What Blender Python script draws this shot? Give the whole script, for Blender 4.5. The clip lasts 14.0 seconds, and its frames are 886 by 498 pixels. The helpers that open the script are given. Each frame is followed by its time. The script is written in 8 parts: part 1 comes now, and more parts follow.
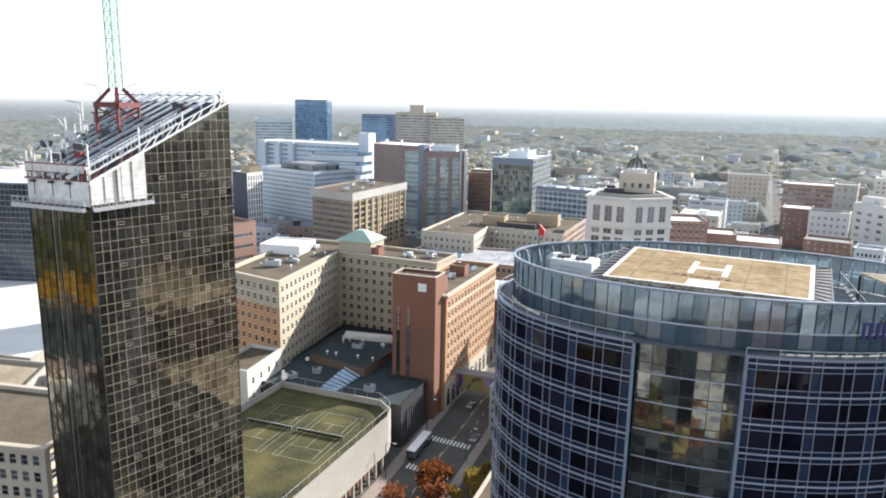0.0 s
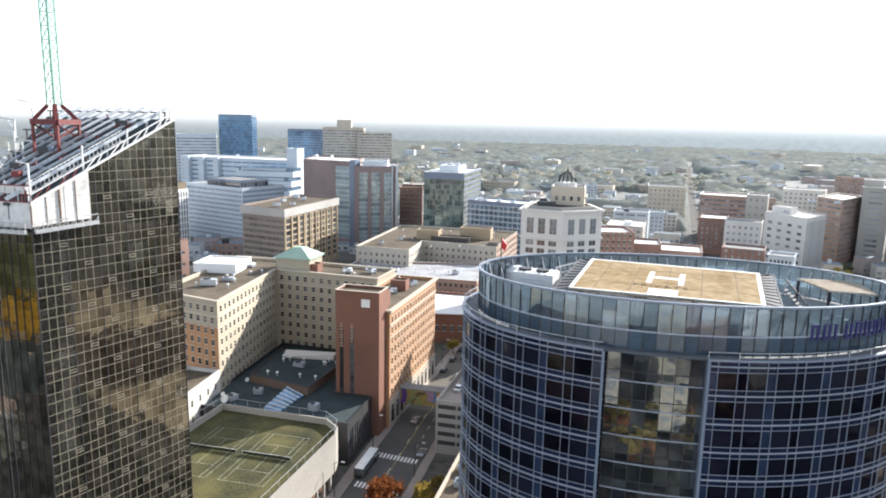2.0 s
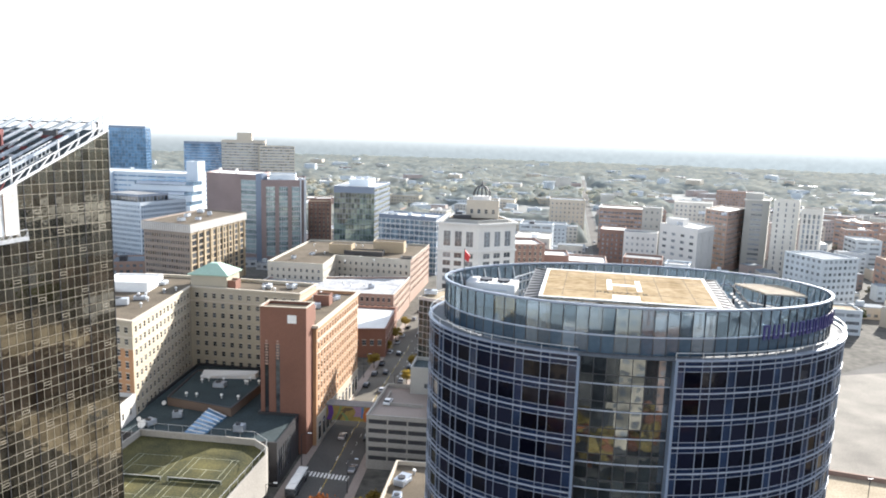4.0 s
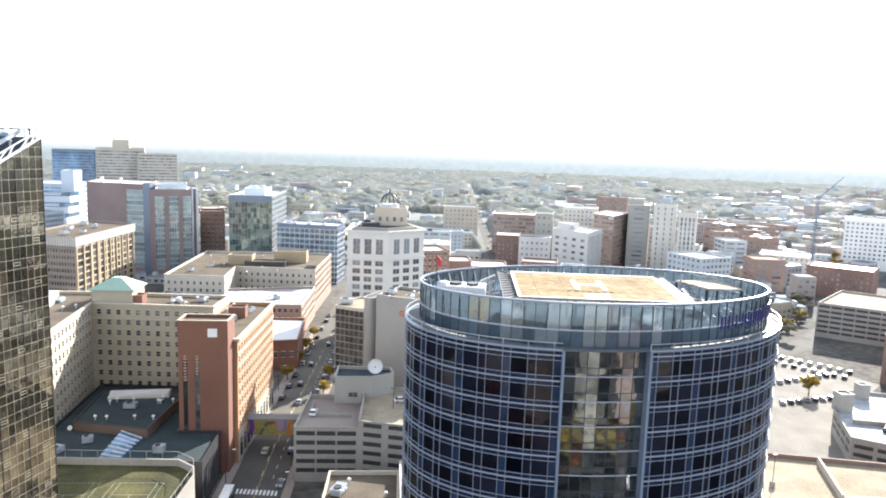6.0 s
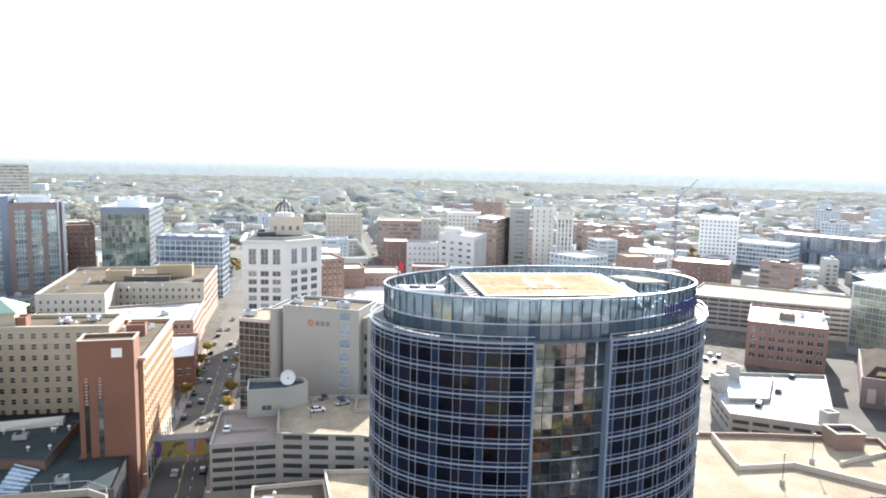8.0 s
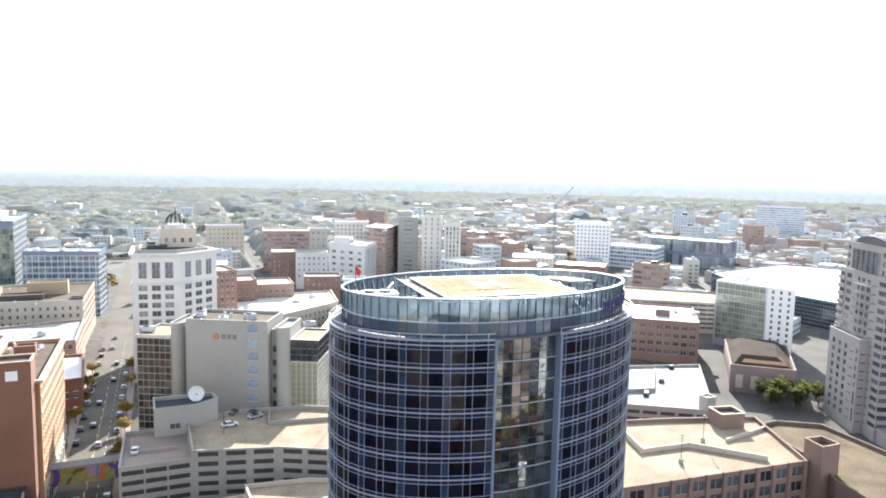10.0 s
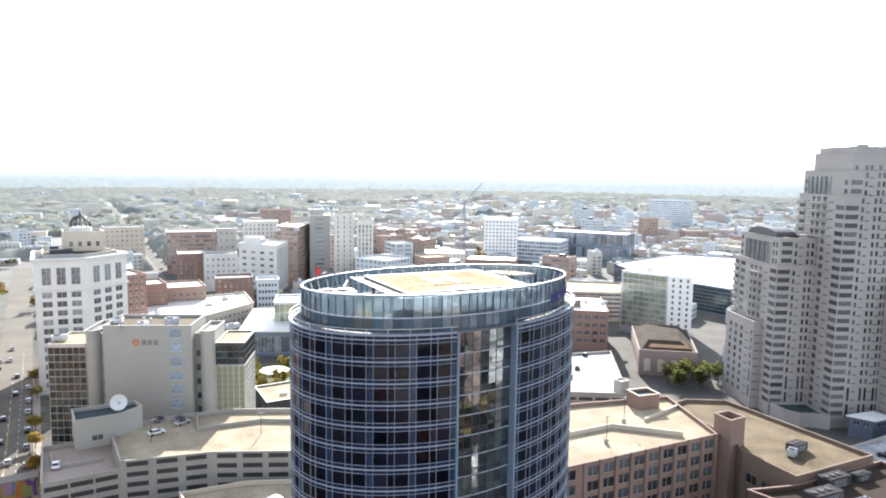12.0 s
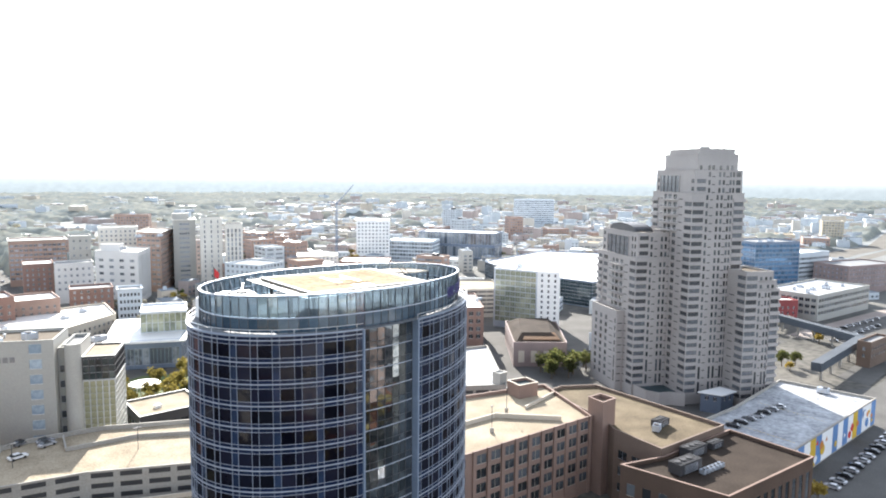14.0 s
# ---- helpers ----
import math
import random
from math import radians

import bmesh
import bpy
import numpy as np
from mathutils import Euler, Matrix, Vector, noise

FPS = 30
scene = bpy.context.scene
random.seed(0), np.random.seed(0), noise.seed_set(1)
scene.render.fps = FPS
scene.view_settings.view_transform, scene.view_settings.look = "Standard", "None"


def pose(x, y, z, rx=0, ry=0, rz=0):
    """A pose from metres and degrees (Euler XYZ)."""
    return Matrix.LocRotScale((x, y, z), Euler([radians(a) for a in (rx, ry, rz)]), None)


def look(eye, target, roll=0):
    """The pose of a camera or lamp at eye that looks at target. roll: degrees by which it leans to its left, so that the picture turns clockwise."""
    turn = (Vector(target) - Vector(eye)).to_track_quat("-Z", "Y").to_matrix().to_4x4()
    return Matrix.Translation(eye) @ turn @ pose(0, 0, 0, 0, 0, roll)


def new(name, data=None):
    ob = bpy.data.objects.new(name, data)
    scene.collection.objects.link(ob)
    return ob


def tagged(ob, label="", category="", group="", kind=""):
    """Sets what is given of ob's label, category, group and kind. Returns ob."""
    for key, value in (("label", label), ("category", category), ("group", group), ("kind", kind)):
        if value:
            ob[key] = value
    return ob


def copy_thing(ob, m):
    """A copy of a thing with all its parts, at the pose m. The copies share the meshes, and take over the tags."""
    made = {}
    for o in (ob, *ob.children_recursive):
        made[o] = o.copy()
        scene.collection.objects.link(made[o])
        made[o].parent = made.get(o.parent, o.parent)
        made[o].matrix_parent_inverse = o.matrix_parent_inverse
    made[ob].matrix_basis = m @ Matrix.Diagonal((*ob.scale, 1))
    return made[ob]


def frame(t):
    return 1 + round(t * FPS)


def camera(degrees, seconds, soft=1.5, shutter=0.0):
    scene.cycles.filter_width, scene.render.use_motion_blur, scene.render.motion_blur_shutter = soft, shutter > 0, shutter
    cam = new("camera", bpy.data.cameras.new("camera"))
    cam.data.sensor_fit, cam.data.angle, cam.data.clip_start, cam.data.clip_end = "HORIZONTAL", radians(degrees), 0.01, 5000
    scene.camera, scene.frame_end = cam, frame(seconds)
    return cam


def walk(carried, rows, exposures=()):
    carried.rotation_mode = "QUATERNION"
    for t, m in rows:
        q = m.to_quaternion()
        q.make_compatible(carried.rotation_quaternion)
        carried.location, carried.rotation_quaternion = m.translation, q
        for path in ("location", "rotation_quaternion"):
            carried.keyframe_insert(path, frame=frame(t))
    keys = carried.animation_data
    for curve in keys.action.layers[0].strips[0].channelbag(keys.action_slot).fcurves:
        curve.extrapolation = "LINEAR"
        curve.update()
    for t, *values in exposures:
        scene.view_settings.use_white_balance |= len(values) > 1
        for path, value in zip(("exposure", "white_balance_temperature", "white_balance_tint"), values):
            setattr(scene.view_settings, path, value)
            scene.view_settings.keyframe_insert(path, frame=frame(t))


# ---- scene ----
cam = camera(64.78, 14.0, soft=1.9)
# seconds, eye, and turn in degrees
PATH = [
    (0, 7.81, 7.19, 89.91, 78.33, -1.11, 19.91),
    (1.5, 5.04, 5.47, 90.20, 79.28, -1.03, 15.58),
    (3, 0.75, 3.68, 90.16, 80.28, -1.43, 9.78),
    (5.5, -11.54, 0.62, 89.66, 81.70, -1.85, -1.38),
    (6, -14.31, -0.07, 89.67, 81.89, -1.84, -3.93),
    (6.5, -17.06, -0.60, 89.69, 82.20, -1.86, -6.46),
    (7.5, -22.80, -1.09, 89.61, 82.53, -1.46, -11.65),
    (9, -31.77, -2.45, 89.29, 83.25, -1.35, -20.02),
    (11.5, -43.43, -2.53, 89.43, 83.73, -0.92, -30.48),
    (12, -45.18, -2.28, 89.68, 83.58, -0.84, -32.62),
    (12.5, -46.83, -2.05, 89.86, 83.69, -0.82, -35.60),
    (13.5, -49.30, -1.87, 89.61, 83.77, -0.63, -40.84),
    (14, -50.40, -1.88, 89.43, 83.85, -0.55, -43.48),
]
EXPOSURES = [(0, 1.03), (3, 1.24), (6.5, 1.60), (9, 1.62), (11.5, 1.63), (14, 1.64)]
walk(cam, [(t, pose(x, y, z, rx, ry, rz)) for t, x, y, z, rx, ry, rz in PATH], EXPOSURES)

# ---- sky and sun: low autumn sun ahead of the camera, thin haze ----
SUN_YAW, SUN_UP = -33.0, 24.3
world = bpy.data.worlds.new("sky")
scene.world = world
world.use_nodes = True
wn = world.node_tree.nodes
sky = wn.new("ShaderNodeTexSky")
sky.sky_type = "NISHITA"
sky.sun_disc = False
sky.sun_elevation = radians(SUN_UP)
sky.sun_rotation = radians(-SUN_YAW)
sky.altitude = 200
sky.air_density, sky.dust_density, sky.ozone_density = 1.0, 0.6, 1.0
wn["Background"].inputs["Strength"].default_value = 0.14
veil = wn.new("ShaderNodeHueSaturation")
veil.inputs["Saturation"].default_value = 0.3
world.node_tree.links.new(sky.outputs[0], veil.inputs["Color"])
cool = wn.new("ShaderNodeMix")
cool.data_type, cool.blend_type = "RGBA", "MULTIPLY"
cool.inputs[0].default_value = 1.0
cool.inputs[7].default_value = (0.92, 0.98, 1.07, 1)
world.node_tree.links.new(veil.outputs[0], cool.inputs[6])
world.node_tree.links.new(cool.outputs[2], wn["Background"].inputs["Color"])
sun_data = bpy.data.lights.new("sun", "SUN")
sun_data.energy, sun_data.angle, sun_data.color = 5.0, radians(0.6), (1.0, 0.945, 0.87)
sun = new("sun", sun_data)
sun_dir = Vector((math.sin(radians(-SUN_YAW)) * math.cos(radians(SUN_UP)), math.cos(radians(SUN_YAW)) * math.cos(radians(SUN_UP)), math.sin(radians(SUN_UP))))
sun.matrix_world = look(sun_dir * 300, (0, 0, 0))

# ---- materials ----
def mat(name, col, rough=0.7, metal=0.0, var=0.18, big=0.06, fine=2.5, bump=0.0, spec=0.5, col2=None, rand=0.0, island=0.0):
    """A surface with stains at two scales, optional second colour, relief and a random shift per piece."""
    m = bpy.data.materials.new(name)
    m.use_nodes = True
    n, l = m.node_tree.nodes, m.node_tree.links
    b = n["Principled BSDF"]
    b.inputs["Roughness"].default_value, b.inputs["Metallic"].default_value = rough, metal
    b.inputs["Specular IOR Level"].default_value = spec
    tc = n.new("ShaderNodeTexCoord")
    n1, n2 = n.new("ShaderNodeTexNoise"), n.new("ShaderNodeTexNoise")
    n1.inputs["Scale"].default_value, n1.inputs["Detail"].default_value = big, 6
    n2.inputs["Scale"].default_value, n2.inputs["Detail"].default_value = fine, 4
    for q in (n1, n2):
        l.new(tc.outputs["Object"], q.inputs["Vector"])
    add = n.new("ShaderNodeMath")
    add.operation = "ADD"
    l.new(n1.outputs[0], add.inputs[0])
    l.new(n2.outputs[0], add.inputs[1])
    last = add.outputs[0]
    if rand or island:
        src = n.new("ShaderNodeObjectInfo").outputs["Random"] if rand else n.new("ShaderNodeNewGeometry").outputs["Random Per Island"]
        mr = n.new("ShaderNodeMath")
        mr.operation = "MULTIPLY_ADD"
        l.new(src, mr.inputs[0])
        mr.inputs[1].default_value = rand or island
        l.new(last, mr.inputs[2])
        sub = n.new("ShaderNodeMath")
        sub.operation = "SUBTRACT"
        l.new(mr.outputs[0], sub.inputs[0])
        sub.inputs[1].default_value = 0.5 * (rand or island)
        last = sub.outputs[0]
    ramp = n.new("ShaderNodeValToRGB")
    half = n.new("ShaderNodeMath")
    half.operation = "MULTIPLY"
    half.inputs[1].default_value = 0.5
    l.new(last, half.inputs[0])
    c2 = col2 or tuple(min(1.0, c * (1 + var)) for c in col)
    c1 = tuple(c * (1 - var) for c in col)
    ramp.color_ramp.elements[0].position, ramp.color_ramp.elements[0].color = 0.36, (*c1, 1)
    ramp.color_ramp.elements[1].position, ramp.color_ramp.elements[1].color = 0.64, (*c2, 1)
    l.new(half.outputs[0], ramp.inputs[0])
    l.new(ramp.outputs[0], b.inputs["Base Color"])
    if bump:
        bp = n.new("ShaderNodeBump")
        bp.inputs["Strength"].default_value, bp.inputs["Distance"].default_value = min(1.0, bump), 0.05
        l.new(n2.outputs[0], bp.inputs["Height"])
        l.new(bp.outputs[0], b.inputs["Normal"])
    return m


ASPHALT = mat("asphalt", (0.105, 0.102, 0.097), 0.9, spec=0.15, var=0.3, bump=0.2)
CONCRETE = mat("concrete", (0.34, 0.32, 0.29), 0.85, spec=0.25, var=0.18, bump=0.15)
PAVING = mat("paving", (0.30, 0.25, 0.22), 0.85, var=0.2)
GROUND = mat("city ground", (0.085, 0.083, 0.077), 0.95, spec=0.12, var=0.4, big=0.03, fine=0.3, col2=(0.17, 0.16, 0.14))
# grey town ground turning paler and bluer outwards: distance haze put into its colour
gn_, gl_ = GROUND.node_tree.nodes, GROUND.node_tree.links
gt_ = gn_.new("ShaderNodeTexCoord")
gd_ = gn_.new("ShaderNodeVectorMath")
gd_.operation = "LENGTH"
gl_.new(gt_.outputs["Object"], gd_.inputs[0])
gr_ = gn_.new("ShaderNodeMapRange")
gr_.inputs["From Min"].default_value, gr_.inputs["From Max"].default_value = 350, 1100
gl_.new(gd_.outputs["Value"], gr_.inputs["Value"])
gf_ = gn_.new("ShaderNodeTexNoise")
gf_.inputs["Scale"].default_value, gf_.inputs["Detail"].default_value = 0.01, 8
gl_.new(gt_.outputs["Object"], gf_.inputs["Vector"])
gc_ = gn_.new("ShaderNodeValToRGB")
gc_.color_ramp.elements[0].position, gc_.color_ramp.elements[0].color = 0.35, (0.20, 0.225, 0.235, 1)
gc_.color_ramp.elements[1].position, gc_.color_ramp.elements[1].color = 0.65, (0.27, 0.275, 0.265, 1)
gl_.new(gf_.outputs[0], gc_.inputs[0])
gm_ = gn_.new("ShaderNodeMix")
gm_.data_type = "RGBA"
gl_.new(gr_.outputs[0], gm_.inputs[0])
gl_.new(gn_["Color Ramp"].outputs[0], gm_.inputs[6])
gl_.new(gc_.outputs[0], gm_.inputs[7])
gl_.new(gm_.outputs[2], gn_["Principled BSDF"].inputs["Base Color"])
PAINT_W = mat("white road paint", (0.75, 0.75, 0.72), 0.7, var=0.1)
PAINT_Y = mat("yellow road paint", (0.6, 0.42, 0.08), 0.7, var=0.1)
BRICK = mat("red-brown brick", (0.195, 0.092, 0.064), 0.85, var=0.22, fine=6, bump=0.2)
BRICK_T = mat("tan brick", (0.405, 0.358, 0.278), 0.85, var=0.15, fine=6, bump=0.2)
BRICK_B = mat("orange brick", (0.42, 0.23, 0.12), 0.85, var=0.25, fine=6, bump=0.2)
BRICK_R = mat("faded red brick", (0.25, 0.155, 0.125), 0.85, var=0.2, fine=6, bump=0.2)
BRICK_M = mat("mauve-brown brick", (0.26, 0.20, 0.19), 0.85, var=0.2, fine=6, bump=0.2)
STONE_A = mat("cool grey precast", (0.33, 0.308, 0.296), 0.75, var=0.12, big=0.08)
# PALE_A to TOWN_R: far wall colours lifted to hold the distance haze
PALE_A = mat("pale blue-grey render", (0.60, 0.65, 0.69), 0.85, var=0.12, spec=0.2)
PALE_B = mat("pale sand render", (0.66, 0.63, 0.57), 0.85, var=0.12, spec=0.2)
TOWN_A = mat("hazed blue-grey render", (0.49, 0.53, 0.56), 0.85, var=0.15, spec=0.2)
TOWN_B = mat("hazed sand render", (0.51, 0.485, 0.44), 0.85, var=0.15, spec=0.2)
TOWN_R = mat("hazed rose brick", (0.40, 0.335, 0.31), 0.85, var=0.15, spec=0.2)
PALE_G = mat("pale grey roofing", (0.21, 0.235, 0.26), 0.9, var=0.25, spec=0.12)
BRICK_N = mat("brown brick", (0.155, 0.108, 0.082), 0.85, var=0.2, fine=6, bump=0.2)
BRICK_P = mat("pale rose brick", (0.34, 0.235, 0.19), 0.85, var=0.15, fine=6, bump=0.2)
BRICK_Q = mat("brown-red mill brick", (0.24, 0.16, 0.128), 0.85, var=0.2, fine=6, bump=0.2)
BRICK_D = mat("dark umber brick", (0.10, 0.068, 0.052), 0.85, var=0.25, fine=6, bump=0.2, spec=0.2)
STONE_W = mat("white glazed stone", (0.60, 0.585, 0.56), 0.6, var=0.1)
STONE_B = mat("beige stone", (0.50, 0.44, 0.36), 0.8, var=0.12, bump=0.1)
CREAM = mat("weathered cream stucco", (0.44, 0.415, 0.36), 0.85, var=0.2)
STONE_G = mat("grey-beige cladding", (0.365, 0.355, 0.325), 0.75, var=0.1)
PANEL_W = mat("white painted panel", (0.78, 0.78, 0.77), 0.55, var=0.06)
HOSP = mat("blue-grey white cladding", (0.52, 0.575, 0.63), 0.6, var=0.08)
NAVY = mat("dark blue cladding", (0.022, 0.030, 0.065), 0.45, var=0.15)
PANEL_T = mat("warm tan panel", (0.38, 0.30, 0.20), 0.6, var=0.15)
METAL = mat("brushed grey metal", (0.52, 0.56, 0.62), 0.35, 0.6, var=0.1)
METAL_B = mat("blue-grey metal panel", (0.16, 0.20, 0.27), 0.4, 0.4, var=0.12)
METAL_D = mat("dark metal", (0.06, 0.06, 0.065), 0.5, 0.4, var=0.2)
STEEL_R = mat("red oxide steel", (0.155, 0.026, 0.026), 0.6, var=0.25)
STEEL_G = mat("green painted steel", (0.16, 0.36, 0.26), 0.55, var=0.2)
STEEL_W = mat("galvanised steel", (0.50, 0.51, 0.52), 0.45, 0.4, var=0.25)
COPPER = mat("pale green copper", (0.33, 0.47, 0.38), 0.6, var=0.15)
ROOF_T = mat("tar and gravel roof", (0.128, 0.106, 0.08), 0.95, spec=0.15, var=0.3, big=0.15, bump=0.2)
ROOF_W = mat("white membrane roof", (0.70, 0.69, 0.66), 0.5, var=0.12, big=0.1)
ROOF_G = mat("grey membrane roof", (0.24, 0.245, 0.25), 0.85, spec=0.2, var=0.2, big=0.1)
ROOF_N = mat("dark brown gravel roof", (0.046, 0.035, 0.028), 0.95, spec=0.1, var=0.35, big=0.12, bump=0.2)
ROOF_L = mat("worn pale deck coating", (0.30, 0.31, 0.33), 0.75, spec=0.25, var=0.3, big=0.16, fine=0.8, col2=(0.50, 0.515, 0.535))
ROOF_M = mat("tan-brown gravel roof", (0.12, 0.09, 0.055), 0.95, var=0.5, big=0.12, bump=0.2, spec=0.2, col2=(0.21, 0.165, 0.105))
ROOF_D = mat("dark slate-grey roof", (0.045, 0.062, 0.068), 0.85, spec=0.2, var=0.3, big=0.1)
ROOF_B = mat("warm concrete deck", (0.30, 0.245, 0.172), 0.9, var=0.25, big=0.12, spec=0.1, col2=(0.44, 0.375, 0.28))
PAD = mat("buff helipad coating", (0.25, 0.168, 0.078), 0.9, var=0.2, big=0.22, fine=1.2, spec=0.06, col2=(0.37, 0.285, 0.175))
# gold mottling in the court colour stands for reflected light dappling it
COURT = mat("dappled green court coating", (0.026, 0.036, 0.020), 0.8, var=0.45, big=0.12, spec=0.25, col2=(0.135, 0.12, 0.045))
LEAF_Y = mat("yellow autumn leaves", (0.36, 0.25, 0.05), 0.8, var=0.35, fine=3, island=0.5, col2=(0.42, 0.32, 0.08))
LEAF_O = mat("rust autumn leaves", (0.26, 0.085, 0.03), 0.8, var=0.35, fine=3, island=0.5, col2=(0.40, 0.15, 0.05))
LEAF_P = mat("olive-yellow park leaves", (0.20, 0.175, 0.045), 0.8, var=0.35, fine=3, island=0.5, col2=(0.32, 0.25, 0.06))
LEAF_D = mat("deep golden leaves", (0.55, 0.33, 0.015), 0.8, var=0.35, fine=3, island=0.5, col2=(0.72, 0.47, 0.02))
LEAF_G = mat("fading green leaves", (0.075, 0.10, 0.03), 0.8, var=0.35, fine=3, island=0.6, col2=(0.17, 0.17, 0.06))
# woods colours lifted well above leaf tones to carry the distance haze
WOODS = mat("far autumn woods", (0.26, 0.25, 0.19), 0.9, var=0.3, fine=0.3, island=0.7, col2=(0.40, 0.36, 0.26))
WOODS_F = mat("haze-paled distant woods", (0.52, 0.56, 0.54), 0.9, var=0.1, fine=0.1, island=0.8, col2=(0.68, 0.65, 0.56))
WOODS_C = mat("haze-paled woods canopy", (0.45, 0.53, 0.56), 0.95, var=0.25, big=0.015, fine=0.08, spec=0.1, col2=(0.63, 0.63, 0.56))
for leaf in (LEAF_Y, LEAF_P, LEAF_D, LEAF_O, LEAF_G, WOODS, WOODS_F, WOODS_C):
    # thin leaves let the low sun shine through
    n, l = leaf.node_tree.nodes, leaf.node_tree.links
    t, mx = n.new("ShaderNodeBsdfTranslucent"), n.new("ShaderNodeMixShader")
    l.new(n["Color Ramp"].outputs[0], t.inputs["Color"])
    # the higher share lifts the shaded sides of the far woods
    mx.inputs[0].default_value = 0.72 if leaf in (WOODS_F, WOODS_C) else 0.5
    l.new(n["Principled BSDF"].outputs[0], mx.inputs[1])
    l.new(t.outputs[0], mx.inputs[2])
    l.new(mx.outputs[0], n["Material Output"].inputs["Surface"])
BARK = mat("bark", (0.12, 0.09, 0.06), 0.9, var=0.3)
RUBBER = mat("tyre rubber", (0.02, 0.02, 0.02), 0.8)
CARPAINT = mat("car paint", (0.02, 0.02, 0.025), 0.25, 0.2, var=0.1, rand=1.6, col2=(0.45, 0.45, 0.47))
WHITE_CAR = mat("white car paint", (0.75, 0.75, 0.75), 0.3, var=0.05)
PURPLE = mat("purple mural paint", (0.13, 0.05, 0.28), 0.6)
YELLOW = mat("yellow mural paint", (0.62, 0.40, 0.03), 0.6)
RED = mat("red paint", (0.55, 0.03, 0.03), 0.6)
BLUE = mat("blue mural paint", (0.10, 0.22, 0.45), 0.6)
SIGN_V = mat("violet sign letters", (0.035, 0.03, 0.13), 0.4)
WHITE = mat("white paint", (0.8, 0.8, 0.8), 0.6, var=0.05)


def glass(name, col, rough=0.06, metal=0.0, spec=0.8, rand=0.0, island=0.0, wave=0.12, col2=None, tilt=0.0):
    m = mat(name, col, rough, metal, var=0.35, big=0.15, fine=0.6, bump=0.0, spec=spec, rand=rand, island=island, col2=col2)
    n, l = m.node_tree.nodes, m.node_tree.links
    tc = n.new("ShaderNodeTexCoord")
    w = n.new("ShaderNodeTexNoise")
    w.inputs["Scale"].default_value, w.inputs["Detail"].default_value = 0.45, 2
    l.new(tc.outputs["Object"], w.inputs["Vector"])
    bp = n.new("ShaderNodeBump")
    bp.inputs["Strength"].default_value, bp.inputs["Distance"].default_value = wave, 0.1
    l.new(w.outputs[0], bp.inputs["Height"])
    l.new(bp.outputs[0], n["Principled BSDF"].inputs["Normal"])
    if tilt:
        # each pane hangs a little out of true
        src = n.new("ShaderNodeNewGeometry").outputs["Random Per Island"] if island else n.new("ShaderNodeObjectInfo").outputs["Random"]
        wh = n.new("ShaderNodeTexWhiteNoise")
        wh.noise_dimensions = "1D"
        l.new(src, wh.inputs["W"])
        v1, v2 = n.new("ShaderNodeVectorMath"), n.new("ShaderNodeVectorMath")
        v1.operation, v2.operation = "SUBTRACT", "MULTIPLY_ADD"
        l.new(wh.outputs["Color"], v1.inputs[0])
        v1.inputs[1].default_value = (0.5, 0.5, 0.5)
        l.new(v1.outputs[0], v2.inputs[0])
        v2.inputs[1].default_value = (tilt, tilt, tilt)
        ge = n.new("ShaderNodeNewGeometry")
        l.new(ge.outputs["Normal"], v2.inputs[2])
        l.new(v2.outputs[0], bp.inputs["Normal"])
    return m


GLASS = glass("dark window glass", (0.035, 0.04, 0.045), rand=0.8, col2=(0.11, 0.12, 0.13))
GLASS_J = glass("dark window glass in one sheet", (0.035, 0.04, 0.045), island=0.8, col2=(0.11, 0.12, 0.13))
# far windows get a paler glass, with distance haze put into the colour
GLASS_F = glass("haze-paled window glass in one sheet", (0.14, 0.16, 0.18), 0.1, island=0.8, col2=(0.30, 0.325, 0.35))
GLASS_N = glass("navy tower glass", (0.003, 0.0035, 0.009), 0.04, 0.0, 0.18, rand=0.9, wave=0.05, tilt=0.022, col2=(0.010, 0.011, 0.023))
GLASS_NJ = glass("navy tower glass in one sheet", (0.003, 0.005, 0.012), 0.04, 0.0, 0.15, island=0.9, wave=0.05, col2=(0.009, 0.015, 0.032))
GLASS_S = glass("blue spandrel glass", (0.010, 0.017, 0.040), 0.12, 0.0, 0.2, wave=0.04)
GLASS_C = glass("grey-blue bay glass", (0.10, 0.12, 0.14), 0.03, 0.85, 0.7, island=0.6, wave=0.1, tilt=0.022, col2=(0.21, 0.235, 0.255))
GLASS_M = glass("bronze mirror glass", (0.15, 0.135, 0.105), 0.05, 0.9, 0.9, island=0.35, wave=0.35, tilt=0.016, col2=(0.32, 0.295, 0.235))
GLASS_MO = glass("bronze mirror glass panel", (0.15, 0.135, 0.105), 0.05, 0.9, 0.9, rand=0.35, wave=0.35, tilt=0.016, col2=(0.32, 0.295, 0.235))
GLASS_Y = glass("pale olive-gold glass", (0.36, 0.35, 0.20), 0.08, 0.35, 0.9, island=0.5, tilt=0.04, col2=(0.60, 0.58, 0.40))
GLASS_FO = glass("window glass with pale blinds", (0.10, 0.115, 0.13), 0.1, rand=0.8, col2=(0.25, 0.27, 0.29))
GLASS_E = glass("teal office glass", (0.18, 0.27, 0.28), 0.07, 0.2, 0.9, island=0.6, col2=(0.34, 0.45, 0.45))
GLASS_V = glass("pale grey-green glass", (0.27, 0.30, 0.22), 0.08, 0.2, 0.8, island=0.5, col2=(0.44, 0.46, 0.34))
GLASS_T = glass("green-tinted glass", (0.10, 0.13, 0.10), 0.06, 0.3, 0.9, island=0.6)
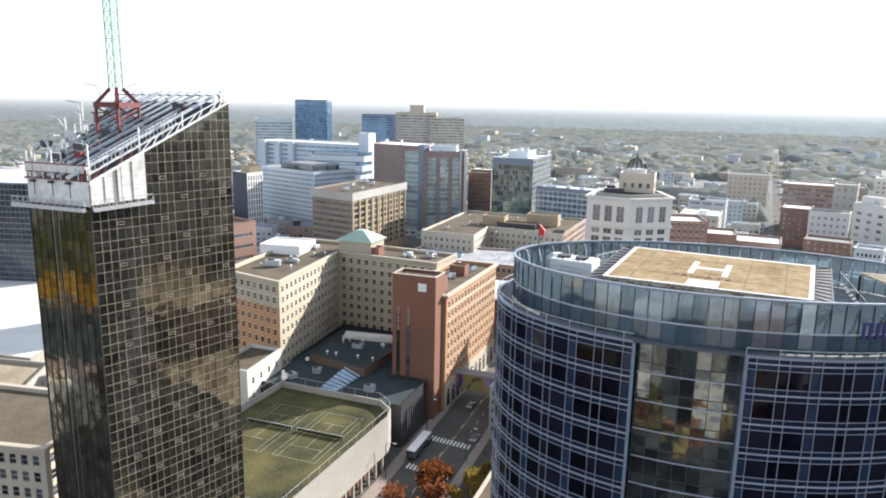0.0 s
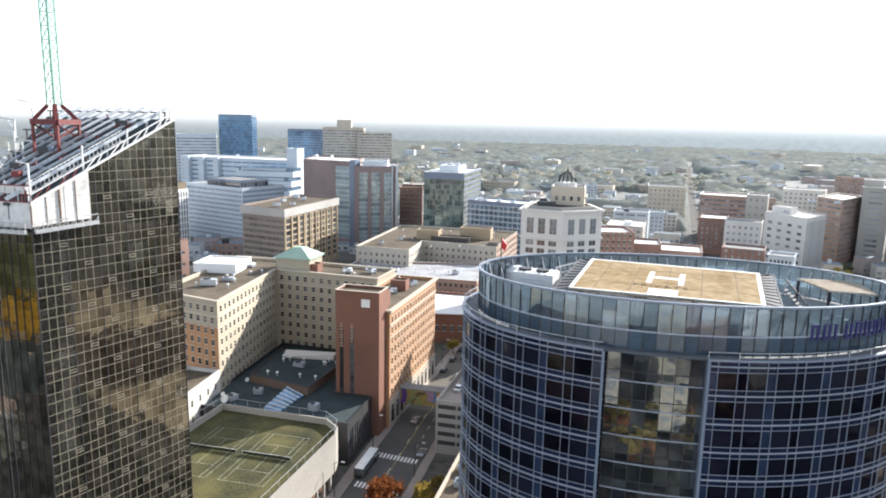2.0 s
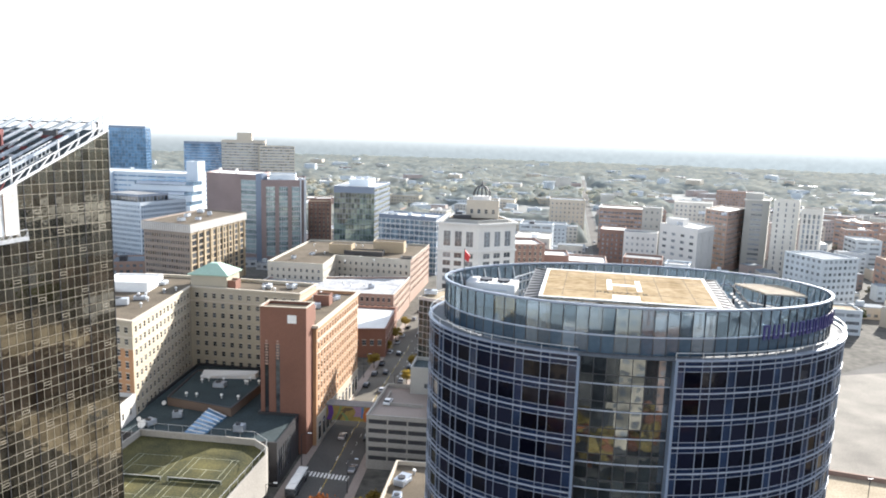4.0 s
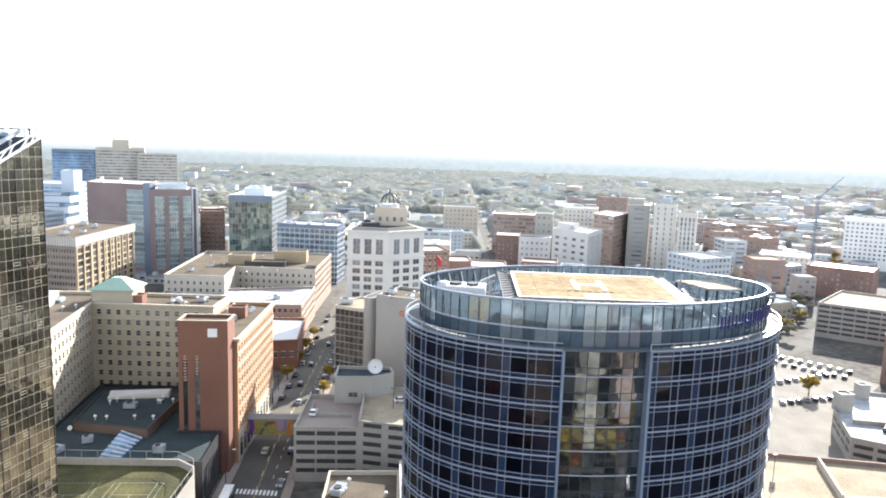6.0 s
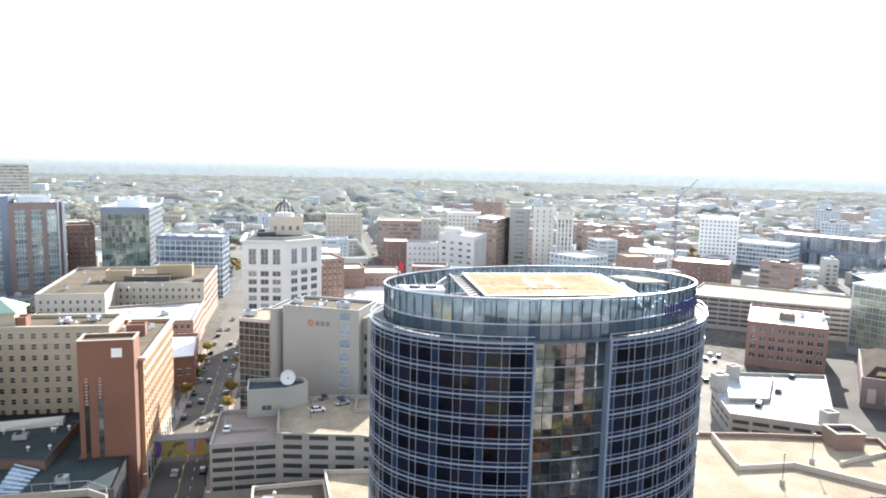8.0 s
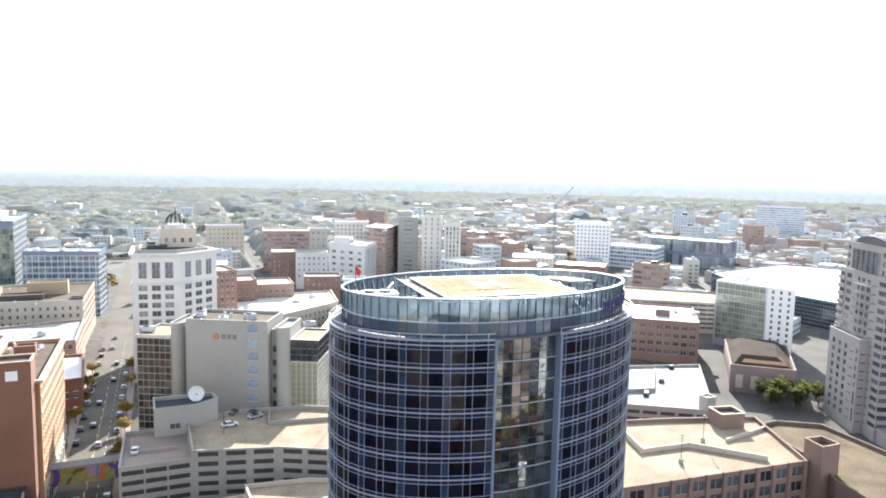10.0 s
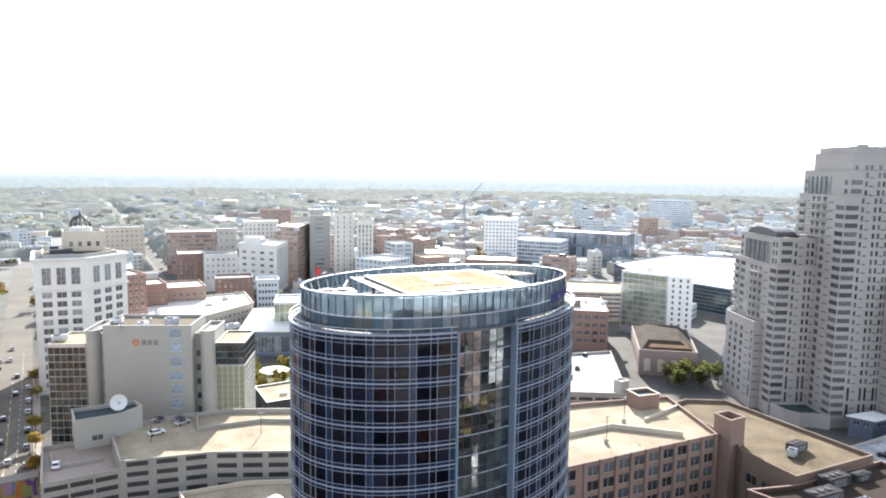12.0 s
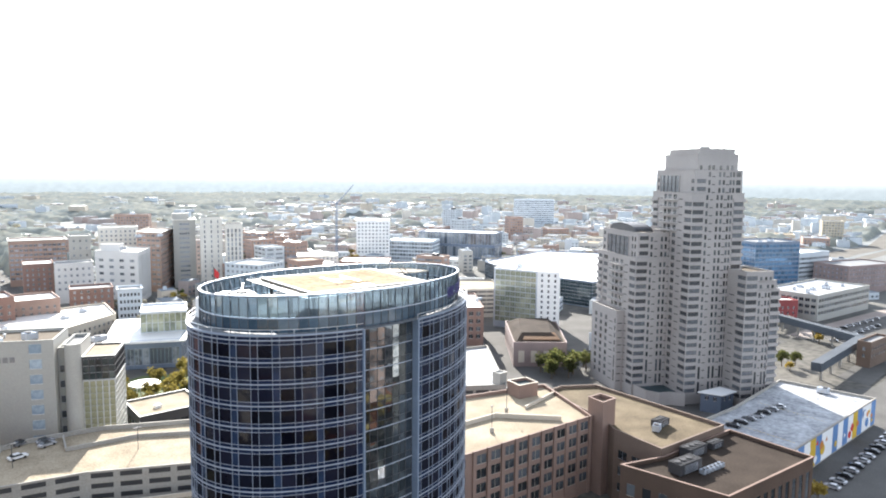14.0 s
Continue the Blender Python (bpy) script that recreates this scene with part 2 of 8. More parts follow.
GLASS_K = glass("slate-blue office glass", (0.09, 0.15, 0.22), 0.08, 0.2, 0.8, island=0.5, col2=(0.19, 0.28, 0.37))
GLASS_G = glass("dark green mottled glass", (0.08, 0.125, 0.11), 0.06, 0.2, 0.9, island=0.7, tilt=0.03, col2=(0.24, 0.31, 0.27))
GLASS_B = glass("sky-blue glass", (0.10, 0.21, 0.35), 0.08, 0.3, 0.9, island=0.5)


def clear_glass(name, tint, clear):
    m = bpy.data.materials.new(name)
    m.use_nodes = True
    n, l = m.node_tree.nodes, m.node_tree.links
    n.remove(n["Principled BSDF"])
    t, g, mix = n.new("ShaderNodeBsdfTransparent"), n.new("ShaderNodeBsdfGlossy"), n.new("ShaderNodeMixShader")
    t.inputs["Color"].default_value = (*tint, 1)
    g.inputs["Roughness"].default_value = 0.04
    g.inputs["Color"].default_value = (0.75, 0.85, 0.95, 1)
    mix.inputs[0].default_value = 1 - clear
    l.new(t.outputs[0], mix.inputs[1])
    l.new(g.outputs[0], mix.inputs[2])
    l.new(mix.outputs[0], n["Material Output"].inputs["Surface"])
    return m


CROWN = clear_glass("tinted crown glass", (0.44, 0.53, 0.60), 0.84)
n, l = CROWN.node_tree.nodes, CROWN.node_tree.links
frit, milk, spread = n.new("ShaderNodeBsdfTranslucent"), n.new("ShaderNodeBsdfDiffuse"), n.new("ShaderNodeMixShader")
frit.inputs["Color"].default_value = (0.36, 0.41, 0.44, 1)
milk.inputs["Color"].default_value = (0.13, 0.165, 0.19, 1)
l.new(frit.outputs[0], spread.inputs[1])
l.new(milk.outputs[0], spread.inputs[2])
veiled = n.new("ShaderNodeMixShader")
veiled.inputs[0].default_value = 0.22
l.new(n["Mix Shader"].outputs[0], veiled.inputs[1])
l.new(spread.outputs[0], veiled.inputs[2])
l.new(veiled.outputs[0], n["Material Output"].inputs["Surface"])

# ---- building blocks ----
ORIGIN = {}


def thing(name, x, y, z, label, category, group="", kind=""):
    e = new(name)
    e.location = (x, y, z)
    e.empty_display_size = 0.5
    ORIGIN[e.name] = Vector((x, y, z))
    return tagged(e, label, category, group, kind)


class Bag:
    """Vertices and faces in world metres, made into one mesh under a thing."""

    def __init__(self):
        self.v, self.f, self.m = [], [], []

    def face(self, pts, m=0):
        k = len(self.v)
        self.v.extend([tuple(p) for p in pts])
        self.f.append(tuple(range(k, k + len(pts))))
        self.m.append(m)

    def hexa(self, lo, hi, m=0):
        """A solid between two quads of four corners each, lo below hi, both counter-clockwise from above."""
        k = len(self.v)
        self.v.extend([tuple(p) for p in (*lo, *hi)])
        for f in ((3, 2, 1, 0), (4, 5, 6, 7), (0, 1, 5, 4), (1, 2, 6, 5), (2, 3, 7, 6), (3, 0, 4, 7)):
            self.f.append(tuple(k + i for i in f))
            self.m.append(m)

    def box(self, x, y, z, sx, sy, sz, turn=0.0, m=0, taper=1.0):
        """A box on its base centre (x, y, z)."""
        c, s = math.cos(radians(turn)), math.sin(radians(turn))
        q = [(-sx / 2, -sy / 2), (sx / 2, -sy / 2), (sx / 2, sy / 2), (-sx / 2, sy / 2)]
        lo = [(x + c * a - s * b, y + s * a + c * b, z) for a, b in q]
        hi = [(x + (c * a - s * b) * taper, y + (s * a + c * b) * taper, z + sz) for a, b in q]
        self.hexa(lo, hi, m)

    def bar(self, a, b, w, m=0):
        """A square bar from a to b."""
        a, b = Vector(a), Vector(b)
        d = (b - a).normalized()
        up = Vector((0, 0, 1)) if abs(d.z) < 0.9 else Vector((1, 0, 0))
        s = d.cross(up).normalized() * w / 2
        t = d.cross(s).normalized() * w / 2
        k = len(self.v)
        for p in (a, b):
            self.v.extend([tuple(p + s + t), tuple(p - s + t), tuple(p - s - t), tuple(p + s - t)])
        for f in ((0, 1, 2, 3), (7, 6, 5, 4), (0, 4, 5, 1), (1, 5, 6, 2), (2, 6, 7, 3), (3, 7, 4, 0)):
            self.f.append(tuple(k + i for i in f))
            self.m.append(m)

    def tube(self, x, y, z, r, h, n=12, m=0, r2=None):
        r2 = r if r2 is None else r2
        lo = [(x + r * math.cos(2 * math.pi * i / n), y + r * math.sin(2 * math.pi * i / n), z) for i in range(n)]
        hi = [(x + r2 * math.cos(2 * math.pi * i / n), y + r2 * math.sin(2 * math.pi * i / n), z + h) for i in range(n)]
        for i in range(n):
            j = (i + 1) % n
            self.face([lo[i], lo[j], hi[j], hi[i]], m)
        self.face(hi, m)
        self.face(lo[::-1], m)

    def prism(self, poly, z0, z1, m=0, bottom=True):
        n = len(poly)
        for i in range(n):
            a, b = poly[i], poly[(i + 1) % n]
            self.face([(*a, z0), (*b, z0), (*b, z1), (*a, z1)], m)
        self.face([(*p, z1) for p in poly], m)
        if bottom:
            self.face([(*p, z0) for p in poly[::-1]], m)

    def make(self, name, mats, parent=None, label="", smooth=False):
        o = ORIGIN[parent.name] if parent else Vector((0, 0, 0))
        me = bpy.data.meshes.new(name)
        me.from_pydata([(a - o.x, b - o.y, c - o.z) for a, b, c in self.v], [], self.f)
        mats = mats if isinstance(mats, (list, tuple)) else [mats]
        for q in mats:
            me.materials.append(q)
        if len(mats) > 1:
            me.polygons.foreach_set("material_index", self.m)
        if smooth:
            me.polygons.foreach_set("use_smooth", [True] * len(self.f))
        ob = new(name, me)
        if parent:
            ob.parent = parent
            ORIGIN[ob.name] = o
        if label:
            tagged(ob, label)
        return ob


def part(name, bm, material, parent, label=""):
    """Links a bmesh, in world metres, as one mesh object under a thing or a part."""
    me = bpy.data.meshes.new(name)
    bm.transform(Matrix.Translation(-ORIGIN[parent.name]))
    bm.to_mesh(me)
    bm.free()
    me.materials.append(material)
    ob = new(name, me)
    ob.parent = parent
    ORIGIN[ob.name] = ORIGIN[parent.name]
    if label:
        tagged(ob, label)
    return ob


def piece(name, me, parent, loc, turn=0.0):
    """One of many alike parts on a shared mesh."""
    ob = new(name, me)
    ob.parent = parent
    ob.location = Vector(loc) - ORIGIN[parent.name]
    ob.rotation_euler = (0, 0, turn)
    return ob


WINDOW_MESH = {}
FOOT = []


def window_parts(w, h, style):
    """Local quads of one window: x along the wall, y inwards, z up, origin at the opening's bottom centre on the wall's face."""
    q = []
    d, t = 0.16, 0.24 if style == "grid" else 0.07
    a, b = -w / 2, w / 2
    q.append(([(a, d, 0), (b, d, 0), (b, d, h), (a, d, h)], 0))
    if style == "bare":
        return q

    def bar(x0, x1, z0, z1, y=0.10):
        q.append(([(x0, y, z0), (x1, y, z0), (x1, y, z1), (x0, y, z1)], 1))
        q.append(([(x0, y, z1), (x1, y, z1), (x1, d, z1), (x0, d, z1)], 1))
        q.append(([(x0, d, z0), (x1, d, z0), (x1, y, z0), (x0, y, z0)], 1))
        q.append(([(x0, d, z0), (x0, y, z0), (x0, y, z1), (x0, d, z1)], 1))
        q.append(([(x1, y, z0), (x1, d, z0), (x1, d, z1), (x1, y, z1)], 1))
    bar(a, b, 0, t)
    bar(a, b, h - t, h)
    if style == "surround":
        for x0, x1, z0, z1 in ((a - 0.12, a, -0.1, h + 0.35), (b, b + 0.12, -0.1, h + 0.35), (a, b, h, h + 0.35), (a - 0.2, b + 0.2, -0.35, -0.1)):
            q.append(([(x0, -0.05, z0), (x1, -0.05, z0), (x1, -0.05, z1), (x0, -0.05, z1)], 2))
            q.append(([(x0, -0.05, z1), (x1, -0.05, z1), (x1, 0.0, z1), (x0, 0.0, z1)], 2))
        bar(a, b, h * 0.5 - t / 2, h * 0.5 + t / 2)
    if style == "sash":
        bar(a, b, h * 0.5 - t / 2, h * 0.5 + t / 2)
        q.append(([(a - 0.05, -0.08, -0.1), (b + 0.05, -0.08, -0.1), (b + 0.05, -0.08, 0.02), (a - 0.05, -0.08, 0.02)], 2))
        q.append(([(a - 0.05, -0.08, 0.02), (b + 0.05, -0.08, 0.02), (b + 0.05, 0.1, 0.02), (a - 0.05, 0.1, 0.02)], 2))
        q.append(([(a - 0.12, -0.06, h), (b + 0.12, -0.06, h), (b + 0.12, -0.06, h + 0.3), (a - 0.12, -0.06, h + 0.3)], 2))
        q.append(([(a - 0.12, -0.06, h + 0.3), (b + 0.12, -0.06, h + 0.3), (b + 0.12, 0.0, h + 0.3), (a - 0.12, 0.0, h + 0.3)], 2))
    if style == "unit":
        bar(-t / 2, t / 2, 0, h)
        for x0, x1, z0, z1 in ((b - 0.1, b + 0.75, -0.62, -0.34),):
            q.append(([(x0, -0.03, z0), (x1, -0.03, z0), (x1, -0.03, z1), (x0, -0.03, z1)], 2))
            q.append(([(x0, -0.03, z1), (x1, -0.03, z1), (x1, 0.0, z1), (x0, 0.0, z1)], 2))
    if style in ("pair", "wide", "grid"):
        k = 2 if style == "pair" else max(2, round(w / 1.5))
        for i in range(1, k):
            bar(a + w * i / k - t / 2, a + w * i / k + t / 2, 0, h)
    if style == "arch":
        n = 8
        q.append(([(b * math.cos(math.pi * i / n), d, h + b * math.sin(math.pi * i / n)) for i in range(n + 1)], 0))
    return q


def window_mesh(w, h, style, mats):
    key = (round(w, 2), round(h, 2), style, mats[0].name, mats[1].name)
    if key not in WINDOW_MESH:
        b = Bag()
        for pts, m in window_parts(w, h, style):
            b.face(pts, m)
        me = bpy.data.meshes.new("window")
        me.from_pydata(b.v, [], b.f)
        for q in mats:
            me.materials.append(q)
        me.polygons.foreach_set("material_index", b.m)
        WINDOW_MESH[key] = me
    return WINDOW_MESH[key]


def facade(bag, p0, p1, z0, z1, spec, holes, m=0):
    """One wall from p0 to p1 (outside on its right), with window openings cut through it; holes collects them."""
    p0, p1 = Vector(p0), Vector(p1)
    run = (p1 - p0).length
    d = (p1 - p0) / run
    nrm = Vector((-d.y, d.x))
    at = lambda x, z, y=0.0: (p0.x + d.x * x + nrm.x * y, p0.y + d.y * x + nrm.y * y, z)
    if spec is None or run < spec["w"] + 0.6:
        bag.face([at(0, z0), at(run, z0), at(run, z1), at(0, z1)], m)
        return
    margin = spec.get("margin", 0.8)
    n = max(1, int((run - 2 * margin + spec["pitch"] - spec["w"]) / spec["pitch"]))
    pitch = (run - 2 * margin) / n
    w = min(spec["w"], pitch * 0.97)
    xs = [margin + pitch * (i + 0.5) for i in range(n)]
    xs = [x for i, x in enumerate(xs) if i in spec.get("only", range(n))]
    zs, z = [], z0 + spec.get("first", 4.0)
    while z + spec["sill"] + spec["h"] < z1 - spec.get("top", 0.8):
        zs.append((z + spec["sill"], z + spec["sill"] + spec["h"]))
        z += spec["fh"]
    turn = math.atan2(d.y, d.x)
    low = z0
    for a, b in zs:
        bag.face([at(0, low), at(run, low), at(run, a), at(0, a)], m)
        x = 0.0
        for c in xs:
            l, r = c - w / 2, c + w / 2
            bag.face([at(x, a), at(l, a), at(l, b), at(x, b)], m)
            y = 0.2
            bag.face([at(l, a), at(l, a, y), at(l, b, y), at(l, b)], m)
            bag.face([at(r, a, y), at(r, a), at(r, b), at(r, b, y)], m)
            bag.face([at(l, a), at(r, a), at(r, a, y), at(l, a, y)], m)
            bag.face([at(l, b, y), at(r, b, y), at(r, b), at(l, b)], m)
            holes.append((at(c, a), w, b - a, turn, spec))
            x = r
        bag.face([at(x, a), at(run, a), at(run, b), at(x, b)], m)
        low = b
    bag.face([at(0, low), at(run, low), at(run, z1), at(0, z1)], m)


def put_windows(th, holes, limit):
    """The first openings get windows that are objects of their own, the rest share one mesh."""
    rest = {}
    for i, (loc, w, h, turn, spec) in enumerate(holes):
        mats = spec.get("mats", (GLASS, WHITE, STONE_B))
        if i < limit:
            piece("window", window_mesh(w, h, spec["style"], mats), th, loc, turn)
            continue
        bag = rest.setdefault(tuple(m.name for m in mats), (Bag(), [GLASS_J if mats[0] == GLASS else mats[0], *mats[1:]]))[0]
        c, s = math.cos(turn), math.sin(turn)
        for pts, m in window_parts(w, h, spec["style"]):
            bag.face([(loc[0] + c * x - s * y, loc[1] + s * x + c * y, loc[2] + z) for x, y, z in pts], m)
    for bag, mats in rest.values():
        tagged(bag.make("glazing", mats, th), kind="stuff")


def inset(poly, k):
    out, n = [], len(poly)
    for i in range(n):
        a, b, c = Vector(poly[i - 1]), Vector(poly[i]), Vector(poly[(i + 1) % n])
        d1, d2 = (b - a).normalized(), (c - b).normalized()
        n1, n2 = Vector((-d1.y, d1.x)), Vector((-d2.y, d2.x))
        bis = n1 + n2
        bis = bis / max(0.3, bis.dot(n1)) if bis.length > 1e-6 else n1
        out.append(tuple(b + bis * k))
    return out


def mass(th, poly, z0, z1, wall, spec, roof, parapet=0.9, plain=(), limit=0, coping=None, specs=None, cornice=0.0, alt=None):
    """A storeyed block under a thing: walls with openings, parapet and coping, roof, and its windows."""
    b, holes, n = Bag(), [], len(poly)
    FOOT.append((*centre(poly), max(math.dist(p, centre(poly)) for p in poly)))
    for i in range(n):
        sp = None if i in plain else (specs or {}).get(i, spec)
        if alt and i in alt:
            other = Bag()
            facade(other, poly[i], poly[(i + 1) % n], z0, z1 + parapet, sp, holes)
            other.make("wall", alt[i], th)
            continue
        facade(b, poly[i], poly[(i + 1) % n], z0, z1 + parapet, sp, holes)
    ins = inset(poly, 0.35)
    for i in range(n):
        j = (i + 1) % n
        b.face([(*ins[j], z1), (*ins[i], z1), (*ins[i], z1 + parapet), (*ins[j], z1 + parapet)])
        b.face([(*poly[i], z1 + parapet), (*poly[j], z1 + parapet), (*ins[j], z1 + parapet), (*ins[i], z1 + parapet)])
    b.make("wall", wall, th)
    r = Bag()
    r.face([(*p, z1) for p in inset(poly, 0.30)])
    r.make("roof", roof, th)
    c = Bag()
    o1, o2 = inset(poly, -0.12 - cornice), inset(poly, 0.42)
    h = z1 + parapet
    for i in range(n):
        j = (i + 1) % n
        c.hexa([(*o1[i], h - cornice * 0.8), (*o1[j], h - cornice * 0.8), (*o2[j], h - cornice * 0.8 if cornice == 0 else h), (*o2[i], h - cornice * 0.8 if cornice == 0 else h)],
               [(*o1[i], h + 0.14), (*o1[j], h + 0.14), (*o2[j], h + 0.14), (*o2[i], h + 0.14)])
    c.make("coping", coping or wall, th)
    holes.sort(key=lambda q: math.hypot(q[0][0] + 10, q[0][1] - 20) - q[0][2])
    put_windows(th, holes, limit)
    return holes


def centre(poly):
    return sum(p[0] for p in poly) / len(poly), sum(p[1] for p in poly) / len(poly)


def building(name, label, poly, z1, wall, spec, roof, category="building", group="", **kw):
    x, y = centre(poly)
    th = thing(name, x, y, 0, label, category, group)
    mass(th, poly, kw.pop("z0", 0.0), z1, wall, spec, roof, **kw)
    return th


def front(pl, pr, depth):
    """A rectangle from its two near corners, going back."""
    a, b = Vector(pl), Vector(pr)
    d = (b - a).normalized()
    n = Vector((-d.y, d.x)) * depth
    return [tuple(a), tuple(b), tuple(b + n), tuple(a + n)]


def win(pitch, w, fh, sill, h, style="fixed", mats=None, **kw):
    return dict(pitch=pitch, w=w, fh=fh, sill=sill, h=h, style=style, mats=mats or (GLASS, METAL, STONE_B), **kw)


SASH = win(3.1, 1.15, 3.2, 0.9, 1.75, "sash", (GLASS, WHITE, STONE_B), first=4.6)
OFFICE = win(3.0, 2.6, 3.6, 0.9, 1.9, "wide", (GLASS_J, METAL, STONE_B), first=4.2, margin=0.4)
SMALL = win(3.4, 1.3, 3.3, 0.9, 1.6, "pair", (GLASS_J, WHITE, STONE_B), first=3.8)
# dark sheets close the deck openings, standing for the shade inside
DECK = win(5.3, 5.0, 2.6, 0.95, 1.35, "open", (METAL_D, CONCRETE, CONCRETE), first=1.6, margin=0.4, top=0.2)

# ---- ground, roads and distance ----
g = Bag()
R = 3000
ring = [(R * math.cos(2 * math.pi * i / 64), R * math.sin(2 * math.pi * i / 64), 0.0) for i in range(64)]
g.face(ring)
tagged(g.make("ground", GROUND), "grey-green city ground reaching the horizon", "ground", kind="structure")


def strip(name, pts, width, z, material, label, category):
    """A road or walk along a plan line, a slab with edges."""
    b = Bag()
    for (x0, y0), (x1, y1) in zip(pts, pts[1:]):
        d = Vector((x1 - x0, y1 - y0)).normalized()
        s = Vector((-d.y, d.x)) * width / 2
        lo = [(x0 - s.x, y0 - s.y), (x1 - s.x, y1 - s.y), (x1 + s.x, y1 + s.y), (x0 + s.x, y0 + s.y)]
        b.hexa([(*p, z - 0.3) for p in lo], [(*p, z) for p in lo])
    return tagged(b.make(name, material), label, category, kind="structure")


ROAD_C = mat("sandy concrete road", (0.15, 0.14, 0.122), 0.9, spec=0.15, var=0.2)
strip("road", [(-48.5, 36), (-48.5, 206)], 14.0, 0.02, ASPHALT, "dark asphalt street between hotel and garage", "road")
# sunlit upper stretch: the low sun's warm glare is put into this paler colour
strip("road", [(-48.5, 206), (-46, 242), (-40, 385), (-28, 700)], 14.0, 0.02, ROAD_C, "street up through the old town, its sunlit tone put into the colour", "road")
strip("pavement", [(-57.2, 36), (-57.2, 200), (-54.7, 242), (-51, 330)], 3.0, 0.16, PAVING, "reddish paved walk along the hotel front", "pavement")
strip("pavement", [(-40.2, 60), (-40.2, 200), (-37.7, 242), (-34.2, 330)], 2.4, 0.16, PAVING, "paved walk along the parking garage", "pavement")
strip("road", [(-420, 268), (-50, 252), (60, 230), (200, 330), (420, 560)], 12.0, 0.012, ASPHALT, "asphalt cross street through the old town", "road")
strip("road", [(58, 300), (68, 540), (115, 1100), (170, 1700)], 8.0, 0.016, ASPHALT, "long straight avenue running to the woods", "road")
strip("road", [(160, 150), (225, 235), (330, 330)], 11.0, 0.014, ASPHALT, "asphalt street beside the white parking deck", "road")
strip("road", [(150, 46), (300, 46), (700, 60)], 14.0, 0.018, ASPHALT, "wide asphalt street beside the mural garage", "road")
strip("road", [(650, 235), (760, 262), (860, 268), (990, 262), (1200, 300), (1720, 390)], 30.0, 0.06, ROAD_C, "wide pale concrete highway in the distance", "highway")
strip("road", [(700, 205), (820, 236), (960, 238), (1200, 270), (1720, 358)], 14.0, 0.09, ROAD_C, "pale concrete highway ramp in the distance", "highway")
strip("road", [(360, 141), (480, 128), (620, 104)], 11.0, 0.03, PAVING, "red brick-paved street between lots and offices", "road")

lot = Bag()
lot.prism([(44, 176), (118, 150), (152, 170), (126, 190), (136, 216), (186, 262), (170, 300), (112, 280), (80, 226)], -0.3, 0.03)
tagged(lot.make("pavement", mat("worn grey-tan lot surface", (0.20, 0.185, 0.165), 0.9, var=0.3, big=0.08, spec=0.2, col2=(0.29, 0.27, 0.235))), "pale worn concrete parking lot", "parking lot", kind="structure")
lot = Bag()
lot.prism([(24, 240), (70, 228), (86, 290), (60, 305), (28, 292)], -0.3, 0.05)
tagged(lot.make("lawn", mat("short lawn", (0.09, 0.12, 0.04), 0.95, var=0.3)), "small green park lawn among the trees", "lawn", kind="structure")
lot = Bag()
lot.prism([(286, 84), (420, 88), (425, 118), (352, 100), (290, 98)], -0.3, 0.04)
tagged(lot.make("pavement", ASPHALT), "worn asphalt parking lot by the highway", "parking lot", kind="structure")
lot = Bag()
lot.prism([(352, 101), (424, 119), (560, 70), (640, 96), (480, 121), (372, 133)], -0.3, 0.05)
tagged(lot.make("pavement", ASPHALT), "dark asphalt parking lot beside the brick street", "parking lot", kind="structure")

lot = Bag()
lot.prism([(140, 30), (420, 34), (430, 82), (286, 82), (240, 104), (240, 126), (150, 128), (148, 100)], -0.3, 0.008)
tagged(lot.make("pavement", ASPHALT), "dark asphalt yard round the mural garage", "parking lot", kind="structure")
lot = Bag()
lot.prism([(154, 150), (345, 140), (345, 262), (262, 300), (206, 250), (160, 180)], -0.3, 0.006)
tagged(lot.make("pavement", ASPHALT), "dark asphalt streets round the theatre", "road", kind="structure")

marks = Bag()
for y in (157.0, 173.4):
    for i in range(12):
        marks.box(-54.2 + i * 1.02, y + 0.12 * (5 - i), 0.022, 0.55, 2.6, 0.006)
for k in range(34):
    marks.box(-48.5 + max(0, k * 9 - 160) * 0.046, 40 + k * 9.0, 0.022, 0.14, 3.0, 0.006)
    marks.box(-45.2 + max(0, k * 6 - 18) * 0.046, 182 + k * 6.0, 0.022, 0.12, 2.2, 0.006)
tagged(marks.make("road_marking", PAINT_W), "white crosswalk bars and lane dashes on asphalt", "road marking", kind="structure")
marks = Bag()
for y in range(60, 300, 10):
    marks.box(-48.2 + max(0, y - 200) * 0.046, y, 0.022, 0.12, 9.9, 0.005)
tagged(marks.make("road_marking", PAINT_Y), "yellow centre line on the street", "road marking", kind="structure")

# the river under and behind the camera
w = Bag()
w.prism([(-140, -42), (900, -60), (900, 30), (60, 34), (-62, 34), (-130, 14)], -0.2, 0.035)
WATER = mat("dark river water", (0.012, 0.018, 0.018), 0.08, var=0.3, big=0.05, fine=0.8, bump=0.25)
tagged(w.make("water", WATER), "dark slow river below the camera", "river", kind="structure")

# glowing backdrop ring behind everything, with the far haze painted into its emission
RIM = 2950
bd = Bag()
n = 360
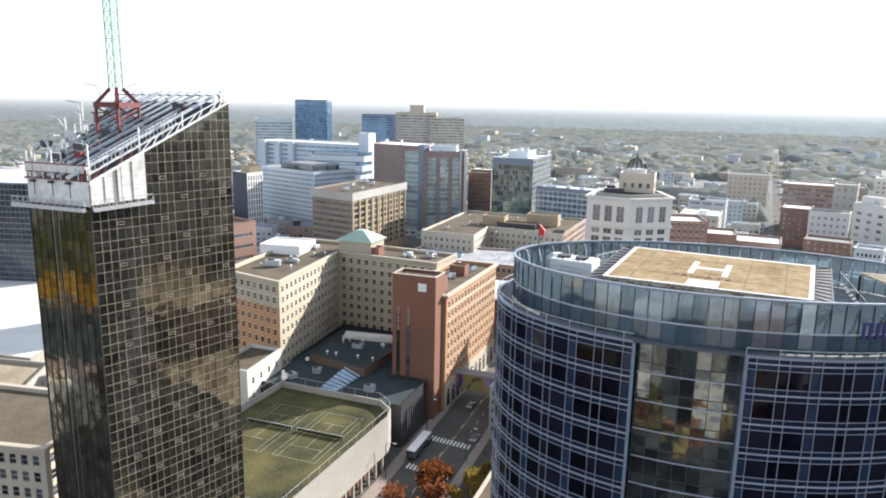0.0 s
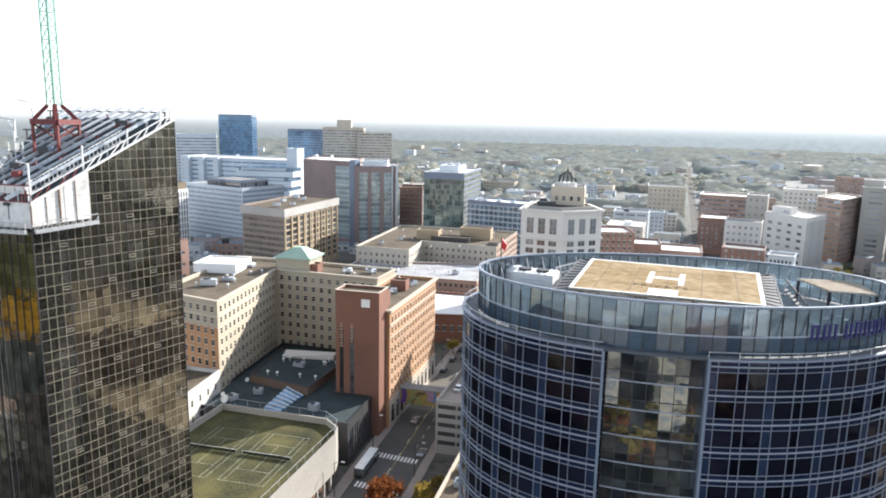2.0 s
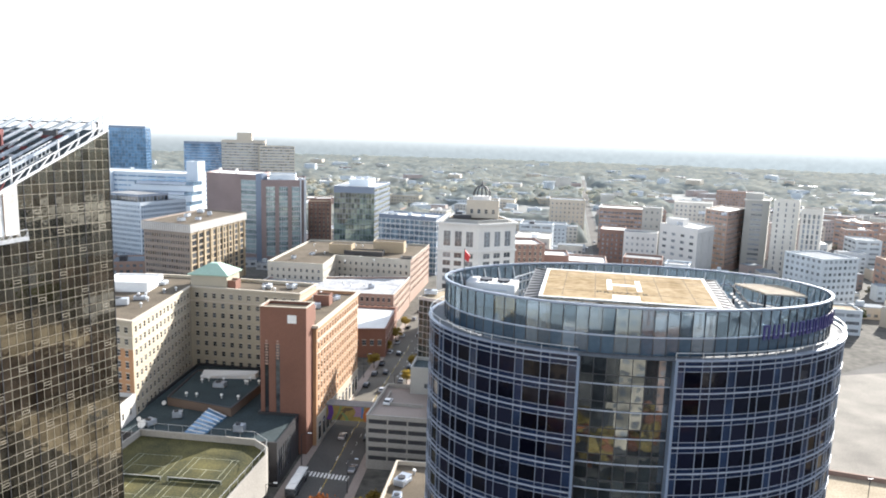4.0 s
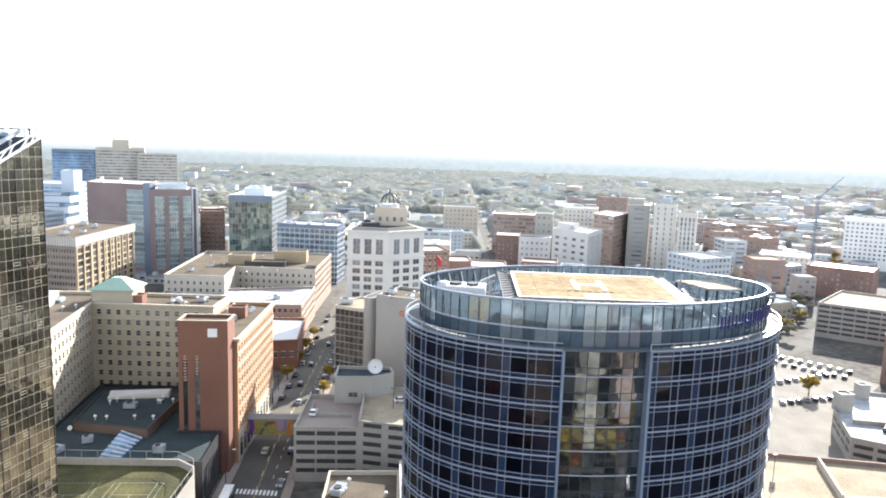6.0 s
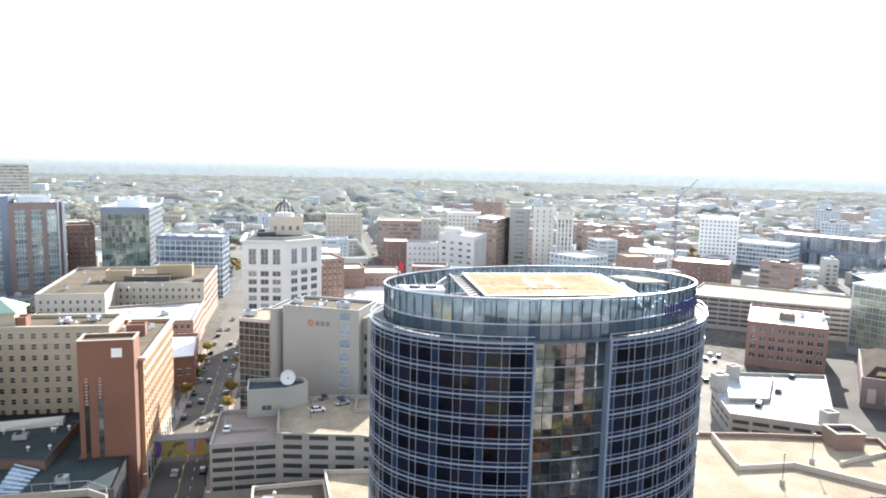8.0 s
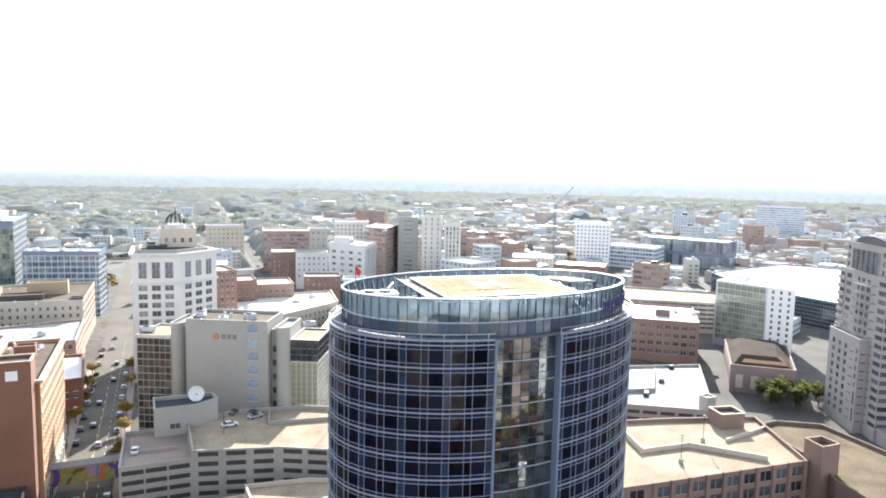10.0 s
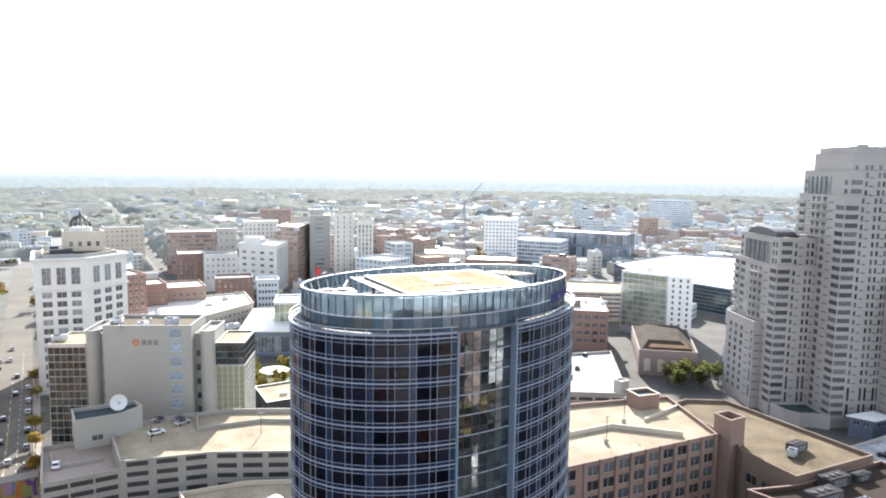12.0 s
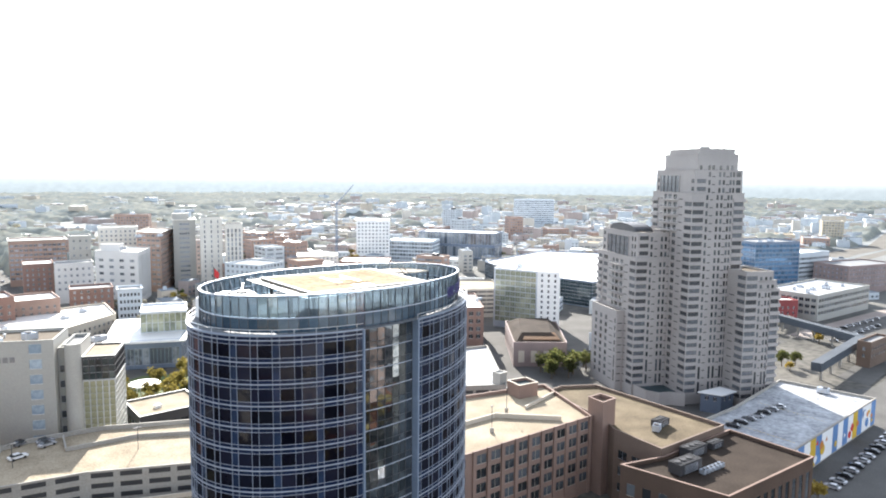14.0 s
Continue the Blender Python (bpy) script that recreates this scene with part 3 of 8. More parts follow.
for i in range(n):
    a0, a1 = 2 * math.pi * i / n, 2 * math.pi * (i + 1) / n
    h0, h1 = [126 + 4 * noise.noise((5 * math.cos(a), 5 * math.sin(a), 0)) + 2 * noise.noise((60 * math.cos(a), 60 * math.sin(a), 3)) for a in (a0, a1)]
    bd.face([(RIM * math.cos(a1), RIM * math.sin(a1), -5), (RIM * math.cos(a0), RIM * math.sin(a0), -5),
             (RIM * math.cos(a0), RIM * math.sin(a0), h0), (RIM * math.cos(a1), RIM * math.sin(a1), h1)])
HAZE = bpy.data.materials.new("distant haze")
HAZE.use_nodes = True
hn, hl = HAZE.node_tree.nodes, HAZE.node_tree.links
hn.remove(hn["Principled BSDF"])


def math_node(op, a, b, c=0.0):
    m = hn.new("ShaderNodeMath")
    m.operation = op
    for k, v in enumerate((a, b, c)):
        if isinstance(v, (int, float)):
            m.inputs[k].default_value = v
        else:
            hl.new(v, m.inputs[k])
    return m.outputs[0]


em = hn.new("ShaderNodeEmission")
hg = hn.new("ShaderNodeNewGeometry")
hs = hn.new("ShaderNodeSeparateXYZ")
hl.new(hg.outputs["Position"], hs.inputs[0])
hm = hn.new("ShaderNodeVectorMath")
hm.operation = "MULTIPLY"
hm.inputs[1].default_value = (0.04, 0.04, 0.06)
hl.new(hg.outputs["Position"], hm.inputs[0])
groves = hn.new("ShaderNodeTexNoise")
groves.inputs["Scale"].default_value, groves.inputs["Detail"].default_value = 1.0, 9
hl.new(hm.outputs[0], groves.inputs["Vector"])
# emission colour carries the sun glow on one side and pales with height
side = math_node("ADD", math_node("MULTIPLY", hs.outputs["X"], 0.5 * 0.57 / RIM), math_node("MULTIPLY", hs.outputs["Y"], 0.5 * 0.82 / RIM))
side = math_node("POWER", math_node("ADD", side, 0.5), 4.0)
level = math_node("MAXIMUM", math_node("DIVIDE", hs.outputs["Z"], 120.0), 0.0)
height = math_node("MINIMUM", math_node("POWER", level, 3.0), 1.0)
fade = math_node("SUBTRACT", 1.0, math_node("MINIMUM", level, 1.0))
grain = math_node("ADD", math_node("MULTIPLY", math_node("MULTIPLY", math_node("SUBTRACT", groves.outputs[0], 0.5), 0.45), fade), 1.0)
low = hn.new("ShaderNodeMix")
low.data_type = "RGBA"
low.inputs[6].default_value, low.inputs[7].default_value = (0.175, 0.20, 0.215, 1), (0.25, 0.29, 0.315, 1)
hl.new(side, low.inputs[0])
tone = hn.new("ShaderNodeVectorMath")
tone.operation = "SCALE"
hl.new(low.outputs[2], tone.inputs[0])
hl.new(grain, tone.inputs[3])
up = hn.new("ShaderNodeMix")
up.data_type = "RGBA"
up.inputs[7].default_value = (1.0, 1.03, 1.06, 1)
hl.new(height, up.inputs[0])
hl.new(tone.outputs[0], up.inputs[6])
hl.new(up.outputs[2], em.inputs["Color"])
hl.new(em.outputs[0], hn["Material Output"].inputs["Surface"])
tagged(bd.make("backdrop", HAZE), "glowing pale blue backdrop of hazy far wooded hills", "distance", kind="structure")
# ---- the oval glass hotel tower ----
PIL = glass("blue glass strip", (0.018, 0.030, 0.062), 0.10, 0.0, 0.25)
FIN = mat("blue-grey fin panel", (0.17, 0.215, 0.29), 0.45, 0.2, var=0.1)
RAIL = mat("silver painted aluminium", (0.36, 0.39, 0.45), 0.45, 0.1, var=0.08)
MULL = mat("blue-grey mullion paint", (0.24, 0.275, 0.34), 0.4, 0.2, var=0.1)
def oval(c, a, b, deg, n, steps=None):
    """n points along an ellipse, counter-clockwise, at even steps or at the given lengths."""
    fine = [(a * math.cos(t), b * math.sin(t)) for t in (2 * math.pi * i / 4000 for i in range(4001))]
    s = [0.0]
    for p, q in zip(fine, fine[1:]):
        s.append(s[-1] + math.hypot(q[0] - p[0], q[1] - p[1]))
    out, k = [], 0
    cs, sn = math.cos(radians(deg)), math.sin(radians(deg))
    for i in range(n):
        want = steps[i] % s[-1] if steps else s[-1] * i / n
        if s[k] > want:
            k = 0
        while s[k + 1] < want:
            k += 1
        x, y = fine[k]
        out.append((c[0] + cs * x - sn * y, c[1] + sn * x + cs * y))
    return out


OC = (11.98, 86.75)
INNER = oval(OC, 23.3, 15.5, 9.5, 96)
RING = oval((12.05, 86.9), 22.97, 15.6, 11.0, 96)
# the curtain wall runs round from one side of the glazed bay to the other: blue strip, wide pane, narrow pane, wide pane
RUN = 5.465
COLUMN = (0.0, 1.0, 3.0, 4.0)
WALL_STEPS = [RUN * (i // 4 + COLUMN[i % 4] / 6) for i in range(90)]
BAY_STEPS = [WALL_STEPS[-1] + 9.53 * i / 7 for i in range(1, 7)]
BODY = oval(OC, 24.6, 16.6, 9.5, 96, [96.63 + w for w in WALL_STEPS + BAY_STEPS])
WING = BODY[:90]
BAYLINE = INNER[64:73]
ROOF_Z, FLOOR = 69.1, 2.82
oval_tower = thing("hotel_tower", OC[0], OC[1], 0, "oval hotel tower of navy glass with silver bands and rooftop helipad", "tower")


def mid(p, q):
    return (p[0] + q[0]) / 2, (p[1] + q[1]) / 2


FLOORS = [ROOF_Z - FLOOR * (i + 1) for i in range(24)]
rest, strips, spandrel, bay = Bag(), Bag(), Bag(), Bag()
ph = FLOOR - 1.12
pane_me = {}
for wide in (0, 1):
    pw = RUN / 6 * (1 + wide) * 0.996
    me = bpy.data.meshes.new("pane")
    me.from_pydata([(-pw / 2, 0, 0), (pw / 2, 0, 0), (pw / 2, 0, ph), (-pw / 2, 0, ph), (-pw / 2, 0.05, 0), (pw / 2, 0.05, 0), (pw / 2, 0.05, ph), (-pw / 2, 0.05, ph)],
                   [], [(0, 1, 2, 3), (5, 4, 7, 6), (3, 2, 6, 7), (0, 4, 5, 1)])
    me.materials.append(GLASS_N)
    pane_me[wide] = me
count = 0
for fi, z in enumerate(FLOORS):
    for k in range(89):
        p, q = BODY[k], BODY[k + 1]
        d = Vector((q[0] - p[0], q[1] - p[1])).normalized()
        ix, iy = -d.y * 0.08, d.x * 0.08
        m = mid(p, q)
        quad = [(p[0] + ix, p[1] + iy, z), (q[0] + ix, q[1] + iy, z), (q[0] + ix, q[1] + iy, z + ph), (p[0] + ix, p[1] + iy, z + ph)]
        if k % 4 == 0:
            strips.face(quad)
        elif fi < 11 and m[1] < 82 and count < 300:
            piece("pane", pane_me[k % 2], oval_tower, (m[0] + ix, m[1] + iy, z), math.atan2(d.y, d.x))
            count += 1
        else:
            rest.face(quad)
        spandrel.face([(p[0] + ix, p[1] + iy, z + ph), (q[0] + ix, q[1] + iy, z + ph), (q[0] + ix, q[1] + iy, z + FLOOR), (p[0] + ix, p[1] + iy, z + FLOOR)])
for k in range(96):
    p, q = BODY[k], BODY[(k + 1) % 96]
    rest.face([(*p, 0), (*q, 0), (*q, FLOORS[-1]), (*p, FLOORS[-1])])
tagged(rest.make("curtain_glazing", GLASS_NJ, oval_tower), kind="stuff")
tagged(strips.make("blue_strip", PIL, oval_tower, "blue opaque glass strips between the windows"), kind="stuff")
spandrel.make("spandrel", GLASS_S, oval_tower, "blue glass bands between the storeys")


def crown_top(p):
    """The crown's rim, rising toward the river."""
    return 73.4 - 0.036 * (p[1] - 86.9) - 0.006 * (p[0] - 12)


def ring_bar(pts, z, h, depth, closed=True, lift=None):
    """A band that follows a plan line, standing proud by depth."""
    b, n = Bag(), len(pts)
    rim = []
    for i, p in enumerate(pts):
        a, c = pts[(i - 1) % n if closed else max(0, i - 1)], pts[(i + 1) % n if closed else min(n - 1, i + 1)]
        d = Vector((c[0] - a[0], c[1] - a[1])).normalized()
        ox, oy = d.y * depth, -d.x * depth
        rim.append(((p[0] + ox, p[1] + oy), (p[0] - ox, p[1] - oy)))
    for (o, q), p in zip(rim, pts):
        e = z + (lift(p) if lift else 0.0)
        b.v.extend([(*o, e), (*o, e + h), (*q, e + h), (*q, e)])
    for i in range(n if closed else n - 1):
        u, w = 4 * i, 4 * ((i + 1) % n)
        for e in range(4):
            b.f.append((u + e, w + e, w + (e + 1) % 4, u + (e + 1) % 4))
            b.m.append(0)
    if not closed:
        b.f.extend([(3, 2, 1, 0), (4 * n - 4, 4 * n - 3, 4 * n - 2, 4 * n - 1)])
        b.m.extend([0, 0])
    return b


for z in FLOORS[:23]:
    ring_bar(WING, z + ph - 0.02, 0.035, 0.04, False).make("rail", RAIL, oval_tower)
    ring_bar(WING, z + ph + 0.50, 0.10, 0.09, False).make("rail", RAIL, oval_tower)
    ring_bar(WING, z + FLOOR - 0.04, 0.035, 0.04, False).make("rail", RAIL, oval_tower)
    ring_bar(BAYLINE, z + ph + 0.78, 0.10, 0.08, False).make("rail", RAIL, oval_tower)
    ring_bar(BAYLINE, z + 0.66, 0.06, 0.05, False).make("rail", METAL_D, oval_tower)
for k in range(90):
    p, q = BODY[k], BODY[(k + 1) % 96]
    d = Vector((q[0] - p[0], q[1] - p[1])).normalized()
    b = Bag()
    b.box(p[0], p[1], 3, 0.05, 0.10, ROOF_Z - 3, math.degrees(math.atan2(d.y, d.x)))
    b.make("mullion", MULL, oval_tower)
# glazed bay, in line with the crown, between two metal fins
for i in range(len(BAYLINE) - 1):
    p, q = BAYLINE[i], BAYLINE[i + 1]
    for z in FLOORS:
        for lo_z, hi_z in ((z, z + 0.69), (z + 0.69, z + ph + 0.84), (z + ph + 0.84, z + FLOOR)):
            bay.face([(*p, lo_z), (*q, lo_z), (*q, hi_z), (*p, hi_z)])
bay.make("bay_glazing", GLASS_C, oval_tower, "grey-blue reflecting bay glass")
for i in range(len(BAYLINE)):
    b = Bag()
    b.box(BAYLINE[i][0], BAYLINE[i][1], 3, 0.07, 0.12, ROOF_Z - 3)
    b.make("mullion", METAL_D, oval_tower)
for p, q, o in ((BODY[89], INNER[64], -0.14), (BODY[0], INNER[71], 0.14)):
    b = Bag()
    x, y = mid(p, q)
    b.box(x + o, y + 0.05, 0, 0.28, abs(q[1] - p[1]) + 0.5, ROOF_Z - 0.05)
    b.make("fin", FIN, oval_tower, "blue-grey metal fin beside the bay")
# terrace roof and crown
b = Bag()
b.face([(*p, ROOF_Z - 0.03) for p in BODY])
b.make("roof", mat("blue-grey roof coating", (0.155, 0.165, 0.175), 0.75, var=0.2, spec=0.2), oval_tower)
ring_bar(WING, ROOF_Z - 0.06, 0.2, 0.2, False).make("coping", MULL, oval_tower)
ring_bar(WING, ROOF_Z + 0.75, 0.06, 0.04, False).make("rail", STEEL_W, oval_tower)
for k in range(0, 90, 2):
    b = Bag()
    b.box(*BODY[k], ROOF_Z, 0.06, 0.06, 0.8)
    b.make("post", STEEL_W, oval_tower)
cw = math.hypot(RING[1][0] - RING[0][0], RING[1][1] - RING[0][1])
crown_me = bpy.data.meshes.new("pane")
crown_me.from_pydata([(-cw / 2, 0, 0), (cw / 2, 0, 0), (cw / 2, 0, 1.8), (-cw / 2, 0, 1.8), (-cw / 2, 0.03, 0), (cw / 2, 0.03, 0), (cw / 2, 0.03, 1.8), (-cw / 2, 0.03, 1.8)],
                     [], [(0, 1, 2, 3), (5, 4, 7, 6), (3, 2, 6, 7), (0, 4, 5, 1)])
crown_me.materials.append(CROWN)
low_me = crown_me.copy()
low_me.materials.clear()
low_me.materials.append(glass("blue crown spandrel glass", (0.045, 0.08, 0.12), 0.08, 0.1, 0.6, rand=0.5, col2=(0.08, 0.12, 0.16)))
for k in range(96):
    p, q = RING[k], RING[(k + 1) % 96]
    turn = math.atan2(q[1] - p[1], q[0] - p[0])
    for z in (ROOF_Z + 0.1, ROOF_Z + 2.0):
        pane = piece("crown_pane", low_me if z < ROOF_Z + 1 and mid(p, q)[1] < 90 else crown_me, oval_tower, (*mid(p, q), z), turn)
        if z > ROOF_Z + 1:
            pane.scale.z = (crown_top(mid(p, q)) - z - 0.05) / 1.8
    b = Bag()
    b.box(p[0], p[1], ROOF_Z, 0.07, 0.14, crown_top(p) - ROOF_Z, math.degrees(turn))
    b.make("mullion", METAL_D, oval_tower)
ring_bar(RING, ROOF_Z + 1.88, 0.14, 0.08).make("rail", RAIL, oval_tower)
ring_bar(RING, -0.1, 0.2, 0.14, lift=crown_top).make("rail", MULL, oval_tower)
LOWER = oval((12.05, 86.9), 21.9, 14.6, 11.0, 48)
for k in range(0, 48):
    b = Bag()
    p, q = LOWER[k], RING[2 * k]
    b.bar((*p, ROOF_Z), (q[0], q[1], crown_top(q) - 0.3), 0.12)
    b.make("strut", STEEL_W, oval_tower)

# helipad
PADC = [(0.0, 76.5), (18.7, 74.8), (21.0, 90.8), (1.8, 93.2)]
pad = thing("helipad", 10.4, 83.8, ROOF_Z, "buff-coated helipad deck with white border and letter H", "helipad")
b = Bag()
b.prism(PADC, 73.2, 73.5)
pad_deck = b.make("deck", PAD, pad, "buff coated deck")
b = Bag()
for i in range(4):
    p, q = Vector(PADC[i]), Vector(PADC[(i + 1) % 4])
    pi, qi = Vector(inset(PADC, 0.38)[i]), Vector(inset(PADC, 0.38)[(i + 1) % 4])
    b.hexa([(*p, 73.3), (*q, 73.3), (*qi, 73.3), (*pi, 73.3)], [(*p, 73.53), (*q, 73.53), (*qi, 73.51), (*pi, 73.51)])
b.make("border", PAINT_W, pad_deck, "white painted edge")
ux, uy = Vector((18.8, -2.0)).normalized(), Vector((2.0, 16.4)).normalized()


def pad_box(bag, u, v, w, h):
    o = Vector((10.4, 83.8)) + ux * u + uy * v
    q = [o + ux * a + uy * c for a, c in ((-w / 2, -h / 2), (w / 2, -h / 2), (w / 2, h / 2), (-w / 2, h / 2))]
    bag.hexa([(*p, 73.504) for p in q], [(*p, 73.512) for p in q])


b = Bag()
pad_box(b, -1.9, 0.5, 0.55, 6.0)
pad_box(b, 1.4, 0.5, 0.55, 6.0)
pad_box(b, -0.25, 0.5, 2.75, 0.8)
pad_box(b, -0.2, -6.7, 2.9, 3.0)
b.make("marking", WHITE, pad_deck, "white letter H and block")
words = bpy.data.curves.new("lettering", "FONT")
words.body, words.size, words.extrude, words.align_x = "PRIVATE", 1.25, 0.01, "CENTER"
words.space_character = 1.25
words.materials.append(mat("faded black paint", (0.035, 0.03, 0.022), 0.9, spec=0.1))
lettering = new("lettering", words)
lettering.parent = pad
lo_ = Vector((10.4, 83.8)) + uy * -4.4 + ux * -0.6
lettering.location = Vector((lo_.x, lo_.y, 73.512)) - ORIGIN[pad.name]
lettering.rotation_euler = (0, 0, math.atan2(ux.y, ux.x))
tagged(lettering, "faded dark painted word")
b = Bag()
for u in (-7.0, -3.5, 0, 3.5, 7.0):
    pad_box(b, u, 0, 0.06, 15.5)
for v in (-4, 4):
    pad_box(b, 0, v, 18, 0.06)
b.make("joint", ROOF_T, pad_deck)
for u in (-8.5, -2.8, 2.8, 8.5):
    for v in (-7.2, 0, 7.2):
        b = Bag()
        o = Vector((10.4, 83.8)) + ux * u + uy * v
        b.box(o.x, o.y, ROOF_Z, 0.3, 0.3, 4.1)
        b.make("leg", METAL_D, pad)
OUT = inset(PADC, -1.6)
for i in range(4):
    b = Bag()
    p, q, po, qo = PADC[i], PADC[(i + 1) % 4], OUT[i], OUT[(i + 1) % 4]
    b.bar((*po, 73.1), (*qo, 73.1), 0.12)
    for s in range(13):
        f = s / 12
        b.bar((p[0] + (q[0] - p[0]) * f, p[1] + (q[1] - p[1]) * f, 73.2), (po[0] + (qo[0] - po[0]) * f, po[1] + (qo[1] - po[1]) * f, 73.1), 0.08)
    b.make("safety_frame", METAL_D, pad, "dark steel edge frame")
for i in range(4):
    b = Bag()
    p, q, po, qo = PADC[i], PADC[(i + 1) % 4], OUT[i], OUT[(i + 1) % 4]
    b.face([(*po, 73.08), (*qo, 73.08), (*q, 73.12), (*p, 73.12)])
    b.make("safety_net", METAL_D, pad)

# sign on the crown: letters of a trade name stand as plain shapes
sign = thing("rooftop_sign", 30, 79, ROOF_Z + 1.4, "violet letter shapes fixed to the crown glass", "sign")
for i, k in enumerate(range(78, 90)):
    p, q = RING[k % 96], RING[(k + 1) % 96]
    d = Vector((q[0] - p[0], q[1] - p[1])).normalized()
    m = mid(p, q)
    o = (m[0] + d.y * 0.25, m[1] - d.x * 0.25)
    b = Bag()
    b.box(o[0] - d.x * 0.3, o[1] - d.y * 0.3, ROOF_Z + 1.6, 0.22, 0.15, 1.5, math.degrees(math.atan2(d.y, d.x)))
    if i not in (2,):
        b.box(o[0] + d.x * 0.3, o[1] + d.y * 0.3, ROOF_Z + 1.6, 0.22, 0.15, 1.5, math.degrees(math.atan2(d.y, d.x)))
        b.box(o[0], o[1], ROOF_Z + (1.6 if i % 2 else 2.9), 0.6, 0.15, 0.22, math.degrees(math.atan2(d.y, d.x)))
    b.make("letter_shape", SIGN_V, sign)

# ---- bronze mirror-glass hotel tower with its sloping roof under repair ----
E1, E2, E3, E4 = (-84.0, 82.6), (-71.9, 82.2), (-64.7, 104.5), (-99.0, 115.6)
mirror_tower = thing("hotel_tower", -80, 96, 0, "bronze mirror-glass hotel tower with sloping roof under repair", "tower")
SLOPE = Vector((0.306, 0.952))


def roof_z(x, y):
    return 78.2 + (Vector((x, y)) - Vector(E2)).dot(SLOPE) * 0.4835


def glazed_wall(th, p0, p1, cols, rows, z0, dz, top, limit, mat_one, mat_rest):
    """A curtain wall of panes with projecting bars; top(x, y) gives its upper edge."""
    p0, p1 = Vector(p0), Vector(p1)
    d = (p1 - p0) / cols
    w = d.length
    u = d / w
    turn = math.atan2(u.y, u.x)
    me = {}
    for h in set(dz):
        m = bpy.data.meshes.new("pane")
        m.from_pydata([(-w / 2, 0, 0), (w / 2, 0, 0), (w / 2, 0, h), (-w / 2, 0, h), (-w / 2, 0.04, 0), (w / 2, 0.04, 0), (w / 2, 0.04, h), (-w / 2, 0.04, h)],
                      [], [(0, 1, 2, 3), (5, 4, 7, 6), (3, 2, 6, 7), (0, 4, 5, 1)])
        m.materials.append(mat_one)
        me[h] = m
    rest, bars = Bag(), Bag()
    made = 0
    levels = [z0]
    for i in range(rows):
        levels.append(levels[-1] + dz[i % len(dz)])
    for i in range(rows - 1, -1, -1):
        h = dz[i % len(dz)]
        for c in range(cols):
            a, b = p0 + d * c, p0 + d * (c + 1)
            m = (a + b) / 2
            ta, tb = top(a.x, a.y), top(b.x, b.y)
            if levels[i] >= max(ta, tb) - 0.05:
                continue
            cut = levels[i] + h > min(ta, tb)
            if not cut and made < limit:
                piece("pane", me[h], th, (m.x, m.y, levels[i]), turn)
                made += 1
            else:
                rest.face([(a.x, a.y, min(levels[i], ta)), (b.x, b.y, min(levels[i], tb)), (b.x, b.y, min(tb, levels[i] + h)), (a.x, a.y, min(ta, levels[i] + h))])
    tagged(rest.make("curtain_glazing", mat_rest, th), kind="stuff")
    return levels, d, turn


FACE_ROWS = [1.35, 1.75]
levels, dcol, tcol = glazed_wall(mirror_tower, E2, E3, 20, 60, 0.0, FACE_ROWS, lambda x, y: roof_z(x, y), 300, GLASS_MO, GLASS_M)
BAR = mat("bronze bar", (0.38, 0.34, 0.27), 0.5, 0.2, var=0.2)
for z in levels[10:]:
    a, b = Vector(E2), Vector(E3)
    f = max(0.0, min(1.0, (z - 78.2) / 11.35)) if z > 78.2 else 0.0
    if f >= 0.97:
        continue
    q = Bag()
    p = a + (b - a) * f
    q.bar((p.x + 0.06, p.y - 0.02, z), (b.x + 0.06, b.y - 0.02, z), 0.045)
    q.make("crossbar", BAR, mirror_tower)
for c in range(21):
    p = Vector(E2) + dcol * c
    q = Bag()
    q.bar((p.x + 0.05, p.y - 0.02, 0), (p.x + 0.05, p.y - 0.02, roof_z(p.x, p.y)), 0.08 if c % 4 == 0 else 0.035)
    q.make("mullion", BAR if c % 4 else METAL_D, mirror_tower)
# small opening lights set in pairs over the face
vent_me = bpy.data.meshes.new("opening_light")
vb = Bag()
vb.bar((-0.5, -0.06, 0), (0.5, -0.06, 0), 0.06)
vb.bar((-0.5, -0.06, 0.42), (0.5, -0.06, 0.42), 0.06)
vb.bar((-0.5, -0.06, 0), (-0.5, -0.06, 0.42), 0.04)
vb.bar((0.5, -0.06, 0), (0.5, -0.06, 0.42), 0.04)
vent_me.from_pydata(vb.v, [], vb.f)
vent_me.materials.append(BAR)
for fi, z in enumerate(levels[12:52:2]):
    for c in ((3, 9, 15) if fi % 2 else (6, 12, 18)):
        p = Vector(E2) + dcol * (c + 0.5)
        piece("opening_light", vent_me, mirror_tower, (p.x, p.y, z + 0.5), tcol)
glazed_wall(mirror_tower, E1, E2, 9, 52, 0.0, FACE_ROWS, lambda x, y: 74.8, 100, GLASS_MO, GLASS_M)
for c in range(10):
    p = Vector(E1) + (Vector(E2) - Vector(E1)) * c / 9
    q = Bag()
    q.bar((p.x, p.y - 0.06, 0), (p.x, p.y - 0.06, 74.8), 0.10 if c % 3 == 0 else 0.06)
    q.make("mullion", METAL_D, mirror_tower)
q = Bag()
q.face([(*E3, 0), (*E4, 0), (*E4, roof_z(*E4)), (*E3, roof_z(*E3))])
q.face([(*E4, 0), (*E1, 0), (*E1, roof_z(*E1)), (*E4, roof_z(*E4))])
q.make("rear_wall", GLASS_M, mirror_tower)
q = Bag()
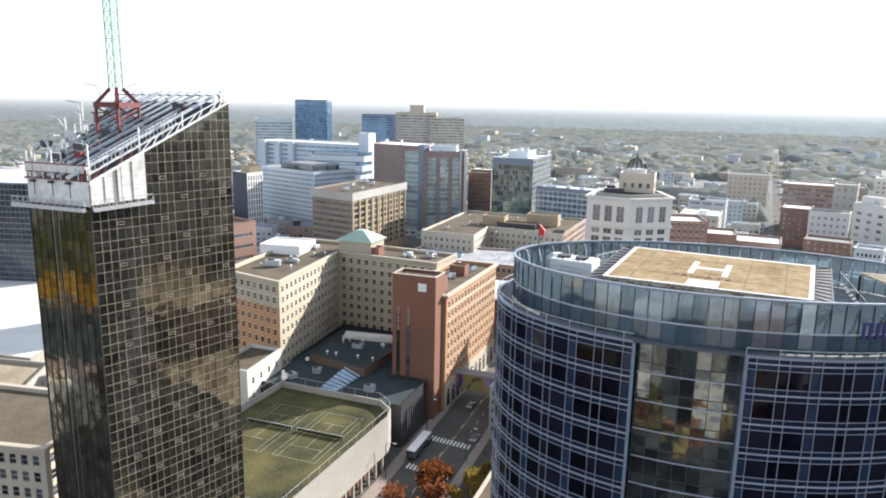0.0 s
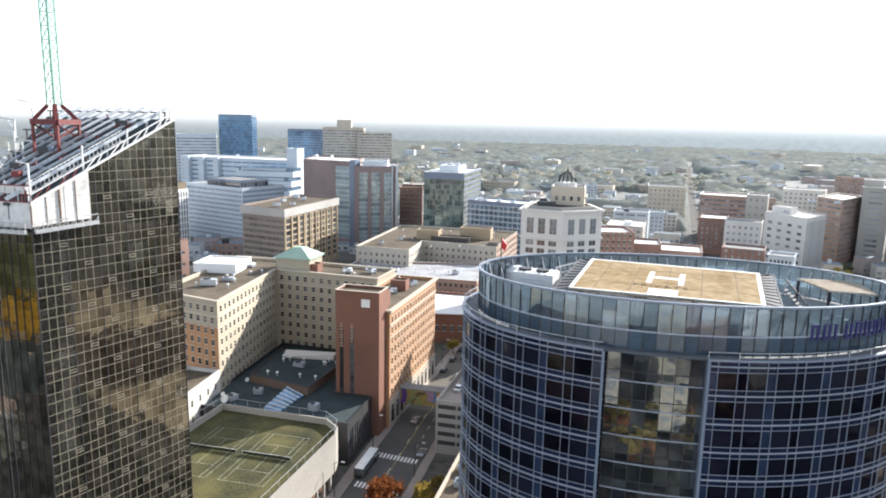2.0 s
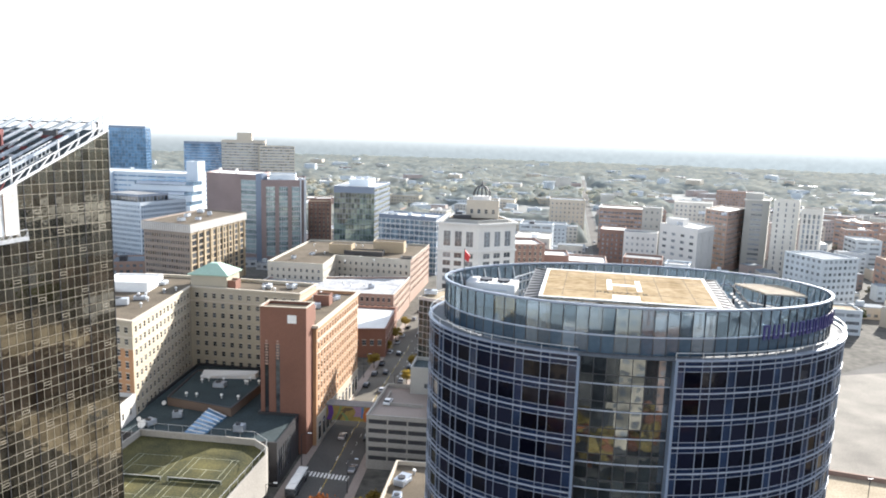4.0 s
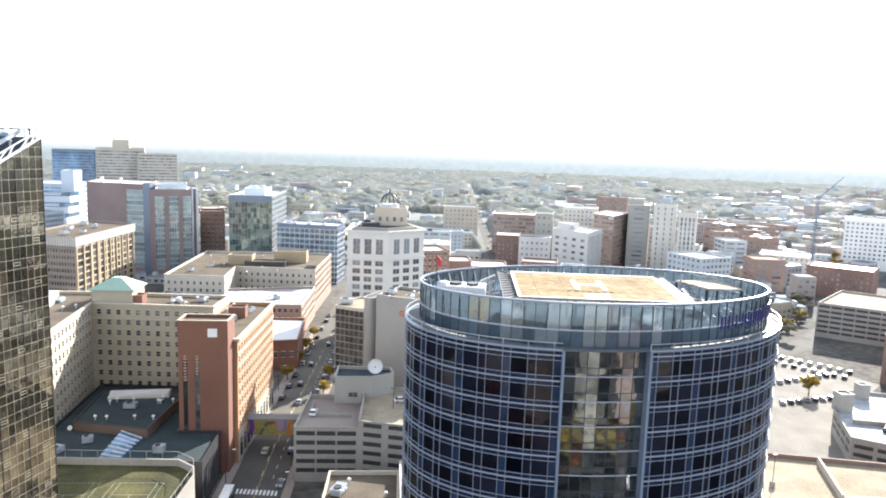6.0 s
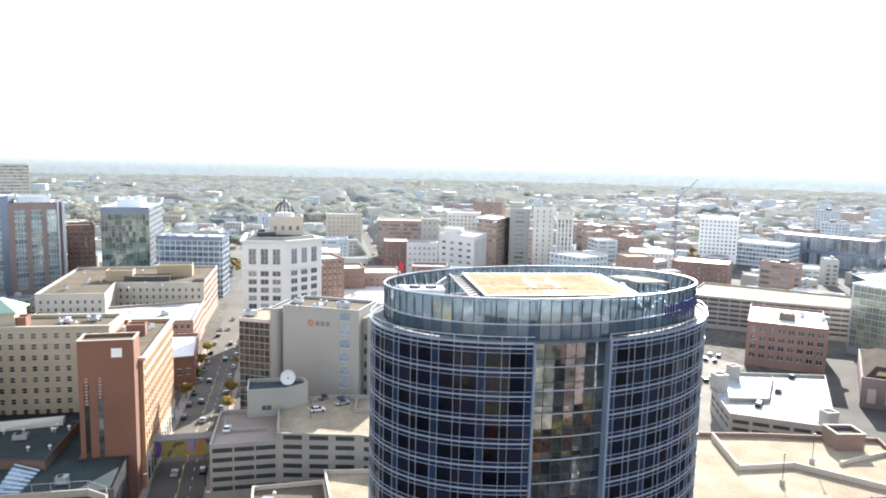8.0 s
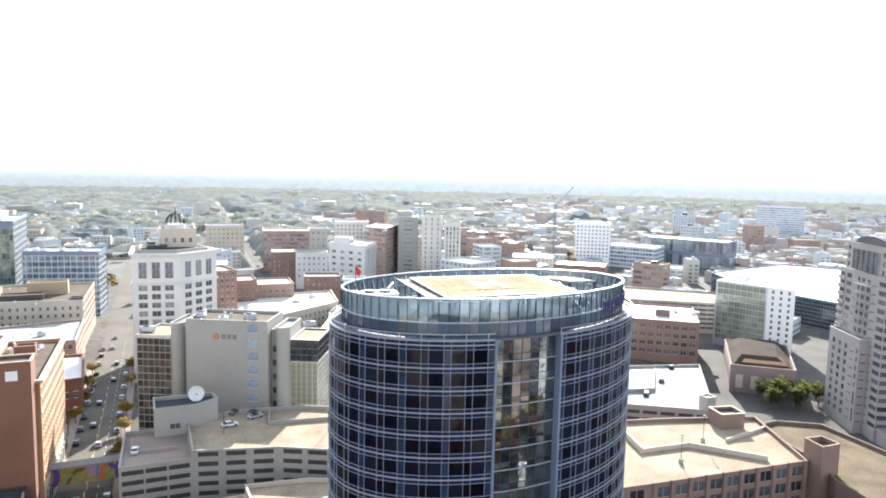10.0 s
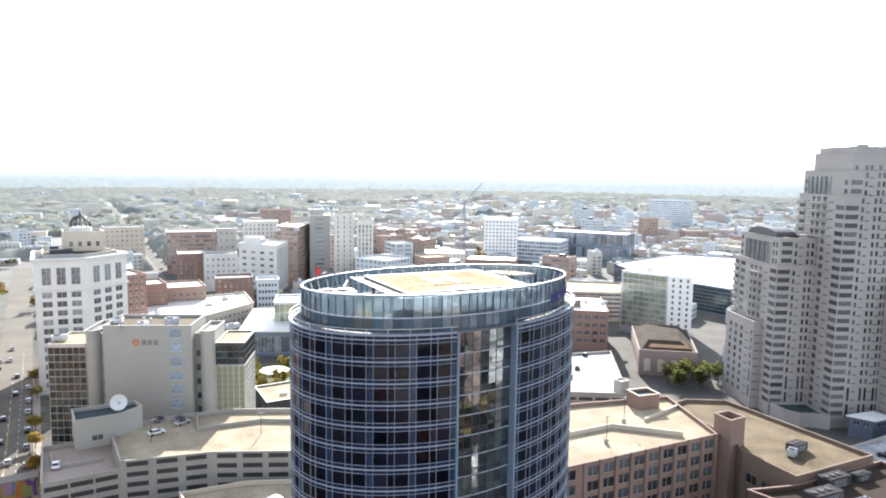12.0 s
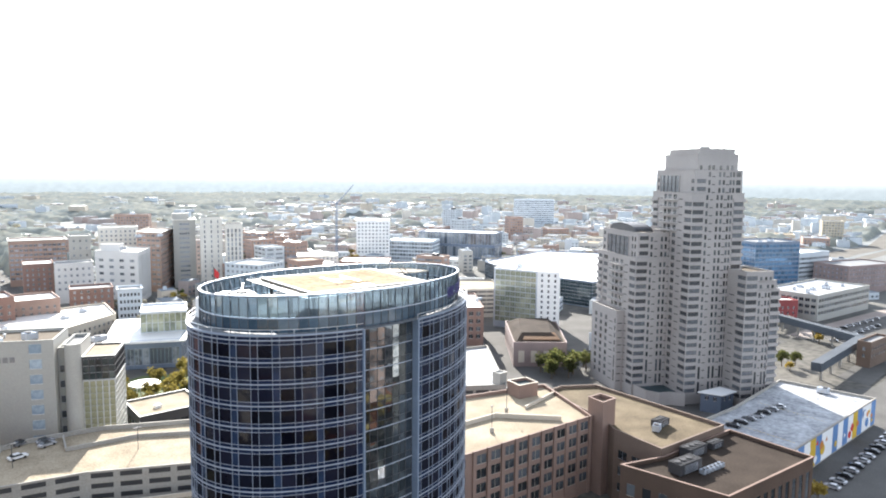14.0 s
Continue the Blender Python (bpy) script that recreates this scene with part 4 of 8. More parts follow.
q.face([(*p, roof_z(*p) - 0.02) for p in (E1, E2, E3, E4)])
q.make("roof", ROOF_D, mirror_tower, "bare sloping roof deck")
q = Bag()
q.hexa([(E1[0], E1[1] - 0.05, 74.8), (E2[0], E2[1] - 0.05, 74.8), (E2[0], E2[1] + 1, 74.8), (E1[0], E1[1] + 1, 74.8)],
       [(E1[0], E1[1] - 0.05, 78.3), (E2[0], E2[1] - 0.05, 78.3), (E2[0], E2[1] + 1, 78.3), (E1[0], E1[1] + 1, 78.3)])
s3 = Vector(E2) + (Vector(E3) - Vector(E2)) * 0.36
nx, ny = 0.08, -0.026
q.face([(E2[0] + nx, E2[1] + ny, 75.0), (s3.x + nx, s3.y + ny, 75.4), (s3.x + nx, s3.y + ny, roof_z(*s3)), (E2[0] + nx, E2[1] + ny, 78.2)])
q.make("upper_cladding", mat("stained white sheeting", (0.60, 0.58, 0.54), 0.7, var=0.15, big=0.25, fine=0.9, col2=(0.80, 0.80, 0.79)), mirror_tower, "white sheeting over the opened top storeys")

# ---- old hotel: three wings round a court, and its brick stair tower ----
hotel = thing("hotel_building", -95, 205, 0, "tall old hotel of tan brick wings with small sash windows", "hotel")
SASH_T = win(3.0, 1.25, 3.3, 0.9, 1.75, "sash", (GLASS, STONE_W, STONE_B), first=4.2, top=1.6)
WA = [(-127.0, 183.0), (-103.6, 177.0), (-108.4, 222.0), (-112.0, 238.0), (-132.0, 238.0)]
mass(hotel, WA, 0, 30.4, BRICK_T, dict(SASH_T, top=0.2), ROOF_T, 0.06, plain=(3, 4), limit=120, coping=STONE_B, alt={0: BRICK_B})
mass(hotel, WA, 30.6, 37.6, BRICK_T, dict(SASH_T, first=0.0), ROOF_T, 0.9, plain=(3, 4), limit=36, coping=STONE_B, cornice=0.35)
mass(hotel, [(-108.4, 222.0), (-70.0, 219.0), (-69.0, 235.0), (-109.0, 238.0)], 0, 37.6, BRICK_T, SASH_T, ROOF_T, 0.9, plain=(1, 2, 3), limit=110, coping=STONE_B, cornice=0.35)
SASH_B = win(2.75, 1.2, 3.15, 0.9, 1.85, "surround", (GLASS, STONE_B, STONE_B), first=9.0, top=1.6)
mass(hotel, [(-70.2, 190.5), (-56.4, 190.5), (-54.4, 236.0), (-69.0, 236.0)], 0, 35.2, BRICK_B, SASH_B, ROOF_T, 1.0, plain=(0, 2, 3), limit=170, coping=STONE_B, cornice=0.7)
q = Bag()
for z, h, o in ((31.4, 0.5, 0.25), (27.6, 0.35, 0.15), (8.2, 0.6, 0.3)):
    q.hexa([(-56.4, 190.6, z), (-56.4 + o, 190.6, z), (-54.4 + o, 236.0, z), (-54.4, 236.0, z)], [(-56.4, 190.6, z + h), (-56.4 + o, 190.6, z + h), (-54.4 + o, 236.0, z + h), (-54.4, 236.0, z + h)])
q.hexa([(-56.4, 190.6, 0), (-56.22, 190.6, 0), (-54.22, 236.0, 0), (-54.4, 236.0, 0)], [(-56.4, 190.6, 8.2), (-56.22, 190.6, 8.2), (-54.22, 236.0, 8.2), (-54.4, 236.0, 8.2)])
q.make("stone_base", STONE_B, hotel, "pale stone base and string courses")
arch_me = window_mesh(2.2, 4.4, "arch", (GLASS, WHITE, STONE_B))
for i in range(11):
    f = (i + 0.6) / 11.2
    x, y = -56.15 + 2.0 * f, 190.6 + 45.4 * f
    piece("arched_window", arch_me, hotel, (x + 0.17, y, 1.2), math.atan2(45.4, 2.0))
q = Bag()
for z, h in ((33.6, 0.35),):
    q.hexa([(-103.6, 177.0, z), (-103.35, 177.0, z), (-108.15, 222.0, z), (-108.4, 222.0, z)], [(-103.6, 177.0, z + h), (-103.35, 177.0, z + h), (-108.15, 222.0, z + h), (-108.4, 222.0, z + h)])
    q.hexa([(-108.4, 221.75, z), (-70.0, 218.75, z), (-70.0, 219.0, z), (-108.4, 222.0, z)], [(-108.4, 221.75, z + h), (-70.0, 218.75, z + h), (-70.0, 219.0, z + h), (-108.4, 222.0, z + h)])
    q.hexa([(-127, 182.75, z), (-103.5, 176.75, z), (-103.5, 177.0, z), (-127, 183.0, z)], [(-127, 182.75, z + h), (-103.5, 176.75, z + h), (-103.5, 177.0, z + h), (-127, 183.0, z + h)])
q.make("string_course", STONE_B, hotel)
# cupola
cup = Bag()
cup.box(-102.4, 228.5, 37.6, 12.5, 11.0, 4.6)
cup.make("lift_house", BRICK_T, hotel, "tan brick block under a copper roof")
cup = Bag()
cup.box(-102.4, 228.5, 42.2, 14.0, 12.5, 0.4)
cup.box(-102.4, 228.5, 42.6, 13.6, 12.1, 3.0, 0, 0, 0.22)
cup.make("hipped_roof", COPPER, hotel, "pale green copper hipped roof")
stair = thing("stair_tower", -64.2, 189, 0, "windowless red-brown brick stair tower of the hotel", "tower")
mass(stair, [(-70.7, 184.6), (-57.6, 184.6), (-57.4, 192.0), (-70.6, 192.0)], 0, 41.9, BRICK, None, ROOF_T, 0.7, coping=STONE_B, specs={0: win(3.2, 1.2, 29, 2.0, 26.0, "fixed", (GLASS, METAL_D, BRICK), first=4.0, margin=0.2, only=(0, 1))})
sg = Bag()
sg.box(-61.6, 184.52, 38.2, 2.5, 0.14, 2.3)
sg.make("sign_panel", PANEL_W, stair, "blank white sign panel")
for x, n_ in ((-68.9, 9), (-65.74, 7)):
    for i in range(n_):
        sg = Bag()
        sg.box(x, 184.55, 32.6 - 0.82 * i, 0.85 if i % 3 else 0.6, 0.1, 0.52)
        sg.make("letter_shape", BRICK_P, stair)

# ---- tennis podium and low hotel halls ----
podium = thing("podium", -78, 140, 0, "pale concrete podium with rooftop tennis courts", "podium")
POD = [(-97, 108), (-60.6, 108), (-58.4, 154.5), (-59.6, 158.8), (-64.2, 162.7), (-95, 163.8)]
q = Bag()
q.prism(inset(POD, 0.2), 4.5, 12.4)
q.make("deck", COURT, podium, "green court deck with light dapples in its colour")
inn = inset(POD, 0.4)
for i in range(6):
    j = (i + 1) % 6
    q = Bag()
    q.hexa([(*POD[i], 4.5), (*POD[j], 4.5), (*inn[j], 4.5), (*inn[i], 4.5)], [(*POD[i], 14.1), (*POD[j], 14.1), (*inn[j], 14.1), (*inn[i], 14.1)])
    q.make("parapet", CONCRETE, podium, "pale plain concrete wall")
q = Bag()
q.prism([(-95, 110), (-63, 110), (-61, 152), (-66, 160), (-95, 161)], 0, 4.5)
q.make("recessed_ground_floor", BRICK, podium, "shaded storey under the podium")
for i in range(12):
    q = Bag()
    q.box(-60.0 + i * 0.12 - 0.6, 112 + i * 3.7, 0, 0.6, 0.6, 4.5)
    q.make("column", CONCRETE, podium)
q = Bag()
for cx in (-84.5, -70.5):
    for u in (-5.48, -4.11, 4.11, 5.48):
        q.box(cx + u, 142, 12.404, 0.09, 23.77, 0.01)
    for v in (-11.88, -6.4, 6.4, 11.88):
        q.box(cx, 142 + v, 12.404, 10.97 if abs(v) > 7 else 8.23, 0.09, 0.01)
    q.box(cx, 142, 12.404, 0.09, 12.8, 0.01)
q.make("court_line", mat("worn line paint", (0.34, 0.35, 0.27), 0.8, var=0.4, big=0.3), podium, "worn white court lines")
NETTING = clear_glass("fine dark netting", (0.35, 0.37, 0.33), 0.6)
for cx in (-84.5, -70.5):
    net = thing("tennis_net", cx, 142, 12.4, "sagging dark tennis net between two posts", "tennis net", "court nets")
    q = Bag()
    q.box(cx, 142, 12.5, 12.0, 0.03, 0.8)
    q.make("mesh", NETTING, net)
    q = Bag()
    q.box(cx, 142, 13.33, 12.0, 0.06, 0.08)
    q.make("tape", WHITE, net)
    for s in (-6.2, 6.2):
        q = Bag()
        q.tube(cx + s, 142, 12.4, 0.06, 1.1, 8)
        q.make("post", STEEL_W, net)
fence = thing("fence", -78, 140, 14.1, "tall light steel fence round the courts", "fence")
for i in range(6):
    a, b_ = Vector(inset(POD, 0.2)[i]), Vector(inset(POD, 0.2)[(i + 1) % 6])
    k = max(1, round((b_ - a).length / 4))
    for j in range(k):
        p = a + (b_ - a) * j / k
        q = Bag()
        q.tube(p.x, p.y, 14.1, 0.05, 1.9, 6)
        q.make("post", STEEL_W, fence)
    q = Bag()
    q.bar((a.x, a.y, 16.0), (b_.x, b_.y, 16.0), 0.08)
    q.make("top_rail", STEEL_W, fence)
halls = thing("low_hall", -85, 185, 0, "low dark-roofed hotel hall beside the court", "hall")
mass(halls, [(-104, 165.5), (-59.6, 165.5), (-59.6, 177.8), (-59.8, 184.4), (-71, 184.4), (-71, 219), (-106, 221.5)], 0, 11.4, METAL_D, None, ROOF_D, 0.6, specs={1: win(1.6, 1.2, 9, 1.0, 7.5, "fixed", (GLASS, METAL_D, BRICK), first=1.0), 0: None}, coping=METAL_D)
mass(halls, [(-99, 186), (-78, 181), (-76, 208), (-101, 210)], 11.4, 13.6, BRICK_N, None, ROOF_D, 0.3, coping=METAL_D)
q = Bag()
q.hexa([(-97, 203.5, 13.6), (-80, 205.5, 13.6), (-80, 208, 13.6), (-97, 206, 13.6)], [(-97, 203.5, 13.9), (-80, 205.5, 15.3), (-80, 208, 15.5), (-97, 206, 15.5)])
q.make("screen", STONE_W, halls, "white rooftop screen")
sky_l = thing("skylight", -82, 174, 11.4, "sloping skylight with white glazing bars", "skylight")
q = Bag()
q.hexa([(-85, 166.8, 11.4), (-80.2, 166.8, 11.4), (-79, 180, 11.4), (-85, 182, 11.4)], [(-85, 166.8, 12.2), (-80.2, 166.8, 11.8), (-79, 180, 11.8), (-85, 182, 13.0)])
q.make("glazing", GLASS_B, sky_l)
for i in range(8):
    f = i / 7
    q = Bag()
    q.bar((-85, 166.8 + 15.2 * f, 12.25 + 0.8 * f), (-80.2 + 1.2 * f, 166.8 + 13.2 * f, 11.85), 0.22)
    q.make("bar", WHITE, sky_l)
building("annex", "small whitewashed brick annex with few windows", [(-113, 158), (-102, 158), (-103.5, 177), (-114, 177)], 17.0, STONE_W, win(4.5, 1.2, 4.5, 1.2, 1.8, "sash", first=3), ROOF_T, plain=(2, 3), limit=12)

# ---- parking garage on the far side of the street ----
garage = thing("parking_garage", -10, 190, 0, "beige concrete parking garage with open decks", "parking garage")
G1 = [(-39.4, 179.2), (-22.3, 178.9), (-21.6, 203.8), (-37.9, 204.0)]
mass(garage, G1, 0, 14.4, CONCRETE, DECK, PAVING, 1.0, plain=(2,), limit=40)
G2 = [(-22.3, 178.9), (-1.5, 173.5), (22, 160.5), (42, 150), (58, 178), (12, 203), (-6, 206), (-21.6, 203.8)]
mass(garage, G2, 0, 16.2, CONCRETE, DECK, ROOF_B, 1.1, plain=(4, 5, 6, 7), limit=90)
for x, y in ((-13, 191), (14, 182), (34, 168)):
    p = thing("deck_lamp", x, y, 16.2, "slim double-headed lamp post on the parking deck", "street lamp", "deck lamps")
    q = Bag()
    q.tube(x, y, 16.2, 0.09, 6.0, 8)
    q.make("pole", METAL_D, p)
    q = Bag()
    q.box(x - 0.5, y, 22.1, 0.8, 0.3, 0.15)
    q.box(x + 0.5, y, 22.1, 0.8, 0.3, 0.15)
    q.make("lamp_head", METAL_D, p)
for a, b_ in (((-36.2, 199.0), (-36.2, 189.6)), ((-36.2, 189.6), (-25.0, 189.0))):
    a, b_ = Vector(a), Vector(b_)
    s = Vector((-(b_ - a).y, (b_ - a).x)).normalized() * 0.2
    q = Bag()
    q.hexa([(*(a - s), 14.4), (*(b_ - s), 14.4), (*(b_ + s), 14.4), (*(a + s), 14.4)], [(*(a - s), 15.3), (*(b_ - s), 15.3), (*(b_ + s), 15.3), (*(a + s), 15.3)])
    q.make("ramp_wall", CONCRETE, garage, "low concrete wall beside the ramp")
for a, b_ in (((-0.3, 193.3), (17.2, 190.7)), ((-0.3, 193.3), (1.7, 203.0)), ((17.2, 190.7), (40, 176))):
    a, b_ = Vector(a), Vector(b_)
    s = Vector((-(b_ - a).y, (b_ - a).x)).normalized() * 0.2
    q = Bag()
    q.hexa([(*(a - s), 16.2), (*(b_ - s), 16.2), (*(b_ + s), 16.2), (*(a + s), 16.2)], [(*(a - s), 17.3), (*(b_ - s), 17.3), (*(b_ + s), 17.3), (*(a + s), 17.3)])
    q.make("ramp_wall", CONCRETE, garage, "low concrete wall beside the ramp")
building("low_building", "low flat-roofed building with tan gravel roof", [(-29.6, 128), (-12, 128), (-11.5, 164.5), (-28.6, 164.5)], 9.2, STONE_B, SMALL, ROOF_T, limit=30)
building("low_building", "low pale building with a tan flat roof", [(-11.3, 120), (30, 110), (34, 150), (4, 164), (-11.3, 166)], 11.0, STONE_B, SMALL, ROOF_B, plain=(2, 3), limit=20)

# ---- bank building: stone slab between two glass wings ----
D = Vector((23.4, -12.5)).normalized()
N = Vector((-D.y, D.x))
PL = Vector((-19.3, 230.4))


def bank(u, v):
    p = PL + D * u + N * v
    return (p.x, p.y)


GLASS_H = glass("dark teal curtain glass", (0.022, 0.034, 0.036), 0.06, 0.1, 0.6, rand=0.7, tilt=0.02, col2=(0.06, 0.085, 0.09))
GLASS_W = glass("pale blue blinds behind glass", (0.36, 0.46, 0.56), 0.15, 0.1, 0.6, rand=0.4, col2=(0.46, 0.55, 0.63))
bank_th = thing("bank_building", -5, 232, 0, "grey-beige stone bank block with glass wings", "office building")
mass(bank_th, [bank(0, 0), bank(26.5, 0), bank(26.5, 17), bank(0, 17)], 0, 40.0, STONE_G, None, ROOF_T, 0.8,
     specs={0: win(4.2, 3.3, 4.5, 1.0, 2.9, "fixed", (GLASS_W, WHITE, STONE_G), first=9, only=(5,), margin=-1.5)}, limit=8)
def rounded(u0, u1, v0, v1):
    """A shaft of the bank with a half-round front."""
    c, r = (u0 + u1) / 2, (u1 - u0) / 2
    return [bank(c - r * math.cos(math.pi * i / 10), v0 + r - r * math.sin(math.pi * i / 10)) for i in range(11)] + [bank(u1, v1), bank(u0, v1)]


mass(bank_th, rounded(-6.5, -2.2, 1.6, 17), 0, 38.0, STONE_G, None, ROOF_G, 0.8)
mass(bank_th, [bank(-2.2, 4), bank(0, 4), bank(0, 15), bank(-2.2, 15)], 0, 37.0, STONE_G, win(1.9, 1.2, 4.6, 1.0, 2.2, "fixed", first=6, margin=0.1), ROOF_G, 0.4)
mass(bank_th, rounded(28.5, 33.0, 0.6, 16), 0, 38.0, STONE_G, None, ROOF_G, 0.8)
mass(bank_th, [bank(26.5, 4), bank(28.5, 4), bank(28.5, 15), bank(26.5, 15)], 0, 37.0, STONE_G, win(1.9, 1.2, 4.6, 1.0, 2.2, "fixed", first=6, margin=0.1), ROOF_G, 0.4)
CURTAIN = win(1.9, 1.8, 2.35, 0.05, 2.25, "fixed", (GLASS_H, STEEL_W, METAL), first=0.5, margin=0.1, top=0.1)
mass(bank_th, [bank(-18, 3.0), bank(-6.5, 3.0), bank(-6.5, 20), bank(-18, 20)], 0, 34.0, METAL, CURTAIN, ROOF_B, 0.4, coping=STONE_B, limit=120)
CURTAIN_G = win(1.5, 1.45, 1.9, 0.03, 1.86, "bare", (GLASS_Y, METAL, METAL), first=0.5, margin=0.1, top=0.1)
GWING = [bank(33.0, 3.0), bank(42, 3.0), bank(42, 20), bank(33.0, 20)]
mass(bank_th, GWING, 0, 27.4, STEEL_W, CURTAIN_G, ROOF_G, 0.0, limit=100)
mass(bank_th, GWING, 27.4, 34.2, METAL_D, dict(CURTAIN, first=0.1, pitch=1.5, w=1.44, fh=2.1, h=2.04), ROOF_B, 0.4, coping=STONE_W, limit=20)
logo = thing("wall_sign", -9.5, 224.9, 36, "orange emblem and dark letter shapes on the stone wall", "sign")
q = Bag()
o = PL + D * 9.8 - N * 0.08
for i in range(6):
    a0, a1 = math.pi / 3 * i, math.pi / 3 * (i + 1)
    q.face([(o.x + D.x * 1.1 * math.cos(a), o.y + D.y * 1.1 * math.cos(a), 35.6 + 1.1 * math.sin(a)) for a in (a0, a1)] + [(o.x + D.x * 0.55 * math.cos(a), o.y + D.y * 0.55 * math.cos(a), 35.6 + 0.55 * math.sin(a)) for a in (a1, a0)])
q.make("emblem", mat("orange emblem", (0.55, 0.14, 0.03), 0.5), logo, "orange ring emblem")
q = Bag()
for u in (12.2, 14.0, 15.8):
    p = PL + D * u - N * 0.1
    q.box(p.x, p.y, 34.8, 1.2, 0.12, 1.5, math.degrees(math.atan2(D.y, D.x)))
q.make("letter_shape", mat("grey letters", (0.2, 0.19, 0.19), 0.5), logo)
building("roof_house", "low concrete stair house on the garage roof", [(-30.4, 199.5), (-19.5, 199.5), (-13.0, 203.5), (-14, 209), (-30.2, 210)], 21.6, STONE_G, None, ROOF_D, category="stair house", z0=14.4, specs={0: win(9, 2.6, 9, 0.8, 1.6, "pair", first=1.0)}, limit=4)
dish = thing("satellite_dish", -18.7, 206.4, 21.6, "large white satellite dish on the roof house", "satellite dish")
bm = bmesh.new()
bmesh.ops.create_uvsphere(bm, u_segments=24, v_segments=16, radius=3.2)
bmesh.ops.delete(bm, geom=[v for v in bm.verts if v.co.z > -1.9], context="VERTS")
bmesh.ops.translate(bm, verts=bm.verts, vec=(0, 0, 2.6))
bmesh.ops.solidify(bm, geom=bm.faces[:], thickness=0.06)
bm.transform(Matrix.Translation((-18.7, 206.4, 23.6)) @ Matrix.Rotation(radians(75), 4, "X"))
part("reflector", bm, PANEL_W, dish)
q = Bag()
q.tube(-18.7, 206.9, 21.6, 0.2, 2.0, 8)
q.make("mount", METAL, dish)
q = Bag()
q.bar((-18.7, 206.2, 23.6), (-18.7, 204.3, 24.0), 0.08)
q.box(-18.7, 204.2, 23.9, 0.3, 0.3, 0.3)
q.make("feed_arm", METAL_D, dish)

# ---- mural skywalk over the street ----
walkway = thing("skywalk", -47.5, 200, 4.5, "enclosed skywalk painted with swirls of olive, purple and orange", "footbridge")
q = Bag()
q.box(-47.5, 201.5, 4.6, 16.6, 4.0, 4.6)
q.make("body", mat("olive-gold mural paint", (0.34, 0.26, 0.08), 0.7, var=0.25, fine=0.8), walkway)
RUST = mat("rust-orange mural paint", (0.50, 0.16, 0.05), 0.7)
MAUVE, OLIVE, UMBER = mat("mauve mural paint", (0.36, 0.24, 0.36), 0.7), mat("green mural paint", (0.20, 0.30, 0.12), 0.7), mat("umber mural paint", (0.13, 0.10, 0.06), 0.7)


def swirl(u0, u1, lean, bend, z0, z1, material, depth):
    """A curved painted band up the wall of the skywalk."""
    q = Bag()
    for e in range(8):
        f0, f1 = e / 8, (e + 1) / 8
        row = [(-55.8 + 16.6 * (u + lean * f + bend * math.sin(math.pi * f)), 199.5 - depth, z0 + (z1 - z0) * f) for f in (f0, f1) for u in (u0, u1)]
        q.face([row[0], row[1], row[3], row[2]])
    q.make("painted_swirl", material, walkway)


for u0, u1, lean, bend, z0, z1, material, depth in (
        (0.0, 0.09, 0.02, 0.03, 4.6, 9.1, PURPLE, 0.02), (0.13, 0.17, 0.12, 0.02, 4.6, 9.1, OLIVE, 0.02), (0.20, 0.25, 0.16, -0.02, 4.6, 8.2, UMBER, 0.024),
        (0.24, 0.40, 0.10, 0.03, 7.6, 8.7, UMBER, 0.028), (0.36, 0.42, -0.10, 0.02, 4.6, 7.0, OLIVE, 0.032), (0.50, 0.66, -0.02, 0.05, 6.0, 9.1, MAUVE, 0.02),
        (0.64, 0.68, 0.01, 0.0, 5.6, 9.1, BLUE, 0.024), (0.70, 0.77, 0.06, -0.05, 4.6, 9.1, RUST, 0.028), (0.80, 0.92, 0.0, 0.05, 4.9, 7.2, OLIVE, 0.02),
        (0.86, 0.95, -0.08, 0.02, 7.4, 9.1, PURPLE, 0.024), (0.93, 0.98, 0.02, -0.02, 4.6, 9.1, PURPLE, 0.028)):
    swirl(u0, u1, lean, bend, z0, z1, material, depth)
q = Bag()
q.box(-47.5, 201.5, 9.2, 17.0, 4.4, 0.25)
q.make("roof", ROOF_G, walkway)

# ---- the blocks up the street ----
building("shop_row", "low brick commercial block with a pale roof", [(-84, 270), (-51.5, 276), (-52.8, 312), (-86, 312)], 11.2, BRICK, win(3.0, 1.6, 4.0, 0.9, 2.2, "sash", first=4.2), ROOF_W, limit=60, plain=(2, 3), cornice=0.4)
building("hotel_annex", "long white-roofed brick block along the street", [(-126, 322), (-56, 322), (-54.6, 366), (-126, 349)], 15.0, BRICK_P, win(2.6, 1.3, 3.6, 0.9, 2.0, "sash", first=4.0), ROOF_L, limit=120, plain=(2, 3), coping=STONE_W)
long_c = thing("office_block", -90, 395, 0, "long cream-fronted block with brown gravel roof", "office building")
mass(long_c, [(-127, 349.3), (-97, 347.3), (-98, 377), (-55.2, 372), (-51.8, 430), (-127, 430)], 0, 23.0, CREAM, win(3.2, 1.1, 3.6, 0.9, 1.7, "sash", first=4.0), ROOF_T, 1.0, plain=(4, 5), limit=120, alt={3: BRICK_P}, specs={3: win(2.4, 1.4, 3.6, 0.8, 2.0, "sash", (GLASS, STONE_W, STONE_B), first=5.0)})
